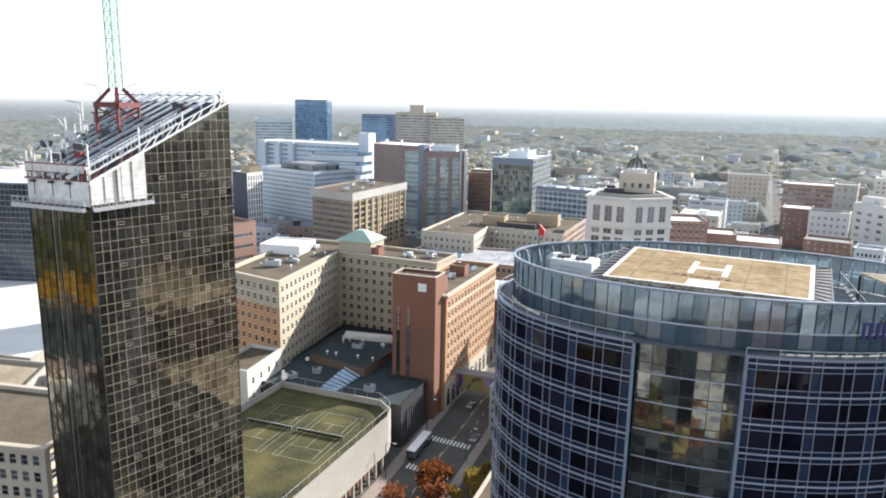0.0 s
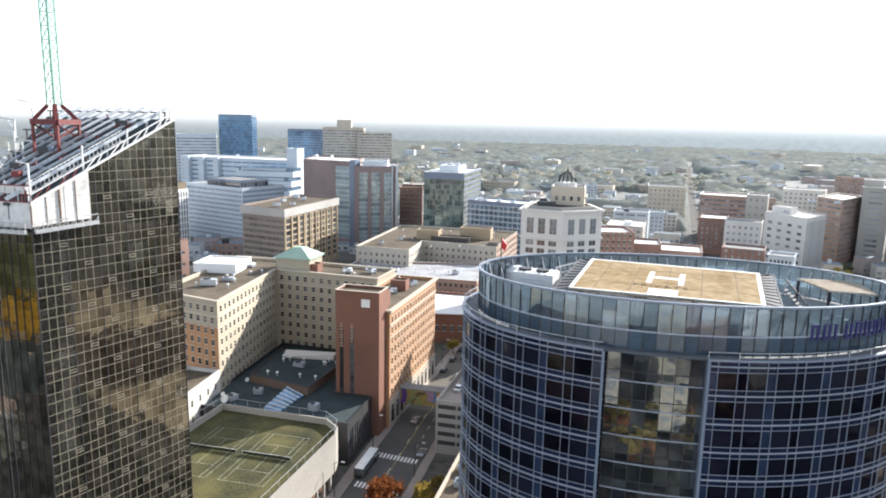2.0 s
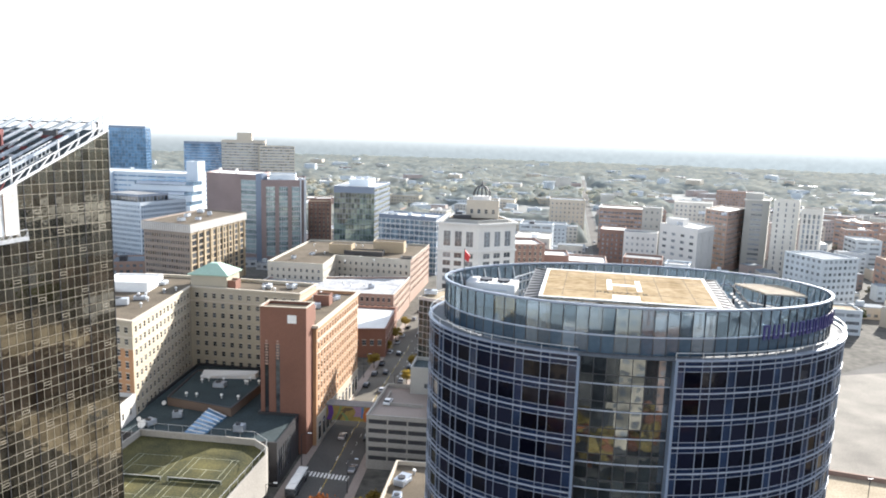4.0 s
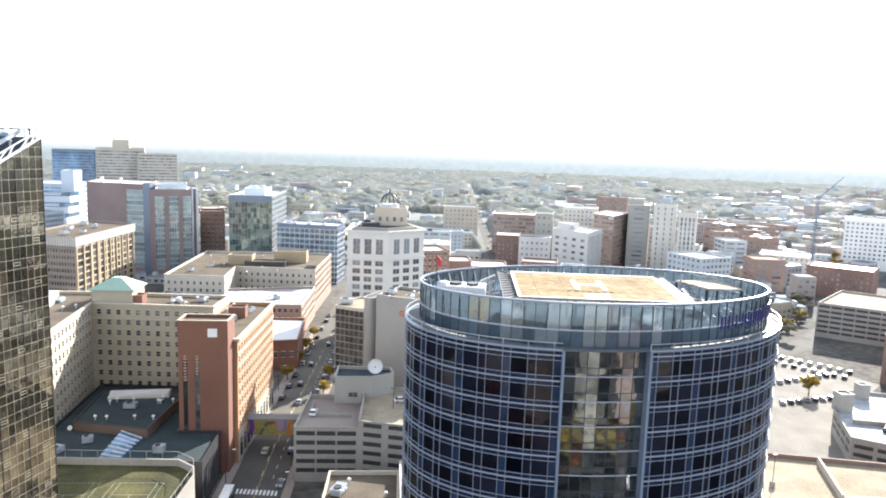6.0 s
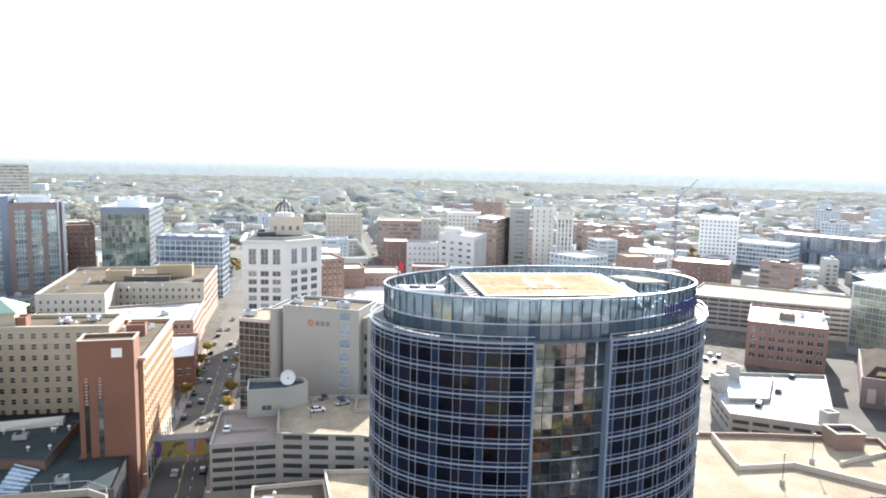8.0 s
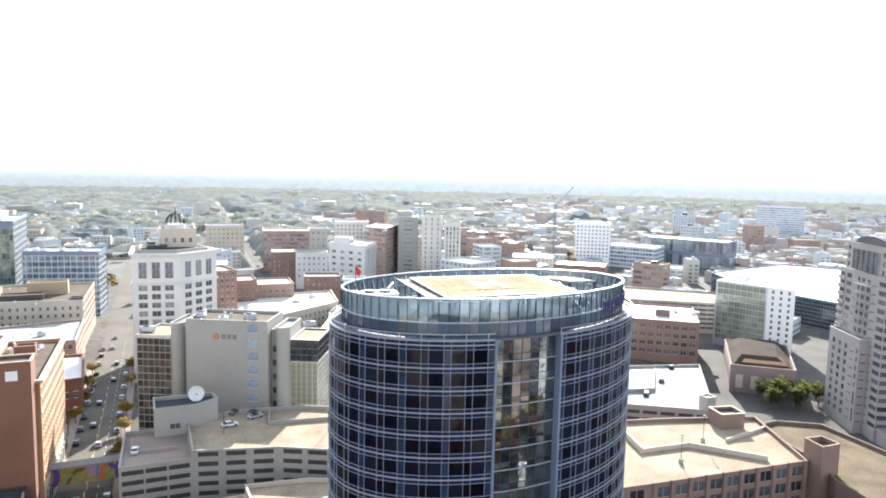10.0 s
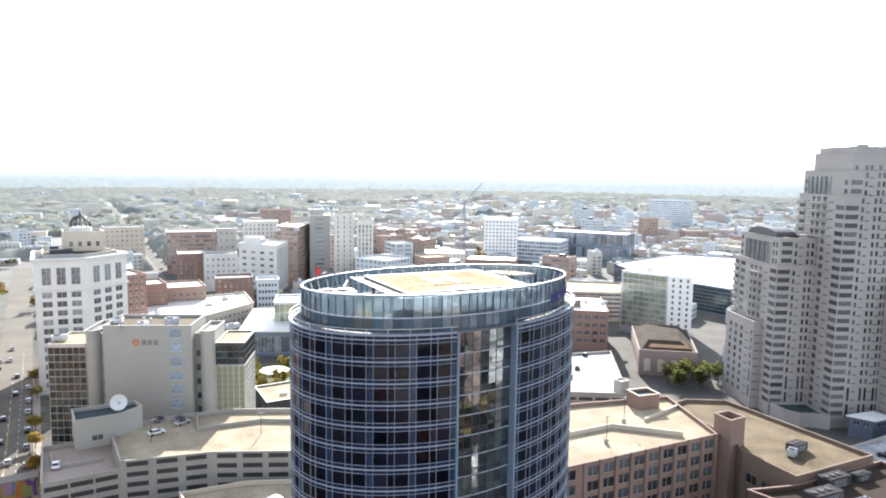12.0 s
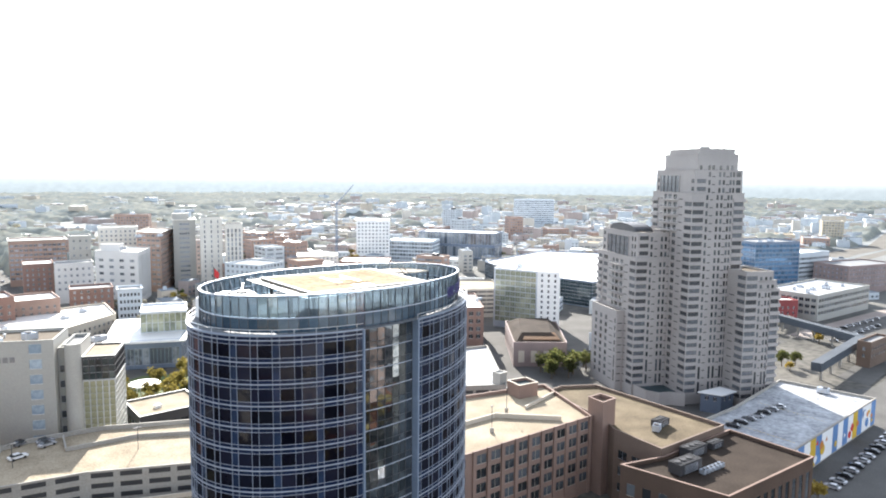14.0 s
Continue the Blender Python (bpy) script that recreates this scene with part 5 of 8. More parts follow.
for x, y, w, d, h in ((-98, 392, 13, 9, 5), (-72, 402, 18, 9, 6), (-84, 388, 22, 8, 2.2), (-58, 376, 6, 5, 1.5)):
    building("roof_house", "tan plant room on a gravel roof", [(x - w / 2, y - d / 2), (x + w / 2, y - d / 2), (x + w / 2, y + d / 2), (x - w / 2, y + d / 2)], 23.0 + h, PANEL_T if h > 3 else METAL_D, None, ROOF_T, category="plant room", z0=23.0, parapet=0.3)
# white glazed office tower with a domed lantern
MK = [(-34.0, 304.8), (-15.9, 301.6), (0.0, 313.2), (-7.0, 334.0), (-32.5, 334.0)]
mck = thing("office_tower", -17, 318, 0, "white glazed-stone office tower crowned by a small dome", "tower")
PAIR = win(5.4, 3.4, 3.55, 0.65, 2.3, "pair", (GLASS_FO, STONE_W, STONE_W), first=2.0, margin=1.6, top=0.2)
mass(mck, MK, 0, 41.4, STONE_W, PAIR, ROOF_G, 0.05, limit=170, plain=(3, 4), cornice=0.5)
mass(mck, MK, 41.6, 52.0, STONE_W, win(5.4, 3.1, 20, 1.5, 6.7, "wide", (GLASS_FO, METAL, STONE_W), first=0.2, margin=1.6, top=0.5), ROOF_G, 1.6, limit=20, plain=(3, 4), cornice=0.9)
mass(mck, inset(MK, 3.0), 52.0, 54.4, STONE_G, win(3.2, 2.2, 8, 0.6, 1.2, "wide", first=0.2), ROOF_T, 0.3, limit=0, coping=STONE_W)
for i in range(3):
    a, b_ = Vector(MK[i]), Vector(MK[i + 1])
    d = (b_ - a).normalized()
    o = Vector((d.y, -d.x))
    q = Bag()
    q.hexa([(*(a), 41.2), (*(b_), 41.2), (*(b_ + o * 0.35), 41.2), (*(a + o * 0.35), 41.2)][::-1], [(*(a), 42.0), (*(b_), 42.0), (*(b_ + o * 0.35), 42.0), (*(a + o * 0.35), 42.0)][::-1])
    q.make("string_course", STONE_W, mck)
mass(mck, [(-22.5, 315), (-8, 314.4), (-8, 327), (-22.5, 327.4)], 54.8, 62.2, STONE_B, win(3.2, 1.3, 4.2, 1.0, 2.0, "sash", first=1.0), ROOF_G, 0.6, limit=0, coping=STONE_W)
q = Bag()
q.box(-24, 311.5, 54.8, 8, 3.0, 1.6)
q.make("plant", METAL_D, mck)
q = Bag()
q.box(-26, 318, 54.8, 3, 3, 2.2)
q.make("plant", METAL_D, mck)
q = Bag()
q.tube(-16, 320.2, 62.2, 4.2, 2.2, 12)
q.make("drum", STONE_W, mck)
for i in range(12):
    q = Bag()
    for j in range(6):
        a0, a1 = math.pi / 2 * j / 6, math.pi / 2 * (j + 1) / 6
        c, s = math.cos(i * math.pi / 6), math.sin(i * math.pi / 6)
        q.bar((-16 + 4 * math.cos(a0) * c, 320.2 + 4 * math.cos(a0) * s, 64.5 + 4.6 * math.sin(a0)), (-16 + 4 * math.cos(a1) * c, 320.2 + 4 * math.cos(a1) * s, 64.5 + 4.6 * math.sin(a1)), 0.35)
    q.make("dome_rib", METAL_D, mck, "open metal dome rib")
q = Bag()
q.tube(-16, 320.2, 69, 0.6, 2.4, 8, 0, 0.1)
q.make("finial", METAL_D, mck)

building("old_office", "dark red brick office block with white-framed windows", front((-2, 360), (16, 364), 22), 36, BRICK_R, SASH, ROOF_W, limit=0)
building("old_office", "dark brick block with a shallow domed roof light", front((12, 392), (31, 392), 20), 26, BRICK_R, SMALL, ROOF_W)
building("old_office", "tan brick block with a flat white roof", front((30, 400), (53, 398), 24), 22, BRICK_P, SMALL, ROOF_W)
building("old_office", "beige stone block with a stepped white roof", [(8, 352), (34, 345), (72, 372), (78, 408), (14, 402)], 15, STONE_B, SMALL, ROOF_W, plain=(3,))
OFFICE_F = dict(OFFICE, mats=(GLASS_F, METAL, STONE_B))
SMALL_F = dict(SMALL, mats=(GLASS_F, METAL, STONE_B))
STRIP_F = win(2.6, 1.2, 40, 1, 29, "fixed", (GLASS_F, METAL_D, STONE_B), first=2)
building("mansion_block", "white painted block with blind end wall and dark window strips", [(103.3, 504.9), (122.5, 478.4), (140.3, 504.1), (121.0, 530.0)], 34.0, STONE_W, win(7.6, 3.4, 4.6, 0.9, 1.8, "pair", (GLASS_F, METAL_D, STONE_B), first=4), ROOF_W, specs={1: STRIP_F})
building("roof_house", "white lift house on the painted block", front((108, 508), (118, 500), 8), 38.5, STONE_W, None, ROOF_W, z0=34.0, category="plant room", parapet=0.3)
building("old_office", "white three-storey building with small dark windows", front((79.6, 510.6), (102.2, 505.2), 16), 26.4, STONE_W, win(3.4, 1.3, 4.4, 0.9, 1.8, "pair", (GLASS_F, WHITE, STONE_B), first=8), ROOF_G)
building("old_office", "slim blank grey concrete tower with a few windows", front((96.6, 537.5), (110.0, 534.1), 18), 42.0, STONE_G, win(5.0, 1.2, 5.2, 0.9, 1.6, "fixed", (GLASS_F, METAL_D, STONE_B), first=22), ROOF_W)
building("old_office", "long brown brick office with even window rows", front((73.6, 608.5), (111.7, 600.7), 26), 34.6, BRICK_P, OFFICE_F, ROOF_W, cornice=0.6, coping=PALE_B)
building("old_office", "brown brick hall with a white roof", front((65.1, 528.8), (82.8, 525.3), 26), 25.2, BRICK_R, SMALL_F, ROOF_W)
building("old_office", "low red brick block with a grey roof", front((68, 436.3), (90.3, 430.7), 18), 19.6, BRICK_R, SMALL_F, ROOF_G)
building("old_office", "narrow pale blue building with tall arched windows", front((92.2, 429.6), (105.0, 425.6), 14), 18.0, PALE_A, win(2.1, 1.2, 4.2, 0.8, 2.0, "arch", (GLASS, WHITE, WHITE), first=1.0), ROOF_G, limit=24, cornice=0.5)
building("old_office", "cream office block behind the painted block", front((128.0, 575.9), (155.3, 567.6), 20), 44.2, PALE_B, SMALL_F, ROOF_W)
building("tower_block", "tall brown brick tower with bands of windows", [(141.2, 532.0), (151.4, 512.5), (174.0, 545.0), (163.0, 565.0)], 43.5, BRICK_P, win(4.0, 3.2, 3.6, 0.9, 1.8, "pair", (GLASS_F, PALE_B, STONE_B), first=4), ROOF_W, cornice=0.5, coping=PALE_B)
building("tower_block", "tall stone tower with pale window bands", front((166.8, 526.5), (181.7, 520.7), 30), 51.6, STONE_G, win(8, 7.2, 3.6, 0.9, 1.7, "wide", (GLASS_F, METAL, STONE_B), first=4), ROOF_W, cornice=0.7, coping=PALE_B)
building("roof_house", "small penthouse on the banded tower", front((168.5, 532), (179.5, 528), 12), 56.5, STONE_G, None, ROOF_W, z0=51.6, category="plant room", parapet=0.3)
building("tower_block", "tall cream stone tower with stepped top", front((181.2, 511.2), (196.0, 504.8), 16), 52.8, PALE_B, win(4.6, 0.9, 3.8, 0.4, 2.2, "fixed", (GLASS_F, METAL_D, STONE_B), first=4), ROOF_T)
building("tower_block", "cream tower with recessed vertical window strips", front((196.1, 500.3), (207.8, 494.9), 18), 48.6, PALE_B, win(3.0, 1.4, 3.5, 0.4, 2.8, "fixed", (GLASS_F, METAL_D, STONE_B), first=4), ROOF_T)
building("office_block", "white gridded office tower over a glass base", front((371.5, 569.7), (398.7, 549.6), 26), 41.2, PANEL_W, win(3.4, 1.7, 3.6, 0.9, 1.7, "fixed", (GLASS_F, METAL, STONE_B), first=8), ROOF_W)
building("apartment_block", "small white apartment block with a grid of dark windows", front((286.4, 354.0), (301.0, 330.4), 16), 14.0, STONE_W, win(2.6, 1.3, 3.2, 0.8, 1.9, "pair", (GLASS, STONE_W, STONE_W), first=0.6), ROOF_W, limit=24)
building("old_office", "brown brick warehouse with a wide white roof", front((268.0, 452.0), (297.0, 425.5), 30), 19.0, BRICK_R, SMALL_F, ROOF_W)
building("office_block", "blue-grey glass block with a flat roof", front((399.0, 557.0), (425.5, 514.8), 30), 20.5, PALE_A, win(3, 2.7, 3.8, 0.6, 2.6, "fixed", (GLASS_F, METAL, METAL), first=1, margin=0.1), ROOF_W)
building("office_block", "long dark glass block with white vertical piers", front((448.8, 561.9), (488.0, 487.0), 34), 27.0, METAL_B, win(3.2, 2.6, 14, 0.6, 11, "fixed", (GLASS_F, PANEL_W, PANEL_W), first=1, margin=0.3), ROOF_W)
building("office_block", "far white banded office slab", front((905.6, 820.6), (951.5, 765.8), 30), 44.0, PALE_A, OFFICE_F, ROOF_W)
building("old_office", "cream hall with blank walls and a white roof", front((269.5, 517.0), (299.5, 498.4), 30), 17.0, PALE_B, SMALL_F, ROOF_W)
building("old_office", "tan stone building with rows of small windows", front((36, 690), (70, 688), 30), 33, STONE_B, win(4.4, 1.3, 4.2, 0.9, 1.8, "pair", (GLASS_F, METAL, STONE_B), first=3), PALE_G)
building("old_office", "long grey school-like building with even windows", front((10, 600), (46, 598), 22), 19, TOWN_A, SMALL_F, PALE_G)
building("glass_theatre", "flat-roofed white pavilion over glass walls", [(52, 322), (79, 308), (104, 352), (72, 366)], 12.2, METAL_B, win(3.2, 2.9, 8.4, 0.3, 7.6, "wide", (GLASS_F, METAL, METAL), first=1.6), ROOF_W)
building("roof_house", "white box above the pavilion roof", front((69, 330), (88, 322), 22), 22.4, METAL, win(2.4, 2.3, 4.4, 0.1, 4.2, "bare", (GLASS_V, METAL, METAL), first=0.3, margin=0.1, top=0.1), ROOF_W, z0=13.2, category="stage tower")
q = Bag()
q.prism([(48.5, 321), (79.5, 304.5), (107, 353), (71, 369.5)], 12.4, 13.2)
tagged(q.make("overhanging_roof", ROOF_W), "thin white overhanging pavilion roof slab", "roof")
oval_roof = thing("canopy", 49.7, 274, 0, "flat white oval canopy among park trees", "canopy")
q = Bag()
q.tube(49.7, 274.2, 5.4, 6.0, 0.5, 24)
q.make("roof", PANEL_W, oval_roof)
for i in range(6):
    q = Bag()
    q.tube(49.7 + 4 * math.cos(i), 274.2 + 4 * math.sin(i), 0, 0.2, 5.4, 6)
    q.make("post", PANEL_W, oval_roof)

# ---- offices beyond the old hotel ----
MAUVE_P = mat("brown-mauve precast", (0.25, 0.205, 0.175), 0.7, var=0.15)
# side 1 takes a lighter tan: its sunlit tone is put into the wall
brown_block = building("office_block", "brown-framed office block with a pale finned top storey", [(-203.0, 366.0), (-172.5, 358.0), (-168.5, 424.0), (-199.0, 432.0)], 35.4, MAUVE_P, win(1.6, 1.05, 3.4, 0.9, 1.9, "fixed", (GLASS_J, PANEL_T, PANEL_T), first=4, top=0.3), ROOF_T, parapet=0.2, alt={1: PANEL_T}, specs={1: win(7.6, 6.7, 3.4, 0.5, 2.6, "wide", (GLASS_J, MAUVE_P, PANEL_T), first=4, top=0.3, margin=0.5)})
for i in range(10):
    q = Bag()
    q.box(-172.3 + 4.0 * i / 9, 358.2 + 65.6 * i / 9, 0, 0.9, 0.8, 35.6, 86.5)
    q.make("pier", PANEL_T, brown_block)
crown_b = building("roof_house", "pale concrete crown of the brown office block", [(-203.8, 366.0), (-172.0, 357.2), (-167.6, 424.4), (-199.4, 432.8)], 39.4, MAUVE_P, None, ROOF_T, z0=35.65, category="attic storey")
for a, b_, n_ in (((-203.8, 366.0), (-172.0, 357.2), 24), ((-172.0, 357.2), (-167.6, 424.4), 48)):
    a, b_ = Vector(a), Vector(b_)
    for i in range(n_ + 1):
        p = a + (b_ - a) * i / n_
        q = Bag()
        q.box(p.x, p.y, 35.7, 0.75, 0.7, 4.5, math.degrees(math.atan2((b_ - a).y, (b_ - a).x)))
        q.make("fin", STONE_W, crown_b)
building("office_block", "pale blue-grey office block with a fine grid of windows", front((-308.0, 469.6), (-249.4, 447.6), 40), 40, HOSP, win(1.75, 1.0, 3.3, 1.0, 1.9, "bare", (GLASS_K, METAL, PANEL_W), first=3, margin=0.6), ROOF_G)
building("roof_house", "dark glazed penthouse on the gridded office", front((-288, 466), (-254, 453.4), 26), 45, METAL_B, win(3.0, 2.8, 9, 0.4, 3.4, "bare", (GLASS_J, METAL_B, METAL_B), first=0.2, margin=0.1), ROOF_G, z0=40.0, category="plant room", parapet=0.5)
hospital = building("hospital_block", "broad white-grey building with tall pylons", front((-394, 590), (-277, 578), 40), 52, HOSP, win(9, 8.6, 4.2, 1.6, 1.4, "wide", (GLASS_B, METAL, PANEL_W), first=5, margin=2), ROOF_W)
terraces = thing("hospital_block", -292, 556, 0, "white-grey wing stepping down in louvred terraces", "hospital building")
for k in range(6):
    y = 534 + 3.4 * k
    q = Bag()
    q.prism([(-324 + 2 * k, y), (-262, y + 4), (-262, 574), (-324 + 2 * k, 574)], 8.0 * k, 8.0 * k + 4.6)
    q.make("terrace", HOSP, terraces)
    q = Bag()
    q.prism([(-322 + 2 * k, y + 2.5), (-263, y + 6.5), (-263, 573), (-322 + 2 * k, 573)], 8.0 * k + 4.6, 8.0 * k + 8.0)
    q.make("window_band", GLASS_K, terraces, "dark recessed window band")
    q = Bag()
    q.hexa([(-318 + 2 * k, y - 2.5, 8.0 * k + 5.6), (-268, y + 1.5, 8.0 * k + 5.6), (-268, y + 3.5, 8.0 * k + 7.4), (-318 + 2 * k, y - 0.5, 8.0 * k + 7.4)], [(-318 + 2 * k, y - 2.5, 8.0 * k + 5.9), (-268, y + 1.5, 8.0 * k + 5.9), (-268, y + 3.5, 8.0 * k + 7.7), (-318 + 2 * k, y - 0.5, 8.0 * k + 7.7)])
    q.make("louvre", METAL, terraces, "sloping grey metal louvre")
for f in (0.08, 0.22, 0.36):
    q = Bag()
    q.box(-394 + 117 * f, 590 - 12 * f - 1.5, 0, 6.0, 5.0, 53.5, -6)
    q.make("pylon", HOSP, hospital)
building("stair_tower", "tall blank white stair tower", front((-276, 572), (-266, 572), 14), 63, HOSP, None, ROOF_W)
building("apartment_block", "blue-glass office tower with a dark side", front((-459, 765), (-421, 776), 26), 92, METAL_B, win(3.2, 3.1, 3.6, 0.05, 3.4, "fixed", (GLASS_B, METAL_B, METAL_B), first=0.5, margin=0.1), ROOF_G)
building("office_block", "wide teal-glass office block", front((-437, 903), (-385, 926), 30), 74, METAL_B, win(3.2, 3.1, 3.6, 0.4, 2.8, "fixed", (GLASS_B, METAL, METAL_B), first=0.5, margin=0.1), ROOF_W)
building("office_block", "beige office block with even window rows", front((-374, 877), (-322, 893), 34), 78, STONE_B, OFFICE_F, ROOF_T)
building("roof_house", "beige plant room over the office block", front((-358, 888), (-340, 893), 16), 88, STONE_B, None, ROOF_T, z0=78, category="plant room")
building("office_block", "cream office block with dark end wall", front((-322, 872), (-282, 890), 26), 72, STONE_B, OFFICE_F, ROOF_T)
building("office_block", "white slab with narrow bands of windows", front((-505, 747), (-466, 770), 30), 68, HOSP, OFFICE_F, ROOF_W)
GLASSBAY = win(10.0, 6.0, 3.5, 0.2, 3.25, "grid", (GLASS_E, METAL, METAL), first=4, margin=2.0, top=2.0)
brick_tower = building("office_tower", "brick and green-glass office tower with a metal corner fin", [(-174.0, 470.0), (-147.0, 484.0), (-160.0, 528.0), (-188.0, 514.0)], 56.6, BRICK_M, GLASSBAY, ROOF_W, plain=(2, 3), specs={1: win(3.0, 1.4, 3.5, 0.8, 1.8, "fixed", (GLASS_E, METAL, METAL), first=4)})
for x, y, w, z in ((-146.9, 483.2, 1.6, 58.0), (-149.6, 481.6, 0.8, 57.5)):
    q = Bag()
    q.box(x, y, 0, w, 1.6, z, 27)
    q.make("fin", METAL, brick_tower, "grey metal fin at the corner")
building("roof_house", "white louvred plant room on the brick tower", [(-170, 476), (-154, 484), (-162, 512), (-179, 503)], 60.6, PALE_A, None, PALE_G, z0=56.6, category="plant room", parapet=0.3)
building("stair_tower", "grey stair shaft between the brick towers", front((-179.0, 473.5), (-174.4, 473.0), 8), 60.5, METAL_B, None, ROOF_W)
building("office_tower", "brick office tower with a strip of green glass", [(-222.0, 490.0), (-179.2, 478.0), (-188.4, 530.0), (-232.0, 540.0)], 59.4, BRICK_M, None, ROOF_W, plain=(1, 2, 3), specs={0: win(14.4, 13.0, 3.5, 0.2, 3.25, "grid", (GLASS_E, METAL, METAL), first=4, margin=0.6, only=(2,), top=1.5)})
for x, y in ((-214, 496), (-200, 492)):
    q = thing("roof_chimney", x, y, 59.4, "stubby white rooftop flue", "chimney", "roof flues")
    b = Bag()
    b.box(x, y, 59.4, 1.6, 1.6, 4.2)
    b.make("shaft", PANEL_W, q)
building("office_tower", "green-tinted glass office tower with white roof edge", [(-122.9, 470.0), (-94.8, 471.0), (-94.0, 528.0), (-122.5, 528.0)], 54.6, METAL_B, win(1.9, 1.82, 3.6, 0.1, 3.45, "fixed", (GLASS_G, METAL_B, METAL), first=0.6, margin=0.15, top=3.0), ROOF_W, coping=PANEL_W, specs={1: win(4.0, 3.7, 3.6, 0.9, 1.9, "wide", (GLASS_Y, STONE_W, STONE_W), first=0.6, margin=0.15)})
building("roof_house", "white plant room on the glass tower", front((-116, 486), (-102, 486), 24), 59.0, PALE_A, None, ROOF_W, z0=54.6, category="plant room", parapet=0.3)
building("office_block", "low blue-glass office block with rooftop units", [(-90.0, 462.0), (-50.0, 452.0), (-46.5, 474.0), (-86.0, 484.0)], 37.6, METAL_B, win(3.4, 3.3, 3.5, 0.3, 3.1, "grid", (GLASS_K, PANEL_W, METAL), first=1.0, margin=0.1), ROOF_W)
building("old_office", "narrow dark red brick building with arched top", front((-150.2, 502.1), (-134.0, 506.1), 20), 40, BRICK_R, SASH, ROOF_T)
building("office_block", "dark blue and white finned office block", [(-307.9, 433.0), (-289.4, 424.2), (-286.0, 438.5), (-304.5, 447.3)], 39.0, PANEL_W, win(2.4, 1.2, 4.4, 0.5, 3.7, "fixed", (GLASS, METAL_D, STONE_B), first=3, margin=0.5, top=1.0), ROOF_T, alt={0: NAVY}, plain=(0, 2, 3))
building("roof_house", "brown plant room on the finned office", front((-302, 435), (-291, 430), 9), 44.0, PANEL_T, None, ROOF_T, z0=39.0, category="plant room", parapet=0.3)
building("hall", "red-brown brick block with concrete bands", front((-146.5, 206), (-142.2, 222), 26), 46, BRICK_R, win(14, 13, 4.2, 1, 1.2, "wide", first=3), ROOF_T)
building("dark_tower", "dark glazed block behind white halls", front((-275, 212), (-245, 220), 26), 54, METAL_B, CURTAIN, ROOF_W)
building("white_tower", "slim white office slab beside a dark block", front((-300, 218), (-280, 214), 26), 57, PANEL_W, OFFICE, ROOF_W)
building("exhibition_hall", "vast low hall with bright white roof", [(-330, 130), (-172, 150), (-186, 198), (-318, 276)], 13.2, CONCRETE, None, ROOF_W)
building("exhibition_hall", "low hall with cream roof and loading bays", [(-250, 100), (-140, 112), (-160, 146), (-255, 130)], 15, CONCRETE, SMALL, ROOF_B)
building("old_office", "ornate pale stone block with paired arched windows", [(-150, 92), (-108, 100), (-112, 124), (-152, 118)], 21.4, STONE_B, win(2.6, 1.4, 3.6, 0.7, 2.2, "sash", (GLASS, STONE_W, STONE_B), first=3), ROOF_T, limit=60, plain=(2, 3), cornice=0.8)
building("roof_house", "low white-clad penthouse on the old hotel", front((-134, 212), (-119, 214), 14), 40.4, PANEL_W, None, ROOF_W, z0=37.6, category="plant room", parapet=0.3)

hall = building("low_hall", "low dark-walled hall with a tan gravel roof", [(31.2, 228.6), (53, 228), (55, 248), (33.2, 248.4)], 8.0, METAL_D, win(4.0, 2.6, 6, 1.0, 3.2, "wide", (GLASS, METAL_D, METAL_D), first=1), ROOF_B, parapet=0.5, coping=STONE_W, limit=12)
q = Bag()
q.box(40, 236, 8.0, 2.2, 1.6, 1.0, 12)
q.make("roof_unit", PANEL_W, hall)

# ---- blocks to the east: brick mill, garages, arena, apartment towers ----
ARC = thing("mill_building", 95, 128, 0, "brick mill building with a pale roof deck and piers", "mill")
MILLW = win(4.4, 3.5, 3.7, 0.75, 2.5, "wide", (GLASS, STONE_B, STONE_B), first=3.0, margin=0.7)
AP = [(54, 112.8), (67.4, 111.2), (111.4, 107.0), (125.0, 134.6), (97, 143.4), (52, 154)]
mass(ARC, AP, 0, 21.2, BRICK_Q, MILLW, ROOF_B, 0.9, plain=(3, 4, 5), limit=110, coping=BRICK_Q)
for i in range(10):
    f = (0.7 + 4.755 * i) / 44.2
    q = Bag()
    q.box(67.4 + 44.0 * f, 111.2 - 4.2 * f - 0.1, 0, 1.1, 0.6, 22.4, -5.5)
    q.make("pier", BRICK_Q, ARC)
for a, b_, h in (((78.3, 127.5), (84, 145), 1.6), ((78.3, 127.5), (92, 126.2), 1.2), ((92, 126.2), (104, 112), 1.3), ((104, 125), (122, 128), 0.9)):
    q = Bag()
    a, b_ = Vector(a), Vector(b_)
    d = (b_ - a).normalized()
    s = Vector((-d.y, d.x)) * 0.25
    q.hexa([(*(a - s), 21.2), (*(b_ - s), 21.2), (*(b_ + s), 21.2), (*(a + s), 21.2)], [(*(a - s), 21.2 + h), (*(b_ - s), 21.2 + h), (*(b_ + s), 21.2 + h), (*(a + s), 21.2 + h)])
    q.make("roof_wall", STONE_B, ARC, "low divider wall on the roof deck")
building("roof_turret", "square brick roof turret with open top", [(111.2, 103.2), (117.0, 103.0), (117.6, 108.4), (112.4, 109.0)], 25.6, BRICK_Q, None, ROOF_T, category="turret", parapet=1.3)
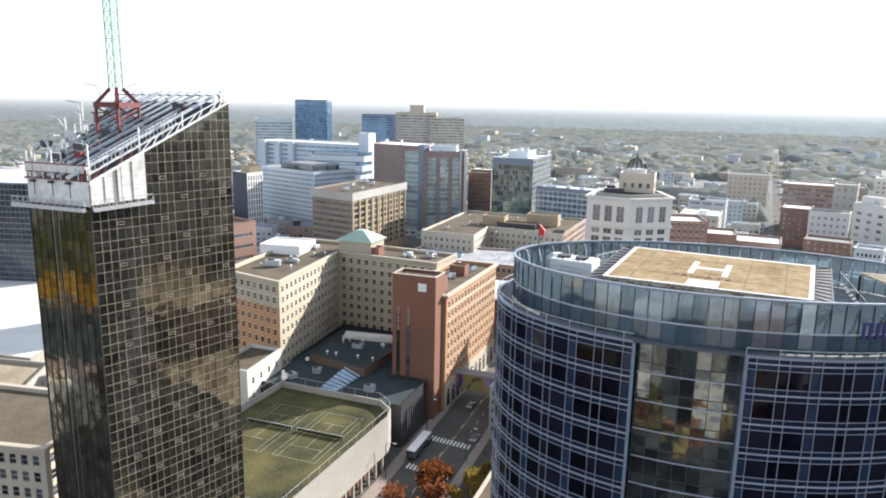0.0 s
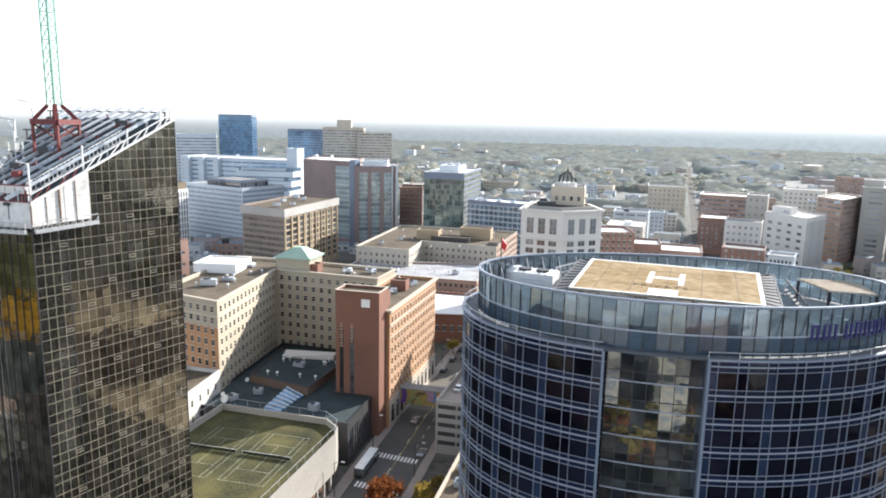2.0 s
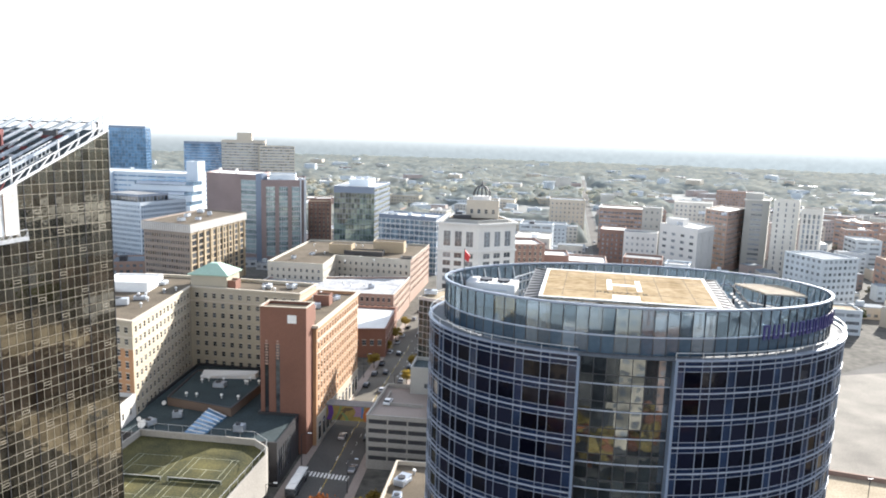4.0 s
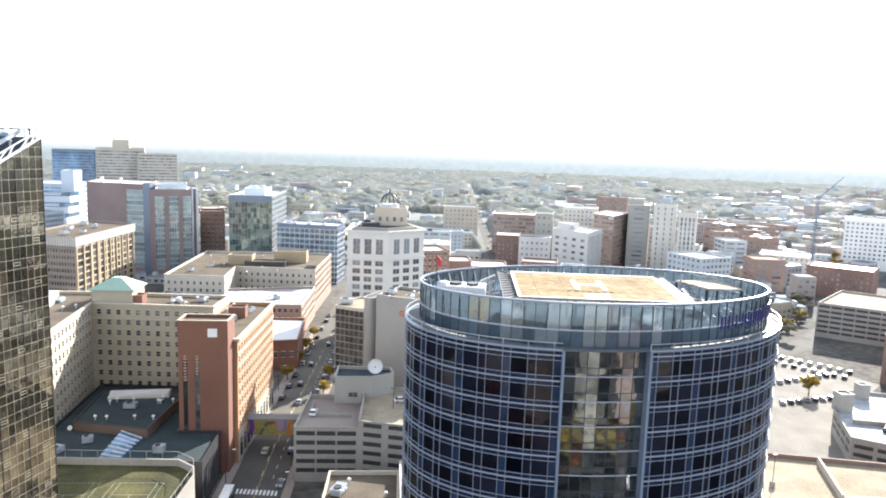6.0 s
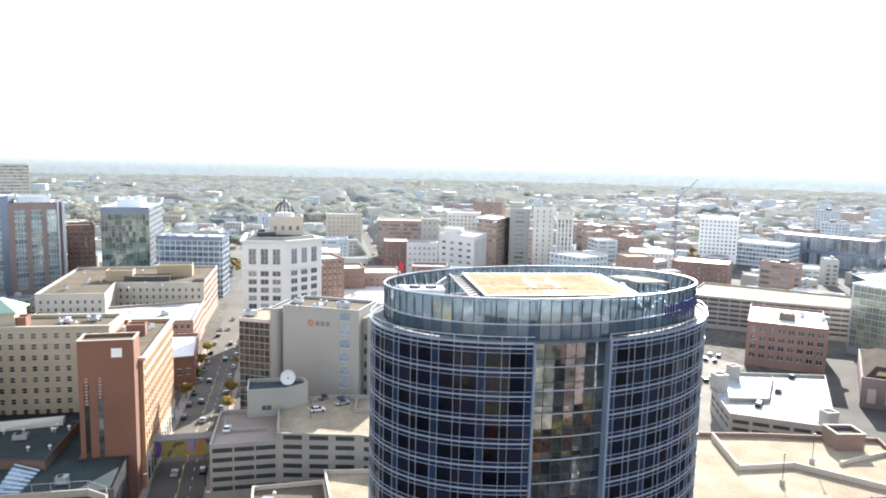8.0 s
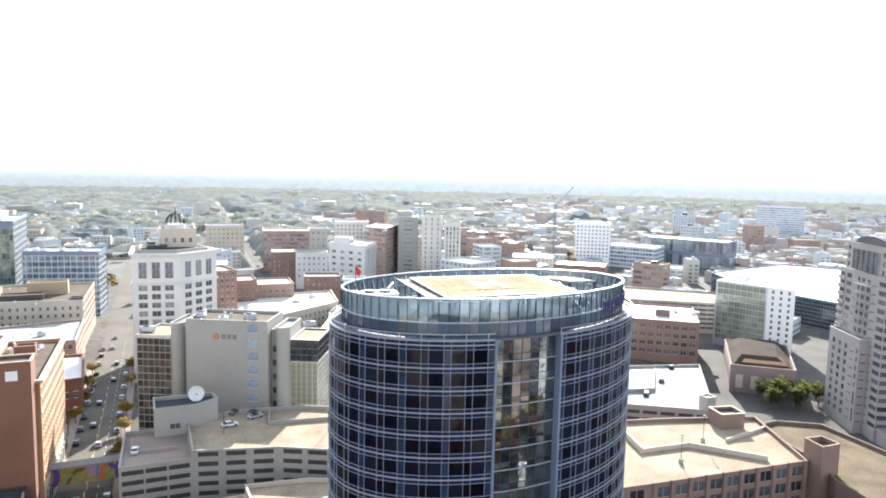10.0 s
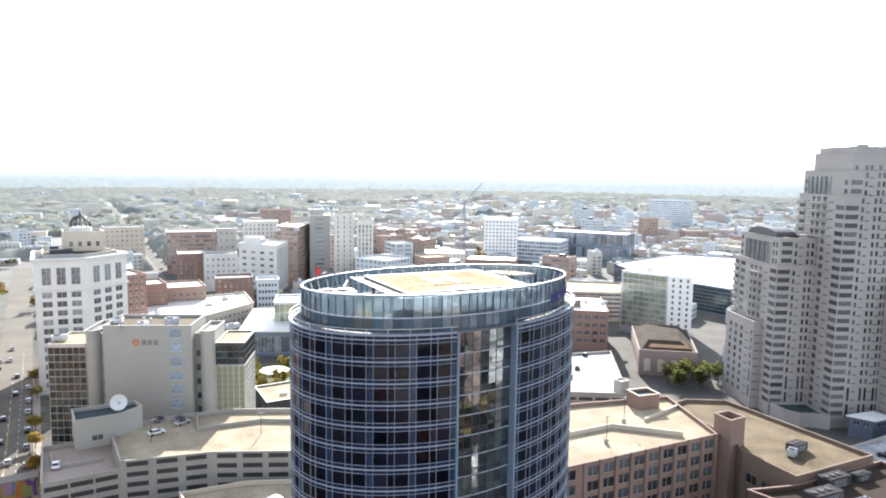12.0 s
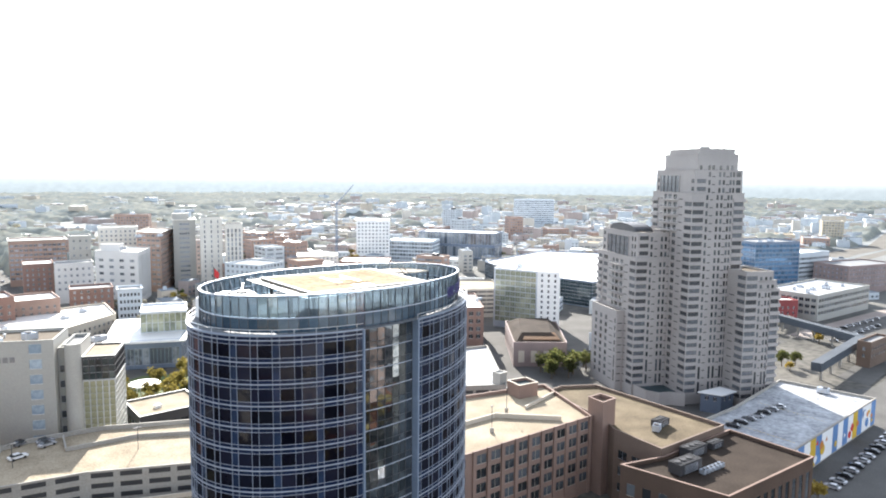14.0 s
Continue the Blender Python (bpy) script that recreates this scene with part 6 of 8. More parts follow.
building("roof_turret", "brick lift house with a pale coping", [(109.5, 132), (116.5, 130.5), (118, 136.5), (111, 138.2)], 24.6, BRICK_Q, None, ROOF_D, category="turret", z0=21.2, parapet=0.8, coping=STONE_B)
for x, y in ((67, 134), (83, 119), (98, 127)):
    p = thing("deck_lamp", x, y, 21.2, "slim lamp post on the roof deck", "street lamp", "deck lamps")
    q = Bag()
    q.box(x, y, 21.2, 0.8, 0.8, 1.2)
    q.make("footing", CONCRETE, p)
    q = Bag()
    q.tube(x, y, 22.4, 0.08, 6.0, 8)
    q.make("pole", METAL_D, p)
    q = Bag()
    q.box(x, y, 28.3, 0.9, 0.3, 0.16)
    q.make("lamp_head", METAL_D, p)
building("museum_block", "brown-roofed brick block curving behind the mill", [(112, 100), (109, 84), (138, 81), (143, 127), (133, 134), (125, 133.6), (117.5, 108)], 19.2, BRICK_N, win(4, 3.2, 4.6, 1.2, 2.4, "wide", first=2), ROOF_M, limit=30, plain=(2, 3, 4, 5, 6), parapet=0.8)
building("bank_hall", "brown brick block with arched windows and gravel roof", [(96.7, 88.2), (99.6, 62.1), (137.7, 57.3), (140.8, 80.6), (109, 83.6)], 17.2, BRICK_D, win(4.2, 2.2, 5.2, 1.2, 3.2, "arch", (GLASS, STONE_B, STONE_B), first=9.5), ROOF_N, limit=30, plain=(2, 3), coping=BRICK_Q, specs={1: win(3.3, 1.9, 18, 0.5, 11.2, "fixed", (GLASS, METAL_D, STONE_B), first=3.0)})
deck = building("parking_garage", "white-decked parking garage with a mural along its wall", [(158.2, 69.8), (233.4, 68.1), (231.2, 100.9), (185.5, 98.6), (163.2, 99.9)], 9.2, CONCRETE, None, ROOF_L, category="parking garage", parapet=0.8)
ORANGE = mat("orange mural paint", (0.55, 0.20, 0.04), 0.6)
mural = thing("mural", 200, 69, 1, "blue, yellow and orange mural along a garage wall", "mural")
random.seed(8)
def on_wall(f, z):
    return (158.3 + 75.0 * f, 69.72 - 1.7 * f - 0.05, z)


for i in range(16):
    q = Bag()
    f0, f1 = i / 16, (i + 1) / 16
    q.face([on_wall(f0, 0.6), on_wall(f1, 0.6), on_wall(f1, 9.6), on_wall(f0, 9.6)])
    q.make("ground_colour", (WHITE, BLUE, WHITE, YELLOW, BLUE, WHITE, WHITE, BLUE)[i % 8], mural)
for i in range(26):
    q = Bag()
    f, z, r = random.uniform(0.03, 0.97), random.uniform(2.5, 7.5), random.uniform(1.0, 2.4)
    n_, a0 = random.choice((3, 4, 14, 14)), random.random() * 3
    q.face([(lambda p: (p[0], p[1] - 0.04 - 0.004 * i, p[2]))(on_wall(f + r / 75 * math.cos(a0 + 6.283 * e / n_), z + r * math.sin(a0 + 6.283 * e / n_) * 0.9)) for e in range(n_)])
    q.make("painted_shape", (YELLOW, RED, BLUE, WHITE, ORANGE)[i % 5], mural)
for i in range(7):
    q = Bag()
    q.box(170 + i * 9, 84, 9.204, 0.14, 24, 0.01, -8)
    q.make("bay_line", PAINT_Y if i % 3 == 0 else METAL, deck)
lot = building("parking_deck", "bright white parking deck with scattered cars", [(124, 190), (149.5, 172), (190, 220), (150, 232), (134, 214)], 7.4, CONCRETE, DECK, ROOF_L, category="parking garage", limit=20)
for a, b_ in (((167, 222), (146.4, 199.1)), ((146.4, 199.1), (133, 202.5))):
    a, b_ = Vector(a), Vector(b_)
    s = Vector((-(b_ - a).y, (b_ - a).x)).normalized() * 0.2
    q = Bag()
    q.hexa([(*(a - s), 7.4), (*(b_ - s), 7.4), (*(b_ + s), 7.4), (*(a + s), 7.4)], [(*(a - s), 8.9), (*(b_ - s), 8.9), (*(b_ + s), 8.9), (*(a + s), 8.9)])
    q.make("ramp_wall", CONCRETE, lot, "low concrete wall beside the ramp")
for x, y, w, h in ((150.5, 176.5, 4.0, 4.5), (137, 214, 4.5, 6.0), (152, 226, 3.6, 5.0)):
    building("roof_house", "small grey stair house on the parking deck", [(x - w / 2, y - w / 2), (x + w / 2, y - w / 2), (x + w / 2, y + w / 2), (x - w / 2, y + w / 2)], 7.4 + h, STONE_G, None, ROOF_G, category="stair house", z0=7.4, parapet=0.3)
building("old_office", "red brick warehouse with white roof and even windows", front((187.1, 263.8), (212, 243), 44), 19.5, BRICK_R, win(3.6, 2.2, 4.0, 1.0, 2.2, "pair", (GLASS, WHITE, STONE_B), first=3), ROOF_W, limit=60)
q = thing("air_handler", 210, 266, 19.5, "brown metal plant box on the warehouse roof", "plant unit")
b = Bag()
b.box(210, 266, 19.5, 7.0, 4.6, 3.4, -40)
b.make("cabinet", mat("brown painted sheet metal", (0.16, 0.12, 0.10), 0.6, var=0.2), q)
b = Bag()
for e in (-2.2, 0, 2.2):
    b.tube(210 + e * 0.77, 266 - e * 0.64, 22.9, 0.8, 0.5, 12)
b.make("fan_ring", STEEL_W, q)
building("parking_garage", "long pale concrete garage behind the warehouse", [(205, 338), (236, 313), (276, 286), (300, 318), (240, 372)], 17, CONCRETE, DECK, ROOF_B, category="parking garage")
wb = thing("apartment_block", 270, 258, 0, "white apartment slab with a grey-green glazed recess", "apartment building")
WB = [(252.0, 272.5), (259.5, 246.0), (265.9, 234.9), (283, 250), (276, 280)]
mass(wb, WB, 0, 34.0, PANEL_W, win(3.2, 2.9, 3.05, 0.5, 2.2, "wide", (GLASS_T, METAL, METAL), first=3.5, margin=0.4), ROOF_W, 0.8, limit=60, plain=(3, 4), alt={0: METAL}, specs={0: win(3.2, 3.0, 3.05, 0.15, 2.75, "wide", (GLASS_V, METAL, METAL), first=3.5, margin=0.9), 1: win(3.6, 1.1, 3.05, 0.8, 1.7, "pair", (GLASS, METAL, PANEL_W), first=3.5)})
building("theatre", "grey brick theatre under a dark folded roof", [(193.7, 206.5), (212, 189.6), (246, 222), (226.8, 241)], 11, BRICK_M, win(6.4, 2.8, 11, 1, 5.6, "arch", (STONE_B, STONE_B, STONE_B), first=1), ROOF_T, limit=20, parapet=0.6)
q = Bag()
q.hexa([(195, 206.5, 11.2), (211.8, 191, 11.2), (244.5, 222, 11.2), (226.8, 239.5, 11.2)], [(203, 209.5, 14.5), (213, 200, 14.5), (238, 222, 14.5), (227, 232.5, 14.5)])
tagged(q.make("theatre_roof", ROOF_N), "dark brown folded theatre roof", "roof")
q = Bag()
q.hexa([(199, 205.5, 11.3), (212, 193.5, 11.3), (216, 197.5, 11.3), (203, 209.4, 11.3)], [(199.2, 205.5, 12.4), (212, 193.7, 12.4), (215, 199.0, 14.4), (205, 208.4, 14.4)])
tagged(q.make("sloping_roof", mat("rust-brown roofing", (0.20, 0.11, 0.055), 0.85)), "rust-brown sloping front roof of the theatre", "roof")
arena = thing("arena", 430, 330, 0, "broad arena with dark glass wall and white roof", "arena")
mass(arena, [(343.5, 266), (470, 250), (520, 330), (470, 410), (370, 390), (340, 330)], 0, 17, METAL_B, CURTAIN, ROOF_W, 0.8)
q = Bag()
q.hexa([(352, 272, 17), (465, 258, 17), (510, 330, 17), (372, 384, 17)], [(385, 300, 22), (450, 290, 22), (475, 330, 22), (400, 355, 22)])
q.make("crown_roof", ROOF_W, arena, "white low-pitched roof")

# apartment towers: stepped slabs on one turned plan
AX, AY = Vector((43.0, -24.4)).normalized(), Vector((24.4, 43.0)).normalized()
APO = Vector((192.4, 147.5))


def ap(u, v):
    p = APO + AX * u + AY * v
    return (p.x, p.y)


def slab(u0, u1, v0, v1):
    return [ap(u0, v0), ap(u1, v0), ap(u1, v1), ap(u0, v1)]


plaza = thing("apartment_tower", 225, 150, 0, "stepped beige apartment towers with banded corner windows and balconies", "apartment tower")
APROOF = ROOF_T
APT_FH = 3.05
GLASS_AB = glass("grey band window glass", (0.075, 0.08, 0.09), 0.1, rand=0.7, col2=(0.15, 0.16, 0.175))
GLASS_ABJ = glass("grey band window glass in one sheet", (0.075, 0.08, 0.09), 0.1, island=0.7, col2=(0.15, 0.16, 0.175))
APT_KIND = {
    "band": dict(sill=1.35, h=1.62, style="wide", mats=(GLASS_AB, METAL_D, STONE_A)),
    "win": dict(sill=0.75, h=1.85, style="fixed", mats=(GLASS, METAL_D, STONE_A)),
    "pair": dict(sill=0.75, h=1.9, style="pair", mats=(GLASS, STONE_A, STONE_A)),
    "dash": dict(sill=0.62, h=0.42, style="bare", mats=(METAL_D, METAL_D, METAL_D)),
    "tall": dict(sill=0.5, h=4.9, style="wide", mats=(GLASS, METAL_D, STONE_A)),
}
APT_HOLES = {k: [] for k in APT_KIND}


def apt_wall(bag, p0, p1, z0, z1, first, floors, cols):
    """One face with columns of openings: cols are (from, to, kind) along it, floors the storeys counted from z = first."""
    p0, p1 = Vector(p0), Vector(p1)
    run = (p1 - p0).length
    d = (p1 - p0) / run
    nrm = Vector((-d.y, d.x))
    at = lambda x, z, y=0.0: (p0.x + d.x * x + nrm.x * y, p0.y + d.y * x + nrm.y * y, z)
    turn = math.atan2(d.y, d.x)
    x = 0.0
    for l, r, kind in sorted(cols):
        if l < x or r > run - 0.05:
            continue
        bag.face([at(x, z0), at(l, z0), at(l, z1), at(x, z1)])
        low = z0
        for k in floors:
            name = kind
            if kind == "win" and first < 5 and k < 5:
                if k in (1, 3):
                    continue
                name = "tall" if k in (0, 2) else kind
            spec = APT_KIND[name]
            a = first + APT_FH * k + spec["sill"]
            b = a + spec["h"]
            if b > z1 - 0.5 or a < low:
                continue
            bag.face([at(l, low), at(r, low), at(r, a), at(l, a)])
            y = 0.22
            bag.face([at(l, a), at(l, a, y), at(l, b, y), at(l, b)])
            bag.face([at(r, a, y), at(r, a), at(r, b), at(r, b, y)])
            bag.face([at(l, a), at(r, a), at(r, a, y), at(l, a, y)])
            bag.face([at(l, b, y), at(r, b, y), at(r, b), at(l, b)])
            APT_HOLES[name].append((at((l + r) / 2, a), r - l, b - a, turn, spec))
            low = b
        bag.face([at(l, low), at(r, low), at(r, z1), at(l, z1)])
        x = r
    bag.face([at(x, z0), at(run, z0), at(run, z1), at(x, z1)])


def apt_block(u0, u1, v0, v1, z0, z1, front_cols, left_cols, first, n):
    """One slab of the towers with its patterned front and side, plain backs, parapet and roof."""
    poly = slab(u0, u1, v0, v1)
    FOOT.append((*centre(poly), max(math.dist(p, centre(poly)) for p in poly)))
    b = Bag()
    top = z1 + 0.7
    apt_wall(b, poly[0], poly[1], z0, top, first, range(n), front_cols)
    apt_wall(b, poly[3], poly[0], z0, top, first, range(n), [((v1 - v0) - r, (v1 - v0) - l, k) for l, r, k in left_cols])
    b.face([(*poly[1], z0), (*poly[2], z0), (*poly[2], top), (*poly[1], top)])
    b.face([(*poly[2], z0), (*poly[3], z0), (*poly[3], top), (*poly[2], top)])
    ins = inset(poly, 0.35)
    for i in range(4):
        j = (i + 1) % 4
        b.face([(*ins[j], z1), (*ins[i], z1), (*ins[i], top), (*ins[j], top)])
        b.face([(*poly[i], top), (*poly[j], top), (*ins[j], top), (*ins[i], top)])
    b.make("wall", STONE_A, plaza)
    r = Bag()
    r.face([(*p, z1) for p in inset(poly, 0.30)])
    r.make("roof", APROOF, plaza)
    c = Bag()
    o1, o2 = inset(poly, -0.15), inset(poly, 0.42)
    for i in range(4):
        j = (i + 1) % 4
        c.hexa([(*o1[i], top), (*o1[j], top), (*o2[j], top), (*o2[i], top)], [(*o1[i], top + 0.16), (*o1[j], top + 0.16), (*o2[j], top + 0.16), (*o2[i], top + 0.16)])
    c.make("coping", STONE_A, plaza)


def corner_bay(u0, u1, v0, v1, first, n, top):
    """Parapet bands that step out round a glazed corner, one a storey."""
    for k in range(n + 1):
        z = first + APT_FH * k
        if z + 1.3 > top:
            break
        q = Bag()
        q.prism(slab(u0, u1, v0, v1), z, z + 1.3)
        q.make("balcony", STONE_A, plaza)


FRONT_COLS = [(0.3, 5.0, "band")]
for f in (5.9, 10.4, 12.2, 15.2):
    FRONT_COLS.append((f, f + 1.0, "win"))
for f in (7.5, 13.6):
    FRONT_COLS.append((f, f + 1.5, "dash"))
MAIN_FRONT = FRONT_COLS + [(16.6, 17.5, "win"), (18.2, 22.4, "band")]
LOW_FRONT = FRONT_COLS + [(f, f + 1.0, "win") for f in (17.0, 18.6, 20.2)]
THIRD_FRONT = [(0.3, 5.0, "band"), (5.7, 6.6, "win"), (7.1, 8.1, "dash"), (8.5, 9.4, "win"), (9.9, 10.8, "win"), (11.2, 14.8, "band")]
LEFT_COLS = [(0.3, 5.0, "band"), (6.4, 9.2, "dash"), (10.6, 13.0, "pair"), (14.4, 16.8, "pair"), (17.8, 19.6, "win"), (20.6, 22.6, "dash"), (24.0, 27.8, "band")]
apt_block(4.1, 26.0, 0, 33, 0, 56.0, LOW_FRONT, LEFT_COLS + [(29.0, 32.4, "band")], 3.4, 17)
apt_block(4.9, 25.6, 0.9, 30.5, 56.0, 66.0, [(1.0, 5.0, "band")] + [c for c in LOW_FRONT if c[0] > 1], [(1.2, 2.4, "win"), (3.4, 4.6, "win"), (27.2, 29.0, "band")], 56.3, 3)
apt_block(18.9, 41.6, -14, 14.3, 0, 82.2, MAIN_FRONT, LEFT_COLS, 3.4, 26)
apt_block(20.2, 41.2, -13, 14.0, 82.2, 91.0, [(1.0, 5.0, "band"), *[c for c in MAIN_FRONT if 5 < c[0] < 17], (18.2, 20.2, "win")], [(0.3, 2.2, "band"), (24.8, 26.2, "band")], 82.4, 3)
apt_block(21.4, 39.2, -12.6, 10.2, 91.0, 97.2, [(f, f + 1.1, "win") for f in (1.0, 4.6, 6.4, 9.6, 12.6, 14.6)] + [(2.8, 4.0, "dash"), (7.9, 9.0, "dash"), (11.0, 12.2, "dash")], [], 91.0, 1)
apt_block(22.4, 38.0, -12.0, 8.8, 97.2, 99.2, [], [], 97.2, 0)
apt_block(36.1, 51.2, -25, -6, 0, 46.4, THIRD_FRONT, [(0.3, 5.0, "band"), (6.6, 9.6, "dash")], 3.4, 14)
apt_block(36.1, 49.6, -25, -7, 46.4, 49.6, [(f, f + 1.1, "win") for f in (6.0, 9.2, 11.2)] + [(0.3, 5.0, "band")], [(0.3, 5.0, "band"), (6.6, 9.6, "dash")], 46.1, 1)
apt_block(36.1, 48.0, -25, -8, 49.6, 53.0, [(f, f + 1.1, "win") for f in (6.0, 8.2, 10.2)] + [(0.3, 5.0, "band")], [(0.3, 5.0, "band"), (6.6, 9.6, "dash")], 49.15, 1)
apt_block(0.8, 4.1, 8, 30.5, 0, 33.2, [(0.6, 2.6, "dash")], [(1.0, 2.0, "win"), (3.4, 6.4, "dash"), (8.4, 10.4, "pair"), (13.0, 15.0, "pair"), (17.6, 19.6, "pair")], 3.4, 9)
for u0, v0, n_, top in ((4.1, 0, 17, 55.5), (18.9, -14, 26, 81.8), (36.1, -25, 16, 52.6)):
    corner_bay(u0 - 0.4, u0 + 5.2, v0 - 0.4, v0 + 5.2, 3.4, n_, top)
corner_bay(36.8, 42.0, -14.4, -8.8, 3.4, 26, 81.8)
corner_bay(46.9, 51.6, -25.4, -20, 3.4, 14, 46.0)
corner_bay(18.5, 24.1, 9.9, 14.7, 64.0, 6, 81.8)
corner_bay(3.7, 9.3, 28.6, 33.4, 34.0, 8, 55.5)
for name, holes in APT_HOLES.items():
    holes.sort(key=lambda q: q[0][0] * 0.9 + q[0][1] * 0.5 - q[0][2])
    if name == "band":
        holes[90:] = [(l, w, h, t, dict(s, mats=(GLASS_ABJ, METAL_D, STONE_A))) for l, w, h, t, s in holes[90:]]
    put_windows(plaza, holes, {"band": 90, "win": 110, "pair": 40, "dash": 40, "tall": 20}[name])
# bowed balconies with thin rails on the side faces
for u, v, zs in ((4.1, 15.5, [3.4 + APT_FH * k for k in range(10, 17)]), (18.9, 1.6, [3.4 + APT_FH * k for k in range(21, 26)])):
    for z in zs:
        q = Bag()
        arc = [(-6.0, 0.0)] + [(-6.0 + 12.0 * e / 8, 0.7 + 0.9 * math.sin(math.pi * e / 8)) for e in range(9)] + [(6.0, 0.0)]
        q.prism([ap(u - o, v + s) for s, o in arc][::-1], z + 0.25, z + 0.45)
        bal = q.make("balcony", STONE_A, plaza)
        q = Bag()
        for (s0, o0), (s1, o1) in zip(arc, arc[1:]):
            q.bar((*ap(u - o0 + 0.05, v + s0), z + 1.45), (*ap(u - o1 + 0.05, v + s1), z + 1.45), 0.09)
            q.bar((*ap(u - o0 + 0.05, v + s0), z + 0.45), (*ap(u - o0 + 0.05, v + s0), z + 1.45), 0.07)
        q.make("rail", STEEL_W, bal)
# tall glazed lounges under the cornices
for u, v0, v1, z0, z1 in ((20.2, -3.0, 11.0, 82.9, 89.6), (4.9, 7.6, 26.0, 56.8, 64.6)):
    q = Bag()
    q.prism([ap(u - 0.12, v0), ap(u + 0.1, v0), ap(u + 0.1, v1), ap(u - 0.12, v1)], z0, z1)
    q.make("glazed_lounge", GLASS_ABJ, plaza, "tall grey glazed panel under the cornice")
    for e in range(6):
        f = v0 + (v1 - v0) * e / 5
        q = Bag()
        q.prism([ap(u - 0.3, f - 0.12), ap(u, f - 0.12), ap(u, f + 0.12), ap(u - 0.3, f + 0.12)], z0, z1)
        q.make("lounge_mullion", STONE_A if e in (0, 5) else METAL_D, plaza)
    q = Bag()
    q.prism([ap(u - 0.25, v0), ap(u, v0), ap(u, v1), ap(u - 0.25, v1)], (z0 + z1) / 2 - 0.15, (z0 + z1) / 2 + 0.15)
    q.make("lounge_transom", METAL_D, plaza)
# barrel roof over the lower lounge, its arched end to the side
q = Bag()
for e in range(10):
    a0, a1 = math.pi * e / 10, math.pi * (e + 1) / 10
    v_ = lambda a: 14.5 - 11.0 * math.cos(a)
    z_ = lambda a: 67.0 + 2.9 * math.sin(a)
    q.face([(*ap(5.2, v_(a0)), z_(a0)), (*ap(13.0, v_(a0)), z_(a0)), (*ap(13.0, v_(a1)), z_(a1)), (*ap(5.2, v_(a1)), z_(a1))])
    for u in (5.2, 13.0):
        q.face([(*ap(u, v_(a0)), 66.3), (*ap(u, v_(a1)), 66.3), (*ap(u, v_(a1)), z_(a1)), (*ap(u, v_(a0)), z_(a0))])
q.make("curved_roof", METAL_D, plaza, "low barrel roof of dark metal")
for u, v, w, h in ((30, -4, 3.0, 2.2), (33.5, -6, 1.2, 1.5), (27.5, -5, 1.2, 1.2), (16, 6, 3, 1.8), (20, 8, 2, 1.4)):
    p = ap(u, v)
    q = Bag()
    q.box(p[0], p[1], 98.9 if u > 25 else 66.0, w, 2.4, h, -30)
    q.make("roof_plant", STEEL_W if u > 30 else STONE_A, plaza)
for u, v, h in ((26, -8, 2.6), (32.5, -8.5, 3.0), (35.5, -8, 2.4), (37.4, -6, 2.0)):
    p = ap(u, v)
    q = Bag()
    q.tube(p[0], p[1], 98.9, 0.09, h, 6)
    q.box(p[0], p[1], 98.9 + h * 0.7, 0.7, 0.2, 0.5)
    q.make("antenna", STEEL_W, plaza)
building("plaza_podium", "low grey plaza wing with bay windows and planted terrace", [ap(4.6, -0.6), ap(5.5, -9), ap(9, -13), ap(14, -13), ap(18.4, -16), ap(18.4, -0.6)], 4.2, STONE_A, SMALL, ROOF_D)
building("canopy_hall", "small entrance pavilion with a pale canopy roof", [(200.0, 118.0), (202.4, 111.0), (209.8, 109.6), (211.2, 115.4)], 6.4, METAL_B, SMALL, ROOF_W)
q = Bag()
q.prism([(198.6, 118.6), (201.4, 110.0), (210.6, 108.8), (211.6, 115.9)], 7.4, 7.8)
tagged(q.make("canopy", PANEL_W), "thin pale canopy slab over the entrance", "canopy")

tube = thing("skywalk", 320, 108, 6, "long grey-blue enclosed skywalk on piers", "footbridge")
for a, b_ in (((372, 157), (345, 104)), ((345, 104), (272, 101))):
    q = Bag()
    a, b_ = Vector(a), Vector(b_)
    d = (b_ - a).normalized()
    s = Vector((-d.y, d.x)) * 2.2
    q.hexa([(*(a - s), 5.5), (*(b_ - s), 5.5), (*(b_ + s), 5.5), (*(a + s), 5.5)], [(*(a - s), 9.3), (*(b_ - s), 9.3), (*(b_ + s), 9.3), (*(a + s), 9.3)])
    q.make("span", mat("grey footbridge cladding", (0.07, 0.083, 0.10), 0.7, var=0.2, spec=0.2), tube)
    for k in range(5):
        p = a + (b_ - a) * (k + 0.5) / 5
        q = Bag()
        q.box(p.x, p.y, 0, 1.0, 1.0, 5.5)
        q.make("pier", CONCRETE, tube)
building("office_block", "blue-glass office block near the highway", front((502, 224), (538, 204), 30), 37.5, METAL_B, win(3, 2.9, 3.6, 0.5, 2.6, "fixed", (GLASS_B, METAL, METAL), first=1, margin=0.1), ROOF_G)
building("office_block", "grey office wing beside the blue-glass block", front((538.5, 203.8), (579, 195), 24), 28, TOWN_A, OFFICE, ROOF_W)
building("old_office", "grey-beige brick block with rooftop plant", front((413, 147.5), (487, 139.5), 36), 15.6, STONE_G, win(3.6, 2.8, 4, 0.9, 2.2, "wide", (GLASS_J, METAL, METAL), first=3), ROOF_L)
building("old_office", "small red brick building by the lots", front((388, 171), (404, 156), 13), 12.6, mat("crimson painted brick", (0.26, 0.06, 0.06), 0.8, var=0.2), SMALL, ROOF_W)
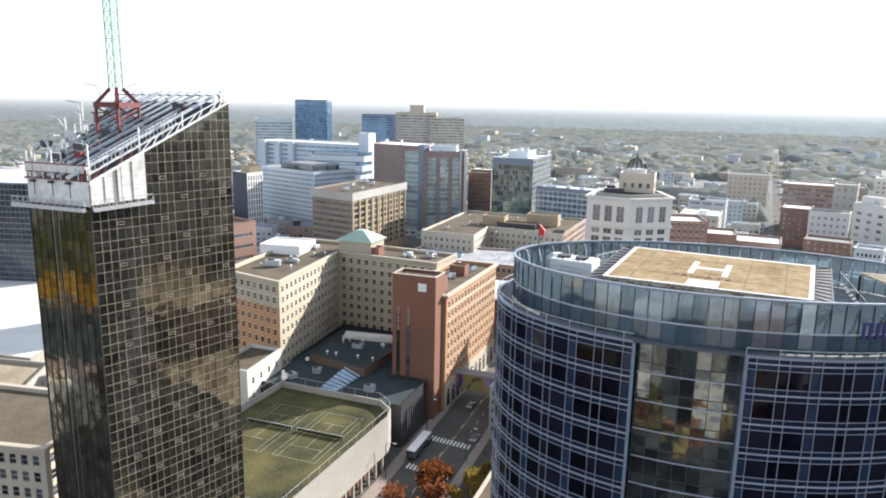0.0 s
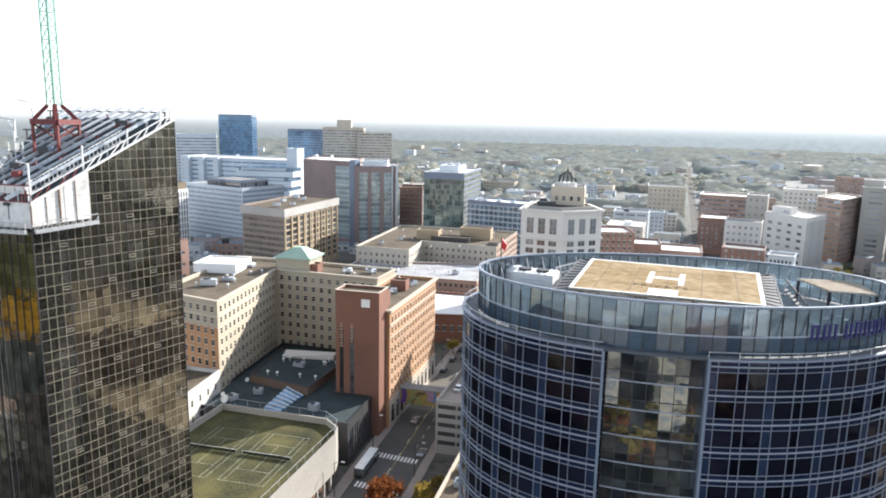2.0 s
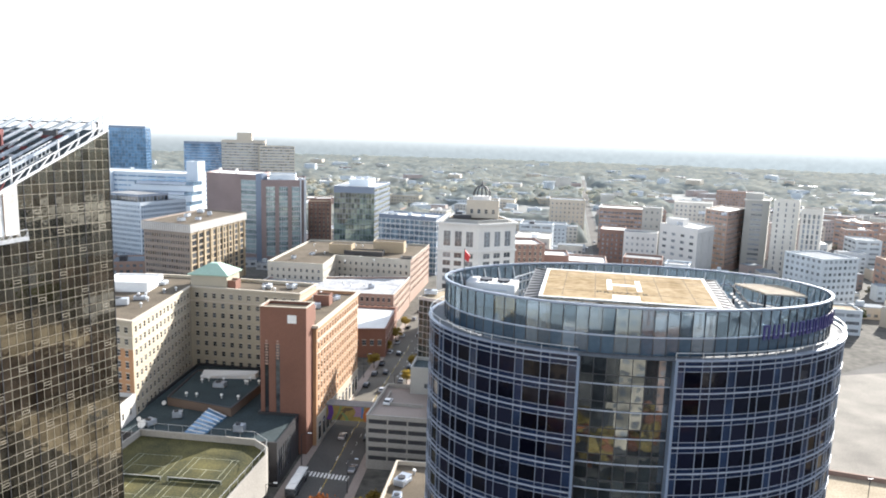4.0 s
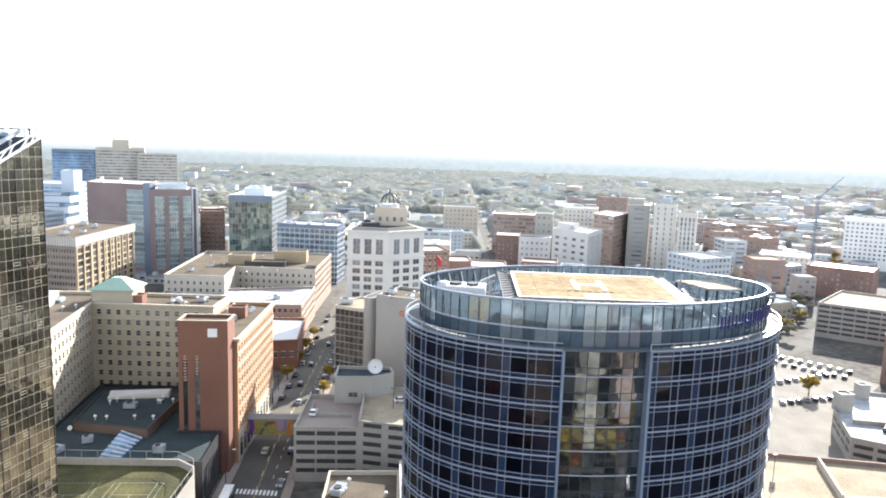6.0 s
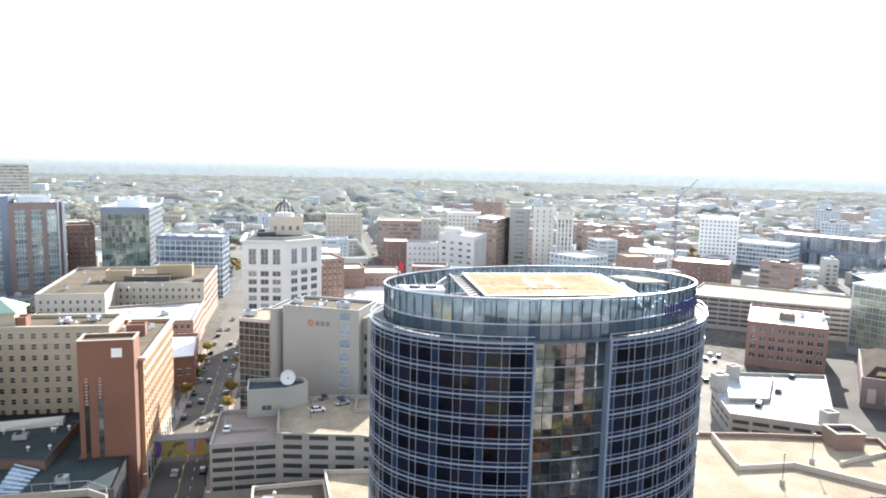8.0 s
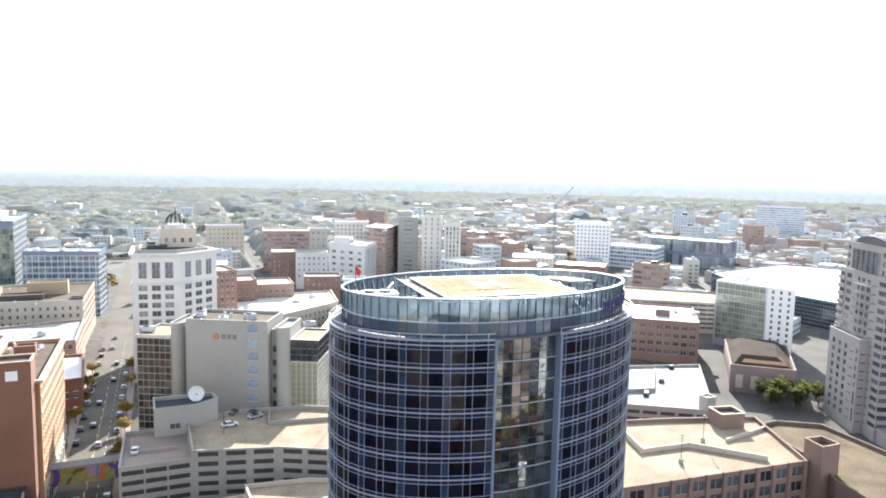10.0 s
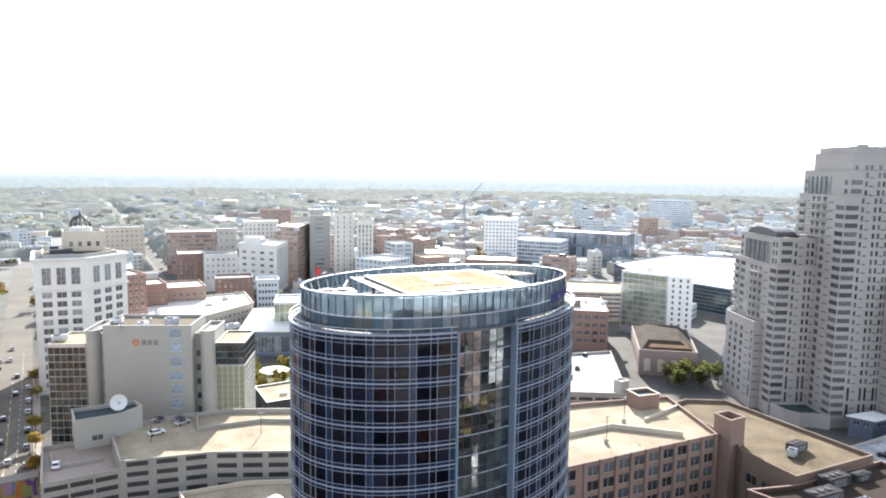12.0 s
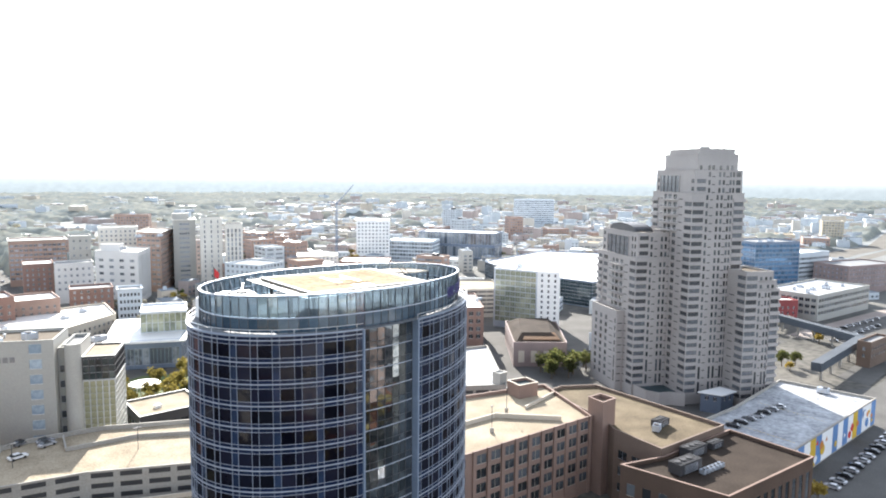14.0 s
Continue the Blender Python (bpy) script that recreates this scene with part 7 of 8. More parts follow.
building("old_office", "mauve-brown brick hall behind the parking lots", front((540, 168), (596, 150), 30), 21, BRICK_M, SMALL_F, ROOF_G)
building("brick_hall", "small brown brick stair hall at the skywalk bend", front((318, 92.5), (342, 91), 6), 11.4, BRICK_N, SMALL_F, ROOF_G, category="building")

# ---- the town beyond: plain blocks on their street grid, and woods to the horizon ----
random.seed(11)
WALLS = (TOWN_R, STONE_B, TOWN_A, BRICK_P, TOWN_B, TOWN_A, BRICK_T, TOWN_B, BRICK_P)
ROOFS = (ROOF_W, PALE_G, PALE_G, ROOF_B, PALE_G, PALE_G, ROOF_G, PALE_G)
WALL_WORD = {TOWN_A.name: "hazed blue-grey rendered", TOWN_B.name: "hazed sand rendered", TOWN_R.name: "hazed rose brick", BRICK.name: "red-brown brick", BRICK_P.name: "rose brick", STONE_B.name: "beige stone", STONE_G.name: "grey-clad", PANEL_W.name: "white panelled", STONE_W.name: "whitewashed", BRICK_T.name: "tan brick", PALE_A.name: "pale blue-grey rendered", PALE_B.name: "pale sand rendered"}
ROOF_WORD = {ROOF_G.name: "a grey membrane roof", ROOF_W.name: "a bright white flat roof", PALE_G.name: "a pale grey flat roof", ROOF_B.name: "a cream flat roof", ROOF_T.name: "a brown gravel roof"}
LINES = [((-48.5, -300), (-48.5, 200), 12), ((-48.5, 200), (-40, 385), 12), ((-40, 385), (-28, 700), 12), ((58, 300), (68, 540), 9), ((68, 540), (115, 1100), 7), ((115, 1100), (190, 1900), 6),
         ((-420, 268), (-50, 252), 10), ((-50, 252), (60, 230), 10), ((60, 230), (200, 330), 10), ((200, 330), (420, 560), 10), ((160, 150), (225, 235), 10), ((225, 235), (330, 330), 10),
         ((150, 40), (700, 60), 12), ((650, 235), (860, 268), 22), ((860, 268), (990, 262), 22), ((990, 262), (1200, 300), 22), ((1200, 300), (1900, 420), 22), ((700, 205), (960, 238), 14), ((960, 238), (1900, 385), 14), ((290, 140), (640, 100), 26), ((290, 95), (560, 95), 22)]


CELL = 90.0
GRID = {}
COUNTED = [0]


def near_feet(x, y):
    """Footprints that may touch the place (x, y)."""
    while COUNTED[0] < len(FOOT):
        a, b, c = FOOT[COUNTED[0]]
        for i in range(int((a - c - 30) // CELL), int((a + c + 30) // CELL) + 1):
            for j in range(int((b - c - 30) // CELL), int((b + c + 30) // CELL) + 1):
                GRID.setdefault((i, j), []).append((a, b, c))
        COUNTED[0] += 1
    return GRID.get((int(x // CELL), int(y // CELL)), [])


def clear(x, y, r):
    for a, b, c in near_feet(x, y):
        if math.hypot(x - a, y - b) < r * 0.9 + c + 3:
            return False
    p = Vector((x, y))
    for a, b, w in LINES:
        a, b = Vector(a), Vector(b)
        t = max(0.0, min(1.0, (p - a).dot(b - a) / (b - a).length_squared))
        if (a + (b - a) * t - p).length < r + w:
            return False
    return True


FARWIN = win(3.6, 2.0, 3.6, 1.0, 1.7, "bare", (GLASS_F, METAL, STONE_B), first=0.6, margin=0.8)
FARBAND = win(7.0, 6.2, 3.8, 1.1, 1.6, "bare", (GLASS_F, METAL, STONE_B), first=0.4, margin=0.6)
made = 0
cells = []
for ring_r in range(240, 1280, 44):
    k = int(2 * math.pi * ring_r / 46 * 0.36)
    for i in range(k):
        yaw = radians(66 - 148 * (i + random.random() * 0.8) / k)
        cells.append((ring_r + random.uniform(-18, 18), yaw))
for dist, yaw in cells:
    x, y = -15 - math.sin(yaw) * dist, math.cos(yaw) * dist
    keep = 0.95 if dist < 700 else 0.75 if dist < 1100 else 0.30
    if yaw > -0.3 and dist > 620:
        keep *= 0.3
    if random.random() > keep or made >= 190:
        continue
    w, d = random.uniform(14, 34), random.uniform(14, 30)
    if dist > 900:
        w *= 1.35
    h = random.uniform(6, 13)
    if math.hypot(x - 120, y - 560) < 260:
        h = random.uniform(10, 30)
    if random.random() < 0.05:
        h = random.uniform(22, 36)
    r = math.hypot(w, d) / 2
    if not clear(x, y, r):
        continue
    turn = random.choice((-6, -6, 84, 22)) if x < 300 else random.choice((24, 24, -30))
    c, s = math.cos(radians(turn)), math.sin(radians(turn))
    poly = [(x + c * a - s * b, y + s * a + c * b) for a, b in ((-w / 2, -d / 2), (w / 2, -d / 2), (w / 2, d / 2), (-w / 2, d / 2))]
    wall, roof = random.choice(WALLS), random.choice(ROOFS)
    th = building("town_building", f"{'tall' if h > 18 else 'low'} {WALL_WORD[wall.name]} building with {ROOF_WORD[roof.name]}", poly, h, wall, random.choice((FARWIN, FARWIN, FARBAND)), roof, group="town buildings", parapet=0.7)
    if random.random() < 0.55:
        q = Bag()
        q.box(x + random.uniform(-w, w) * 0.2, y + random.uniform(-d, d) * 0.2, h, random.uniform(3, 7), random.uniform(3, 6), random.uniform(1.5, 3.2), turn)
        q.make("roof_plant", random.choice((METAL, PANEL_W, METAL_D)), th)
    made += 1

# the mass of small far roofs, too many to tell apart
bulk = Bag()
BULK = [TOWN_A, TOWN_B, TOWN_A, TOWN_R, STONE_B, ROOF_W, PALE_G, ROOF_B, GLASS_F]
n_bulk = 0
for _ in range(24000):
    dist = 430 * (2300 / 430) ** random.random()
    yaw = radians(random.uniform(-84, 66))
    x, y = -15 - math.sin(yaw) * dist, math.cos(yaw) * dist
    if dist > 600 and random.random() < (0.9 if yaw > 0.1 else 0.82 if yaw > -0.3 else 0.35 if yaw > -0.5 else 0.0):
        continue
    w, d, h = random.uniform(9, 22), random.uniform(9, 18), random.uniform(4, 11) + (random.random() < 0.08) * 10
    r = math.hypot(w, d) / 2
    if dist > 1300:
        w, d = w * 1.9, d * 1.6
        r *= 1.7
    if n_bulk > 5200 or not clear(x, y, r - 2):
        continue
    FOOT.append((x, y, r))
    turn = random.choice((-6, -6, 22)) if x < 300 else random.choice((24, -30))
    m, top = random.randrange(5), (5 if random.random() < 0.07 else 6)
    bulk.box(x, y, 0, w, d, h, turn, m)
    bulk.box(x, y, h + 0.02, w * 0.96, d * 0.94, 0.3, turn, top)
    if random.random() < 0.5:
        bulk.box(x + random.uniform(-w, w) * 0.25, y, h + 0.3, w * 0.2, d * 0.25, random.uniform(1, 2.6), turn, random.choice((0, 2, 6)))
    z = 1.4
    while z + 2.4 < h and dist < 1000:
        c, s_ = math.cos(radians(turn)), math.sin(radians(turn))
        k = max(2, int(w / 3.4))
        for e in range(k):
            u = -w / 2 + w * (e + 0.5) / k
            bulk.box(x + c * u + s_ * (d / 2 + 0.01), y + s_ * u - c * (d / 2 + 0.01), z, w / k * 0.55, 0.12, 1.6, turn, 8)
        z += 3.3
    n_bulk += 1
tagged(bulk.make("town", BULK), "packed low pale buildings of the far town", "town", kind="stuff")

# woods and street trees, each crown a jittered clump of leaves
ICO = bmesh.new()
bmesh.ops.create_icosphere(ICO, subdivisions=1, radius=1.0)
ICO_V = [tuple(v.co) for v in ICO.verts]
ICO_F = [tuple(v.index for v in f.verts) for f in ICO.faces]
ICO.free()


def clump(v, f, x, y, z, r, h):
    k = len(v)
    for a, b, c in ICO_V:
        j = random.uniform(0.7, 1.25)
        v.append((x + a * r * j, y + b * r * j, z + c * h * j))
    f.extend([(k + p, k + q, k + s) for p, q, s in ICO_F])


def woods(name, spots, material, label):
    v, f = [], []
    for x, y, r in spots:
        big = math.hypot(x, y) > 1500
        far_off = math.hypot(x, y) > 800
        for _ in range(3 if far_off else 9):
            k = 1.0 if far_off else 0.55
            clump(v, f, x + random.uniform(-r, r) * 0.7, y + random.uniform(-r, r) * 0.7, r * random.uniform(0.8, 1.4), r * random.uniform(0.5, 0.8) * k * (1.6 if big else 1.0), r * random.uniform(0.3, 0.5) * k * (0.6 if big else 1.0))
    me = bpy.data.meshes.new(name)
    me.from_pydata(v, [], f)
    me.materials.append(material)
    tagged(new(name, me), label, "trees", kind="stuff")


spots = []
for _ in range(18000):
    dist = 330 * (1700 / 330) ** random.random() ** 0.7
    yaw = radians(random.uniform(-92, 76))
    x, y = -15 - math.sin(yaw) * dist, math.cos(yaw) * dist
    grove = noise.noise((x * 0.006, y * 0.006, 2.0))
    want = -0.2 + (dist - 900) / 1600 + (0.6 if yaw > 0.15 else 0.25 if yaw > -0.3 else -0.25) + grove * 0.8
    if dist < 750:
        want = 0.05 + grove * 0.9
    if random.random() * 0.9 > want:
        continue
    if any(math.hypot(x - a, y - b) < c * 0.85 + 2 for a, b, c in near_feet(x, y)):
        continue
    p = Vector((x, y))
    if any((p - (Vector(a) + (Vector(b) - Vector(a)) * max(0.0, min(1.0, (p - Vector(a)).dot(Vector(b) - Vector(a)) / (Vector(b) - Vector(a)).length_squared)))).length < w * 0.8 for a, b, w in LINES):
        continue
    if dist > 1250:
        continue
    spots.append((x, y, random.uniform(3.5, 6.5) * (1.0 if dist < 900 else 1.5 if dist < 1500 else 2.4)))
random.shuffle(spots)
near_spots = [s_ for s_ in spots if math.hypot(s_[0], s_[1]) < 800]
far_spots = [s_ for s_ in spots if math.hypot(s_[0], s_[1]) >= 800]
cut = len(near_spots) // 5
woods("woods", near_spots[:cut * 3], WOODS, "brown and olive autumn trees between the houses")
woods("woods", near_spots[cut * 3:cut * 4], LEAF_G, "green tree crowns scattered between houses")
woods("woods", near_spots[cut * 4:], LEAF_Y, "yellow tree crowns scattered between houses")
woods("woods", far_spots, WOODS_F, "haze-paled olive autumn woods covering the far plain")


# closed canopy of the far woods, broken by clearings and streets
f, cols, rows = [], 680, 170
yaw = np.radians(76 - 170 * np.arange(cols + 1) / cols)[None, :]
dist = (640 * (2660 / 640) ** (np.arange(rows + 1) / rows))[:, None]
gx, gy = -15 - np.sin(yaw) * dist, np.cos(yaw) * dist
away = np.full(gx.shape, 1e9)
for (x0, y0), (x1, y1), w in LINES:
    dx, dy = x1 - x0, y1 - y0
    t = np.clip(((gx - x0) * dx + (gy - y0) * dy) / (dx * dx + dy * dy), 0, 1)
    away = np.minimum(away, np.hypot(gx - x0 - t * dx, gy - y0 - t * dy) - w)
v = []
for j in range(rows + 1):
    r = float(dist[j, 0])
    for i in range(cols + 1):
        x, y, a = float(gx[j, i]), float(gy[j, i]), float(yaw[0, i])
        cover = noise.noise((x * 0.005, y * 0.005, 5.0)) + 0.5 * noise.noise((x * 0.016, y * 0.016, 1.0))
        want = (0.34 if a > 0.1 else 0.24 if a > -0.3 else -0.02 if a > -0.5 else -0.2) + (r - 1500) / (1200 if r > 1500 else 3000)
        want -= max(0.0, 760 - r) / 250
        h = 9.0 + 6.0 * noise.noise((x * 0.03, y * 0.03, 0.0)) + 7.0 * noise.noise((x * 0.09, y * 0.09, 4.0))
        v.append((x, y, h * max(-0.2, min(1.0, (cover + want) * 6, away[j, i] / 8)) + max(0.0, r - 1900) / 150))
for j in range(rows):
    for i in range(cols):
        k = j * (cols + 1) + i
        f.append((k, k + 1, k + cols + 2, k + cols + 1))
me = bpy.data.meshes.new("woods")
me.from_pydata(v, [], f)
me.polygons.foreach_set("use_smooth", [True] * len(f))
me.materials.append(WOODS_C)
tagged(new("woods", me), "haze-paled closed autumn woods on the far plain", "trees", kind="stuff")
# ---- roof works on the mirror tower ----
random.seed(9)
PLAN_S = SLOPE
PLAN_W = Vector((-0.952, 0.306))


def on_roof(s, w, up=0.0):
    p = Vector(E2) + PLAN_S * s + PLAN_W * w
    return (p.x, p.y, roof_z(p.x, p.y) + up)


RUST_D = mat("rust-stained steel", (0.13, 0.075, 0.045), 0.8, var=0.4)
ROOF_STEEL = mat("pale painted steel", (0.50, 0.54, 0.58), 0.5, 0.0, var=0.25, big=0.4)
for i in range(12):
    w = 1.2 + i * 2.9
    lo = -2.4 if w < 11 else (w - 11) * 1.2
    b = Bag()
    b.bar(on_roof(lo, w, 1.9), on_roof(23.2, w, 1.9), 0.42 if i % 2 == 0 else 0.3)
    b.make("rafter", ROOF_STEEL, mirror_tower, "galvanised roof beam")
for j in range(7):
    s = 2 + j * 3.4
    b = Bag()
    b.bar(on_roof(s, 0.6, 1.6), on_roof(s, min(34, 14 + s), 1.6), 0.24)
    for w_ in (0.8, min(33, 13 + s)):
        b.bar(on_roof(s, w_, 0.0), on_roof(s, w_, 1.6), 0.2)
    b.make("purlin", STEEL_W if j % 2 else METAL_D, mirror_tower)
for k in range(2):
    b = Bag()
    b.bar(on_roof(0, -0.2, 0.1 + k * 1.1), on_roof(23.4, -0.2, 0.1 + k * 1.1), 0.28 if k == 0 else 0.16)
    b.make("edge_beam", PANEL_W, mirror_tower, "white painted edge beam")
for j in range(12):
    b = Bag()
    b.bar(on_roof(j * 1.95, -0.2, 0.1), on_roof(j * 1.95 + (0.98 if j % 2 else 1.9), -0.2, 1.2), 0.14)
    b.make("brace", PANEL_W if j > 3 else STEEL_R, mirror_tower)
for j in range(24):
    b = Bag()
    s = 0.6 + j * 0.62
    b.bar(on_roof(s, 1.6, 0.8), on_roof(s, 1.6, 2.3), 0.09)
    b.make("picket", PANEL_W, mirror_tower)
for u in (0.8, 2.3):
    b = Bag()
    b.bar(on_roof(0.6, 1.6, u), on_roof(15.2, 1.6, u), 0.1)
    b.make("guard_rail", PANEL_W, mirror_tower)
for s, w, h in ((0.2, 0.1, 5.2), (7.8, 0.0, 3.8), (15, 0.0, 2.6), (21, 0.2, 2.4), (-1.5, 7.5, 5.0), (-3.2, 11.6, 5.6), (3, 14, 5.5), (8, 18, 5.2), (23, 0.3, 2.8)):
    b = Bag()
    b.bar(on_roof(s, w, 0), on_roof(s, w, h), 0.2)
    if h > 4.5:
        p = on_roof(s, w, h)
        b.bar(p, (p[0] - 2.2, p[1] + 0.3, p[2] + 0.25), 0.16)
    b.make("davit", STEEL_W, mirror_tower, "white davit post")
for e in (0.03, 0.18, 0.36, 0.55, 0.78):
    x, y = E1[0] + (E4[0] - E1[0]) * e + 0.5, E1[1] + (E4[1] - E1[1]) * e
    z = roof_z(x, y)
    b = Bag()
    b.bar((x, y, z), (x, y, z + 5.2), 0.24)
    b.bar((x, y, z + 5.2), (x - 2.6, y - 0.8, z + 5.6), 0.2)
    b.bar((x, y, z + 3.6), (x - 1.2, y - 0.4, z + 5.3), 0.12)
    b.make("davit", STEEL_W, mirror_tower, "white davit post with a short arm")
# red ground beams under the crane, stacked steel and hooped davits
for s, w in ((9.0, 6.0), (9.0, 10.5), (14.5, 6.0), (14.5, 10.5), (18.0, 2.4), (6.0, 8.0)):
    b = Bag()
    b.bar(on_roof(s, w, 1.5), on_roof(s, w + 6.0, 1.5), 0.5)
    b.make("ground_beam", STEEL_R, mirror_tower, "red oxide steel beam")
for k in range(26):
    s, w = random.uniform(0, 20), random.uniform(2, 24)
    b = Bag()
    if k % 2:
        b.bar(on_roof(s, w, 2.1), on_roof(s + random.uniform(-2, 5), w + random.uniform(-2, 2), 2.1 + random.uniform(0, 0.6)), 0.18)
    else:
        p = on_roof(s, w, 2.3)
        b.box(p[0], p[1], p[2] - 0.3, random.uniform(0.6, 2.0), random.uniform(0.6, 1.4), random.uniform(0.6, 1.3), 18)
    b.make("loose_steel" if k % 2 else "crate", random.choice((STEEL_W, METAL_D, STEEL_R, METAL_B)), mirror_tower)
for s, w in ((0.5, 9.0), (2.6, 11.4), (5.2, 13.8), (8.4, 16.6), (0.2, 12.6)):
    b = Bag()
    p0, p1 = on_roof(s, w, 0.4), on_roof(s - 1.0, w + 2.2, 0.4)
    b.bar(p0, (p0[0], p0[1], p0[2] + 3.0), 0.2)
    b.bar((p0[0], p0[1], p0[2] + 3.0), (p1[0], p1[1], p0[2] + 3.1), 0.2)
    b.bar((p1[0], p1[1], p0[2] + 3.1), (p1[0], p1[1], p0[2] + 0.6), 0.2)
    b.bar((p0[0], p0[1], p0[2] + 1.6), (p1[0], p1[1], p0[2] + 1.7), 0.12)
    b.make("davit", STEEL_W, mirror_tower)
for i, f in enumerate((0.0, 0.09, 0.17, 0.27)):
    p = Vector(E2) + (Vector(E3) - Vector(E2)) * f
    b = Bag()
    b.bar((p.x + 0.11, p.y - 0.035, 75.3), (p.x + 0.11, p.y - 0.035, roof_z(p.x, p.y) - 0.3), (0.16, 0.07, 0.2, 0.1)[i])
    b.make("open_seam", RUST_D, mirror_tower, "rust-stained open seam in the sheeting")
for f in (0.12, 0.42, 0.70):
    x = E1[0] + (E2[0] - E1[0]) * f
    b = Bag()
    b.box(x, E1[1] - 0.4 * f - 0.06, 75.9, 0.12, 0.1, 2.3)
    b.make("open_seam", METAL_D, mirror_tower)
    b = Bag()
    b.box(x, E1[1] - 0.4 * f - 0.3, 77.8, 0.7, 0.5, 0.4)
    b.make("bracket", METAL_D, mirror_tower)
# red edge rail over the chamfered face and the hanging work stage below
for z in (78.4, 79.4, 80.6):
    b = Bag()
    b.bar((E1[0], E1[1] - 0.15, z), (E2[0] + 0.2, E2[1] - 0.15, z), 0.16)
    b.make("guard_rail", STEEL_R, mirror_tower)
for i in range(22):
    x = E1[0] + (E2[0] - E1[0]) * i / 21
    b = Bag()
    b.bar((x, E1[1] - 0.16 - 0.4 * i / 21, 78.3), (x, E1[1] - 0.16 - 0.4 * i / 21, 80.6), 0.09)
    b.make("picket", STEEL_R if i % 3 else PANEL_W, mirror_tower)
for i in range(7):
    b = Bag()
    x = E1[0] + 0.9 + i * 1.65
    b.box(x, 82.25 - 0.033 * i, 79.45, 1.45, 0.05, 1.05)
    b.make("guard_panel", STONE_W, mirror_tower)
stage = thing("work_platform", -78, 81.3, 74.6, "hanging grey steel work platform with mesh sides", "scaffold")
for a, b_, n_ in (((-86.2, 81.6), (-72.0, 81.2), 12), ((-71.2, 82.0), (-68.4, 90.6), 8)):
    a, b_ = Vector(a), Vector(b_)
    d = (b_ - a)
    q = Bag()
    q.bar((*a, 74.4), (*b_, 74.4 + (0.4 if n_ == 8 else 0)), 0.5)
    q.make("deck", STEEL_W, stage)
    q = Bag()
    q.bar((*a, 75.6), (*b_, 75.6 + (0.4 if n_ == 8 else 0)), 0.1)
    q.make("rail", STEEL_W, stage)
    for i in range(n_ + 1):
        p = a + d * i / n_
        q = Bag()
        q.bar((*p, 74.4), (*p, 75.7), 0.08)
        if i < n_:
            p2 = a + d * (i + 1) / n_
            q.bar((*p, 74.5), (*p2, 75.5), 0.06)
        q.make("mesh_bay", STEEL_W, stage)
for x in (-79.2, -78.2):
    rope = thing("hoist_rope", x, 82.0, 10, "thin pale hoist rope hanging down the glass", "rope", "hoist ropes")
    q = Bag()
    q.bar((x, 82.2, 12), (x, 82.2, 74.4), 0.03)
    q.make("strand", STEEL_W, rope)

crane = thing("tower_crane", -79.6, 96.3, 85, "green lattice tower crane on a red steel base", "crane")
CX, CY = -79.6, 96.3
for dx, dy in ((-2.2, -2.2), (2.2, -2.2), (2.2, 2.2), (-2.2, 2.2)):
    q = Bag()
    q.bar((CX + dx, CY + dy, roof_z(CX + dx, CY + dy)), (CX + dx, CY + dy, 88.8), 0.34)
    q.make("leg", STEEL_R, crane)
    q = Bag()
    q.bar((CX + dx, CY + dy, 89.0), (CX + dx * 0.3, CY + dy * 0.3, 91.4), 0.55)
    q.make("stay", STEEL_R, crane)
    q = Bag()
    q.bar((CX + dx, CY + dy, 86.4), (CX - dy, CY + dx, 88.6), 0.2)
    q.make("brace", STEEL_R, crane)
for dx, dy in ((0, -2.2), (0, 2.2), (-2.2, 0), (2.2, 0)):
    q = Bag()
    q.bar((CX + dx - dy * 1.05, CY + dy - dx * 1.05, 88.9), (CX + dx + dy * 1.05, CY + dy + dx * 1.05, 88.9), 0.8)
    q.make("base_beam", STEEL_R, crane)
q = Bag()
q.bar((CX - 2.2, CY, 88.9), (CX + 2.2, CY, 88.9), 0.7)
q.make("base_beam", STEEL_R, crane)
for dx, dy in ((-0.7, -0.7), (0.7, -0.7), (0.7, 0.7), (-0.7, 0.7)):
    q = Bag()
    q.bar((CX + dx, CY + dy, 90.8), (CX + dx, CY + dy, 132.0), 0.17)
    q.make("chord", STEEL_G, crane)
for i in range(20):
    z = 91 + i * 2
    for a, b_ in (((-0.7, -0.7), (0.7, -0.7)), ((0.7, -0.7), (0.7, 0.7)), ((0.7, 0.7), (-0.7, 0.7)), ((-0.7, 0.7), (-0.7, -0.7))):
        for low_z in (z, z + 2):
            q = Bag()
            q.bar((CX + a[0], CY + a[1], low_z), (CX + b_[0], CY + b_[1], z + 2), 0.09)
            q.make("lacing", STEEL_G, crane)

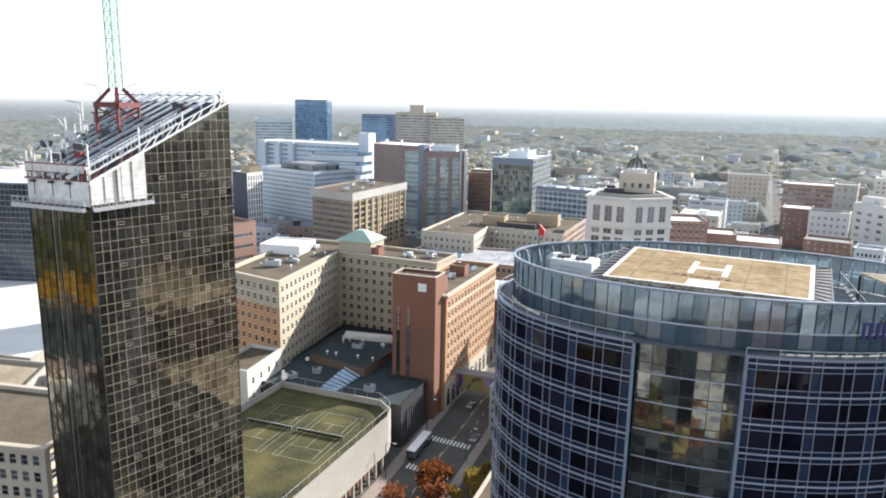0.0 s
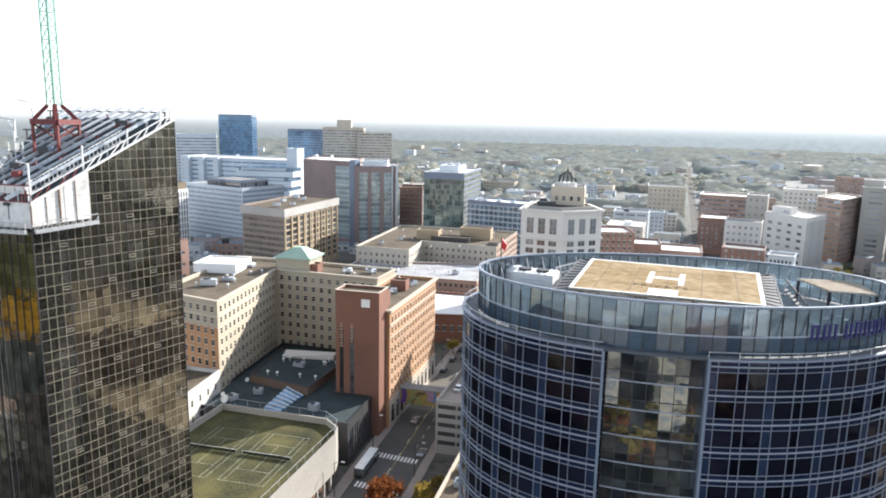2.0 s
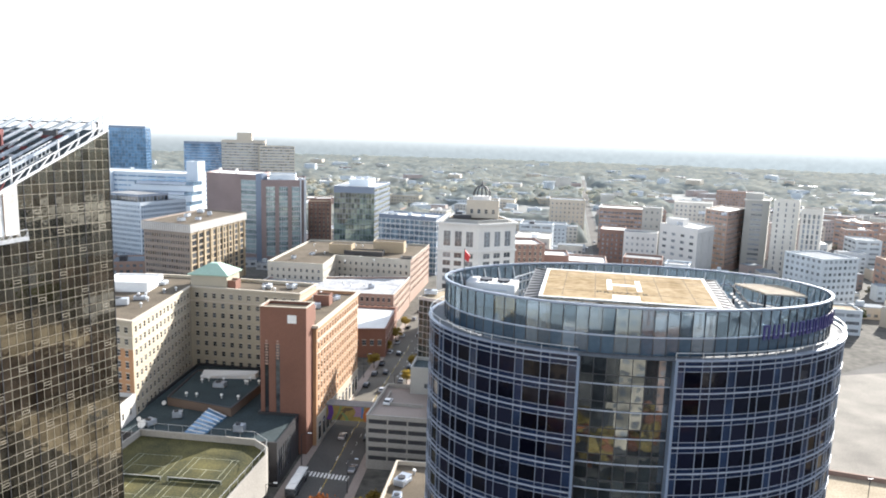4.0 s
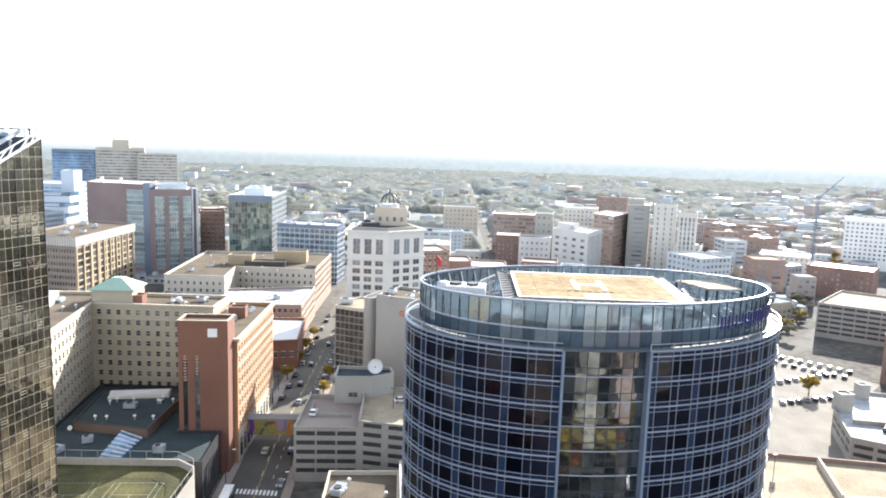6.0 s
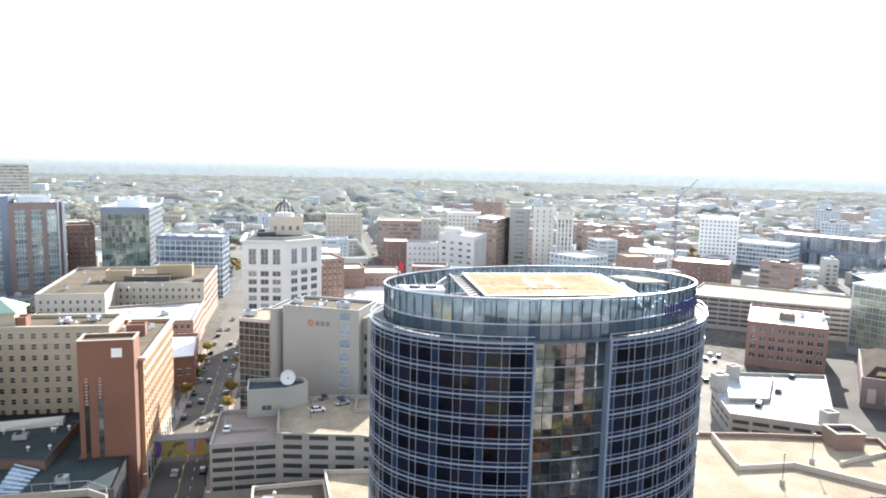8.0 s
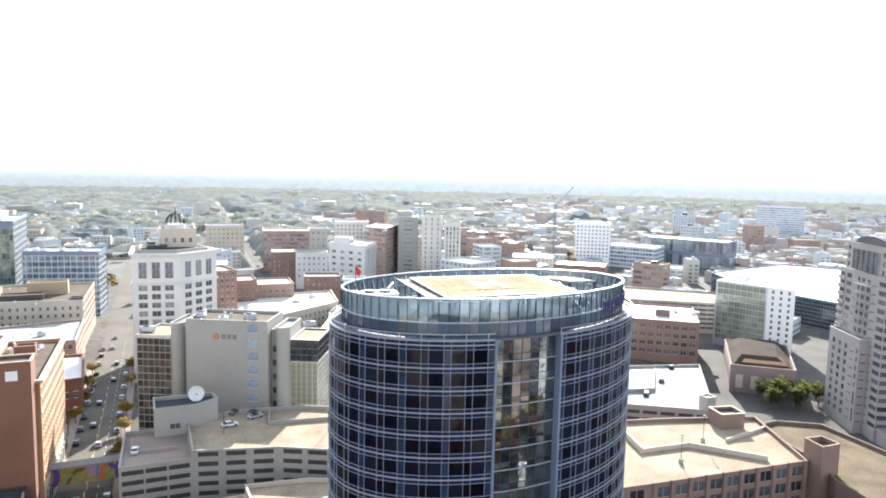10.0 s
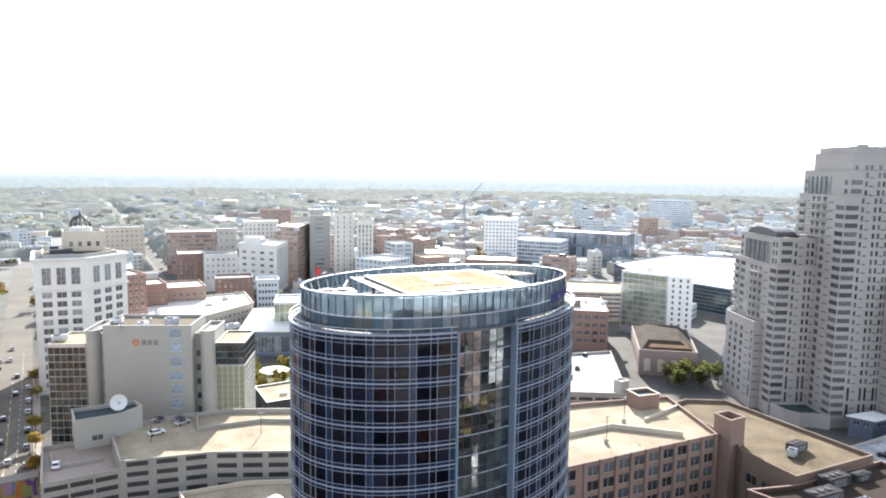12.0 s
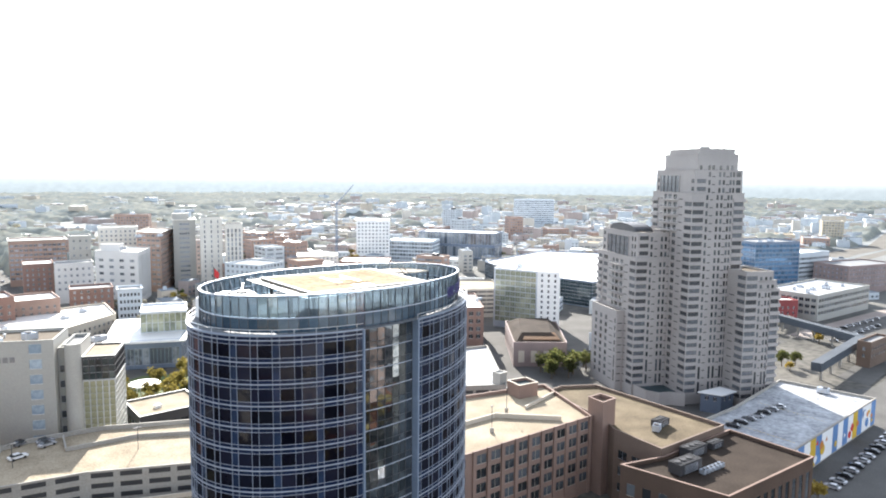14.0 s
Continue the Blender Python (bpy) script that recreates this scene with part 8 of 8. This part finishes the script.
# ---- things on the oval roof ----
def roof_unit(x, y, z, sx, sy, sz, turn, material=PANEL_W, label="white ribbed rooftop air handler", group="rooftop units"):
    """An air handler: cabinet on skids, ribbed top, fan rings and a louvred end."""
    th = thing("air_handler", x, y, z, label, "air handler", group)
    c, s = math.cos(radians(turn)), math.sin(radians(turn))
    at = lambda u, v: (x + c * u - s * v, y + s * u + c * v)
    b = Bag()
    b.box(x, y, z + 0.25, sx, sy, sz - 0.25, turn)
    cab = b.make("cabinet", material, th)
    b = Bag()
    for v in (-sy * 0.35, sy * 0.35):
        b.box(*at(0, v), z, sx * 0.95, 0.2, 0.25, turn)
    b.make("skid", METAL_D, th)
    k = max(3, int(sx / 0.6))
    b = Bag()
    for i in range(k):
        b.box(*at(-sx / 2 + sx * (i + 0.5) / k, 0), z + sz, 0.12, sy, 0.08, turn)
    b.make("ribs", material, cab)
    for i in range(max(1, int(sx / 2.4))):
        b = Bag()
        b.tube(*at(-sx / 2 + 1.1 + i * 2.2, 0), z + sz, min(0.8, sy * 0.35), 0.3, 12)
        b.make("fan_ring", METAL_D, cab)
    b = Bag()
    for i in range(5):
        b.box(*at(0, -sy / 2 - 0.03), z + 0.5 + i * (sz - 0.8) / 5, sx * 0.6, 0.08, 0.1, turn)
    b.make("louvre", METAL, cab)
    return th


roof_unit(-4.6, 88.6, ROOF_Z, 5.0, 3.2, 3.3, -10)
tank = thing("water_tank", -7.4, 91.8, ROOF_Z, "rounded white tank beside the air handler", "tank")
b = Bag()
b.tube(-7.4, 91.8, ROOF_Z, 1.6, 2.6, 16, 0, 1.5)
b.tube(-7.4, 91.8, ROOF_Z + 2.6, 1.5, 0.5, 16, 0, 0.7)
b.make("shell", PANEL_W, tank)
pipes = thing("pipe_frame", -1.2, 92.5, ROOF_Z, "galvanised pipe frame beside the helipad", "pipework")
for i in range(6):
    b = Bag()
    b.bar((-2.4 + i * 0.5, 91 + i * 0.9, ROOF_Z), (-2.4 + i * 0.5, 91 + i * 0.9, ROOF_Z + 3.4), 0.14)
    b.make("upright", STEEL_W, pipes)
for z in (1.4, 2.6, 3.4):
    b = Bag()
    b.bar((-2.4, 91, ROOF_Z + z), (0.1, 95.5, ROOF_Z + z), 0.16)
    b.make("pipe", STEEL_W, pipes)
lou = thing("louvred_roof", 31.0, 92.5, ROOF_Z, "plant enclosure with tan louvred roof slats", "plant enclosure")
b = Bag()
for p in ((26.5, 96.0), (28.5, 90.5), (33.2, 90.0), (33.0, 96.5)):
    b.box(p[0], p[1], ROOF_Z, 0.25, 0.25, 2.8)
b.make("post", METAL_D, lou)
for i in range(11):
    b = Bag()
    f = i / 10
    b.bar((26.5 + 1.9 * f, 96.0 - 5.5 * f, ROOF_Z + 2.95), (33.0 + 0.3 * f, 96.5 - 6.4 * f, ROOF_Z + 2.95), 0.2)
    b.make("slat", PANEL_T if i % 2 else STONE_B, lou)
stairs = thing("steel_stair", 23.6, 84.5, ROOF_Z, "dark steel stair and pipework up to the helipad", "stair")
for i in range(12):
    b = Bag()
    b.box(22.6 + i * 0.28, 84.6 - i * 0.1, 73.0 - i * 0.32, 0.3, 1.3, 0.06, -20)
    b.make("tread", METAL_D, stairs)
for v in (-0.7, 0.7):
    b = Bag()
    b.bar((22.4, 84.7 + v, 74.2), (26, 83.4 + v, 70.3), 0.1)
    b.make("handrail", METAL_D, stairs)
for i in range(5):
    b = Bag()
    b.tube(25.0 + 0.8 * i, 80.2 + 0.7 * i, ROOF_Z, 0.35, 1.6 + 0.5 * (i % 2), 10)
    b.make("duct", METAL_D if i % 2 else STEEL_W, stairs)
sock = thing("windsock", -8.7, 86.6, ROOF_Z, "red windsock on a thin pole above the crown", "windsock")
b = Bag()
b.tube(-8.7, 86.6, ROOF_Z, 0.06, 7.6, 8)
b.make("pole", METAL_D, sock)
b = Bag()
b.hexa([(-8.7, 86.55, 75.4), (-8.2, 86.45, 75.0), (-8.2, 86.65, 75.0), (-8.7, 86.75, 75.4)], [(-8.65, 86.5, 76.5), (-8.0, 86.4, 75.8), (-8.0, 86.7, 75.8), (-8.65, 86.8, 76.5)])
b.make("sock", RED, sock)

# ---- plant on the other roofs ----
random.seed(21)
first = roof_unit(-84, 228, 37.6, 3.0, 2.0, 1.7, 0, METAL, "grey rooftop air handler on a flat roof")
UNITS = [(-76, 230, 37.6), (-118, 196, 37.6), (-116, 204, 37.6), (-63, 205, 35.2), (-64, 214, 35.2), (-60, 226, 35.2), (-66, 196, 35.2), (-120, 226, 37.6), (-88, 197, 13.6), (-97, 172, 11.4), (-92, 178, 11.4),
         (-72, 172, 11.4), (-70, 338, 15), (-100, 335, 15), (-112, 380, 23), (-118, 365, 23), (-100, 412, 23), (-66, 420, 23), (-80, 415, 23), (-8, 228, 40), (-14, 236, 40), (0, 226, 40), (-30, 246, 34.4),
         (22, 236, 34.2), (-25.6, 155.1, 9.2), (-25.7, 147.3, 9.2), (-20, 140, 9.2), (6, 150, 11), (14, 132, 11), 
         (222, 270, 19.5), (228, 262, 19.5), (262, 262, 34), (270, 268, 34), (228, 84, 9.2), (240, 150, 6), (22, 372, 15), (50, 380, 15), (62, 392, 15), (104, 452, 40), (140, 484, 44), (126, 486, 44), (-112, 500, 59.0), (-106, 498, 59.0),
         (-80, 470, 37.6), (-70, 468, 37.6), (-60, 464, 37.6), (-84, 474, 37.6), (-190, 392, 39.9), (-182, 404, 39.9), (-178, 380, 39.9), (-192, 414, 39.9), (-184, 372, 39.9), (-290, 480, 40), (-270, 478, 40), (-300, 555, 46), (-340, 600, 54), (355, 170, 13.5), (372, 165, 13.5), (425, 158, 15.6), (440, 160, 15.6), (452, 156, 15.6), (466, 160, 15.6), (430, 168, 15.6), (446, 170, 15.6), (472, 152, 15.6), (515, 226, 37.5), (525, 222, 37.5), (-164, 480, 56.6), (-152, 490, 56.6)]
for x, y, z in UNITS:
    copy_thing(first, Matrix.LocRotScale((x, y, z), Euler((0, 0, random.choice((0, 0.3, 1.57, 1.2)))), Vector((random.uniform(0.8, 1.6), random.uniform(0.8, 1.5), random.uniform(0.7, 1.3)))))
dark = roof_unit(107, 76.5, 17.2, 8.5, 3.6, 3.0, -8, METAL_D, "dark boxy cooling unit on a gravel roof")
for x, y, k in ((118, 80.0, 0.9), (127, 78.5, 0.6)):
    copy_thing(dark, Matrix.LocRotScale((x, y, 17.2), Euler((0, 0, 0.02)), Vector((k, k, k))))
copy_thing(dark, Matrix.LocRotScale((126, 94, 19.2), Euler((0, 0, 0.2)), Vector((0.6, 0.8, 0.7))))
copy_thing(first, Matrix.LocRotScale((121.5, 92.5, 19.2), Euler((0, 0, 0.3)), Vector((1.0, 1.0, 1.1))))
for i in range(6):
    copy_thing(first, Matrix.LocRotScale((108.5 + i * 1.5, 72.6 - i * 0.2, 17.2), Euler((0, 0, 1.4)), Vector((0.5, 0.5, 0.7))))
for x, y, z, h in ((-62, 198, 35.2, 4.2), (-62.5, 220, 35.2, 3.0), (-96, 226, 37.6, 2.6)):
    building("roof_house", "small brick stair house on the hotel roof", [(x - 2.6, y - 2.2), (x + 2.6, y - 2.2), (x + 2.6, y + 2.2), (x - 2.6, y + 2.2)], z + h, BRICK, None, ROOF_T, category="stair house", z0=z, parapet=0.3)
vent0 = thing("vent_pipe", -80, 224, 37.6, "stubby white vent pipe with cowl on the roof", "vent", "roof vents")
b = Bag()
b.tube(-80, 224, 37.6, 0.25, 1.0, 10)
b.make("pipe", STEEL_W, vent0)
b = Bag()
b.tube(-80, 224, 38.6, 0.5, 0.35, 12, 0, 0.3)
b.make("cowl", PANEL_W, vent0)
for _ in range(70):
    x0, x1, y0, y1, z = random.choice(((-124, -110, 188, 232, 37.6), (-106, -74, 224, 234, 37.6), (-69, -57, 194, 234, 35.2), (-122, -58, 352, 425, 23), (-122, -60, 326, 345, 15), (-18, 2, 226, 236, 40), (-26, -14, 132, 160, 9.2), (-100, -76, 188, 205, 13.6)))
    copy_thing(vent0, Matrix.Translation((random.uniform(x0, x1), random.uniform(y0, y1), z)))
sat0 = thing("satellite_dish", -98, 170, 11.4, "small white satellite dish on a low roof", "satellite dish", "small dishes")
bm = bmesh.new()
bmesh.ops.create_cone(bm, cap_ends=True, segments=16, radius1=0.5, radius2=1.1, depth=0.35)
bm.transform(Matrix.Translation((-98, 170, 12.5)) @ Matrix.Rotation(radians(60), 4, "X"))
part("reflector", bm, PANEL_W, sat0)
b = Bag()
b.tube(-98, 170.2, 11.4, 0.08, 1.0, 8)
b.make("mount", METAL, sat0)
for x, y in ((-101, 174), (-100, 186)):
    copy_thing(sat0, Matrix.LocRotScale((x, y, 11.4), None, Vector((0.6, 0.6, 0.6))))

# ---- distant tower crane over the town ----
fc = thing("tower_crane", 330, 545, 0, "thin grey tower crane far over the rooftops", "crane")
b = Bag()
for dx, dy in ((-0.8, -0.8), (0.8, -0.8), (0.8, 0.8), (-0.8, 0.8)):
    b.bar((330 + dx, 545 + dy, 0), (330 + dx, 545 + dy, 62), 0.3)
for i in range(31):
    b.bar((330 - 0.8, 545 - 0.8, i * 2), (330.8, 545 - 0.8, i * 2 + 2), 0.16)
b.make("mast", METAL_B, fc)
b = Bag()
b.bar((330, 545, 60), (346, 540, 78), 0.7)
b.bar((330, 545, 62), (322, 548, 62), 0.9)
b.make("jib", METAL_B, fc)

# ---- trees ----
def tree(name, x, y, h, leaf, label, seed):
    rnd = random.Random(seed)
    th = thing(name, x, y, 0, label, "tree", "street trees")
    b = Bag()
    b.tube(x, y, 0, h * 0.035, h * 0.45, 8, 0, h * 0.02)
    trunk = b.make("trunk", BARK, th)
    lobes = []
    for i in range(7):
        a = i * 0.9 + rnd.random()
        r = h * rnd.uniform(0.12, 0.30)
        tip = (x + r * math.cos(a), y + r * math.sin(a), h * rnd.uniform(0.5, 0.85))
        lobes.append(tip)
        b = Bag()
        b.bar((x, y, h * rnd.uniform(0.28, 0.45)), tip, h * 0.018)
        b.make("limb", BARK, trunk)
    b = Bag()
    for i in range(620):
        cx, cy, cz = rnd.choice(lobes)
        g = lambda: rnd.gauss(0, h * 0.09)
        p = Vector((cx + g(), cy + g(), cz + g()))
        u = Vector((rnd.gauss(0, 1), rnd.gauss(0, 1), rnd.gauss(0, 1))).normalized() * h * rnd.uniform(0.025, 0.055)
        v = u.orthogonal().normalized() * u.length * 0.8
        b.face([p - u - v, p + u - v, p + u + v, p - u + v])
    b.make("crown", leaf, th)
    return th


T1 = tree("tree", -44.0, 149, 7.5, LEAF_O, "small rust-red autumn street tree", 1)
T2 = tree("tree", -34.5, 150, 7.0, LEAF_Y, "yellow-green autumn street tree", 2)
T4 = tree("tree", 40, 262, 8.0, LEAF_P, "olive-yellow park tree in early autumn", 4)
T3 = tree("tree", 196, 192, 8.5, LEAF_G, "leafy green tree beside the street", 3)
for x, y, k in ((-45.5, 146, 0.8), (-42.2, 152, 0.7), (-49.5, 137, 0.9), (-41, 141, 0.9), (-42, 130, 1.0)):
    copy_thing(T1, Matrix.LocRotScale((x, y, 0), Euler((0, 0, x)), Vector((k, k, k))))
for x, y, k in ((-33, 157, 0.8), (-37, 145, 0.7), (-32, 146, 0.9), 
                (147.5, 249, 1.2), (-55.5, 300, 0.9), (-55.5, 322, 0.8), (-39.5, 300, 0.8), (-56, 262, 0.9), (-55.5, 282, 0.8), (-40, 212, 0.8), (-40, 224, 0.9), (-40, 246, 0.8), (-40, 262, 0.9), (-40, 324, 0.9), (284, 116, 0.7), (352, 126, 0.8), (360, 130, 0.8), (372, 124, 0.7), (152, 60, 0.9), (156, 66, 0.8)):
    if -60 < x < -38 and y > 205:
        x += (y - 205) * 0.046
    copy_thing(T2, Matrix.LocRotScale((x, y, 0), Euler((0, 0, x)), Vector((k, k, k))))
for x, y, k in ((48, 262, 1.2), (56, 266, 1.1), (62, 272, 1.1), (34, 258, 1.1), (44, 284, 1.1), (58, 284, 1.0), (66, 262, 1.2), (72, 290, 1.1), (30, 266, 1.0), (53, 256, 1.1), (44, 254, 1.1), (70, 278, 1.1), (36, 268, 1.1), (31, 258, 1.0), (41, 272, 1.0), (60, 258, 1.1)):
    copy_thing(T4, Matrix.LocRotScale((x, y, 0), Euler((0, 0, x)), Vector((k, k, k))))
for x, y, k in ((203, 189, 1.2), (209, 184, 1.1), (197, 185, 1.25), (191, 182, 1.0), (204, 180, 1.1), (214, 180, 1.0), (198, 178, 1.1), (218, 184, 0.9), (220, 176, 1.0), (290, 122, 0.9), (296, 118, 0.8), (150, 150, 0.6), (148, 158, 0.6), (36, 270, 0.8), (60, 256, 0.9)):
    copy_thing(T3, Matrix.LocRotScale((x, y, 0), Euler((0, 0, x)), Vector((k, k, k))))

# ---- vehicles ----
CAR_ROW = (167.7, 91.2, 5.1, -0.44)

def car(x, y, z, turn, paint, label):
    th = thing("car", x, y, z, label, "car", "parked cars")
    c, s = math.cos(radians(turn)), math.sin(radians(turn))
    w2 = 0.9

    def side(name, prof, half, material, lab=""):
        b = Bag()
        n_ = len(prof)
        L = [(x + c * u - s * half, y + s * u + c * half, z + v) for u, v in prof]
        R_ = [(x + c * u + s * half, y + s * u - c * half, z + v) for u, v in prof]
        b.face(R_)
        b.face(L[::-1])
        for i in range(n_):
            j = (i + 1) % n_
            b.face([R_[j], R_[i], L[i], L[j]])
        return b.make(name, material, th, lab)
    side("body", [(-2.2, 0.35), (2.2, 0.35), (2.25, 0.75), (1.3, 0.95), (-1.9, 1.0), (-2.25, 0.85)], w2, paint)
    side("glasshouse", [(-1.8, 0.99), (1.15, 0.95), (0.45, 1.42), (-1.2, 1.44)], w2 * 0.9, GLASS, "dark windows")
    side("roof", [(-1.2, 1.43), (0.45, 1.41), (0.35, 1.49), (-1.1, 1.5)], w2 * 0.82, paint)
    for u in (-1.35, 1.35):
        for v in (-0.85, 0.85):
            bm = bmesh.new()
            bmesh.ops.create_cone(bm, cap_ends=True, segments=12, radius1=0.33, radius2=0.33, depth=0.22)
            bm.transform(Matrix.Translation((x + c * u - s * v, y + s * u + c * v, z + 0.33)) @ Matrix.Rotation(radians(turn), 4, "Z") @ Matrix.Rotation(radians(90), 4, "X"))
            part("wheel", bm, RUBBER, th)
    return th


C1 = car(-10.7, 196.3, 16.2, 10, WHITE_CAR, "white car parked on the garage roof")
copy_thing(C1, Matrix.LocRotScale((-35.5, 190.8, 14.4), Euler((0, 0, radians(75))), None))
C2 = car(-2.9, 200.6, 16.2, 20, CARPAINT, "parked car with dark windows on asphalt or deck")
CARS = [(-7.8, 206.0, 15.95 + 0.25, 25), (-2.7, 203.4, 16.2, 5), (158, 208, 7.4, 40), (140.2, 196.3, 7.4, 40), (141.8, 198, 7.4, 40), (176, 222, 7.4, 40)]
for i in range(10):
    CARS.append((-42.6 + max(0, i * 17 - 20) * 0.046, 180 + i * 17 + random.uniform(-3, 3), 0.02, 88))
    CARS.append((-52.2 + i * 14 * 0.044, 240 + i * 14 + random.uniform(-3, 3), 0.02, 88))
for i in range(8):
    CARS.append((random.choice((-50.2, -47.0)) + i * 27 * 0.046, 205 + i * 27 + random.uniform(-8, 8), 0.02, 90))
for i in range(8):
    CARS.append((140 + i * 4.2, 262 + i * 1.5, 0.02, 70))
    CARS.append((132 + i * 3.6, 240 + i * 0.8, 0.02, 70))
for i in range(8):
    CARS.append((157 + i * 2.7, 290 - i * 2.9, 0.035, 50))
    CARS.append((164 + i * 2.7, 297 - i * 2.9, 0.035, 50))
for i in range(7):
    CARS.append((CAR_ROW[0] + i * CAR_ROW[2], CAR_ROW[1] + i * CAR_ROW[3], 9.2, 100))
for i in range(12):
    CARS.append((165 + i * 5.5, 60.5, 0.02, 88))
for i in range(8):
    CARS.append((364 + i * 9, 122.5 - i * 0.6, 0.05, 100))
    CARS.append((64 + i * 1.0 + random.choice((-4.8, 4.8)), 400 + i * 40, 0.02, 86))
for i in range(9):
    CARS.append((378 + i * 9, 133 - i * 1.0, 0.05, 100))
for x, y, z, turn in CARS:
    copy_thing(C2, Matrix.LocRotScale((x, y, z), Euler((0, 0, radians(turn - 20))), None))

bus = thing("bus", -54.6, 166, 0, "white city bus with dark window band at the kerb", "bus")
b = Bag()
b.box(-54.6, 166.2, 0.45, 2.55, 12.2, 0.75)
b.make("lower_body", METAL_D, bus, "dark lower panels")
b = Bag()
b.box(-54.6, 166.2, 1.2, 2.5, 12.1, 1.5)
b.make("window_band", GLASS, bus, "dark window band")
b = Bag()
b.box(-54.6, 166.2, 2.7, 2.4, 12.0, 0.25, 0, 0, 0.94)
b.make("roof", PANEL_W, bus, "white roof")
b = Bag()
b.box(-54.6, 168.6, 2.95, 1.6, 2.4, 0.25)
b.make("roof_pod", PANEL_W, bus)
b = Bag()
b.box(-54.6, 163.2, 2.95, 1.4, 1.6, 0.2)
b.make("roof_pod", PANEL_W, bus)
for yy in (162.4, 169.6):
    for xx in (-55.85, -53.35):
        bm = bmesh.new()
        bmesh.ops.create_cone(bm, cap_ends=True, segments=14, radius1=0.48, radius2=0.48, depth=0.28)
        bm.transform(Matrix.Translation((xx, yy, 0.5)) @ Matrix.Rotation(radians(90), 4, "Y"))
        part("wheel", bm, RUBBER, bus)

lamp0 = None
for x, y in ((-57, 178), (-57, 205), (-41.2, 165), (-41.2, 188), (-57, 150), (-41.2, 230), (-57, 250), (-41.2, 280), (-57, 300)):
    x += max(0.0, y - 205) * 0.046
    if lamp0:
        copy_thing(lamp0, Matrix.Translation((x, y, 0.16)))
        continue
    lamp0 = thing("street_lamp", x, y, 0.16, "slim dark street lamp with curved arm", "street lamp", "street lamps")
    b = Bag()
    b.tube(x, y, 0.16, 0.14, 9.0, 8, 0, 0.08)
    pole = b.make("pole", METAL_D, lamp0)
    b = Bag()
    b.bar((x, y, 9.0), (x + 2.0, y, 9.6), 0.1)
    b.make("arm", METAL_D, pole)
    b = Bag()
    b.box(x + 2.3, y, 9.5, 0.9, 0.35, 0.18)
    b.make("lamp_head", METAL, pole)

# ---- town and trees on the near bank, seen only as reflections ----
random.seed(33)
for x, y, w, d, h, wall in ((34, -72, 30, 22, 44, BRICK_T), (-40, -80, 34, 30, 26, STONE_B), (88, -84, 34, 24, 30, BRICK_P), (-105, -76, 40, 26, 30, BRICK_T), (150, -90, 36, 26, 24, STONE_W), (-20, -150, 60, 30, 50, STONE_G), (70, -150, 40, 30, 38, BRICK), (-250, -150, 60, 30, 50, BRICK_T)):
    building("town_building", f"plain {wall.name} building on the near bank", front((x - w / 2, y - d / 2), (x + w / 2, y - d / 2), d), h, wall, FARWIN, ROOF_W, group="town buildings")
# dark hall added out of view, only to darken what the mirror glass shows
building("exhibition_hall", "unseen dark-roofed hall added to darken the mirror reflection", [(-350, -38), (-165, -38), (-165, 8), (-350, 8)], 7, BRICK_M, SMALL, ROOF_D)
building("town_building", "low sand-coloured building on the river bank", front((-176, 22), (-150, 22), 12), 10, PALE_B, SMALL, ROOF_W, group="town buildings")
woods("woods", [(random.uniform(-170, 130), random.uniform(-64, -44), random.uniform(4, 7)) for _ in range(90)], LEAF_Y, "yellow trees along the near bank")
woods("woods", [(random.uniform(-170, 130), random.uniform(-64, -44), random.uniform(4, 7)) for _ in range(70)], LEAF_O, "rust-red trees along the near bank")
woods("woods", [(random.uniform(2, 22), random.uniform(-56, -47), random.uniform(3, 5)) for _ in range(18)], LEAF_D, "golden trees on the bank below the camera")
bank_spots = [(random.uniform(-390, -215), random.uniform(-170, -46), random.uniform(6, 9)) for _ in range(700)]
woods("woods", [p for p in bank_spots if math.dist(p[:2], (-78, 82)) < 245], LEAF_D, "golden autumn trees on the near bank")
# farther trees, added out of view to keep the reflection dark above the gold
woods("woods", [p for p in bank_spots if math.dist(p[:2], (-78, 82)) >= 245], LEAF_G, "unseen dark green trees added to darken the reflection above the gold")
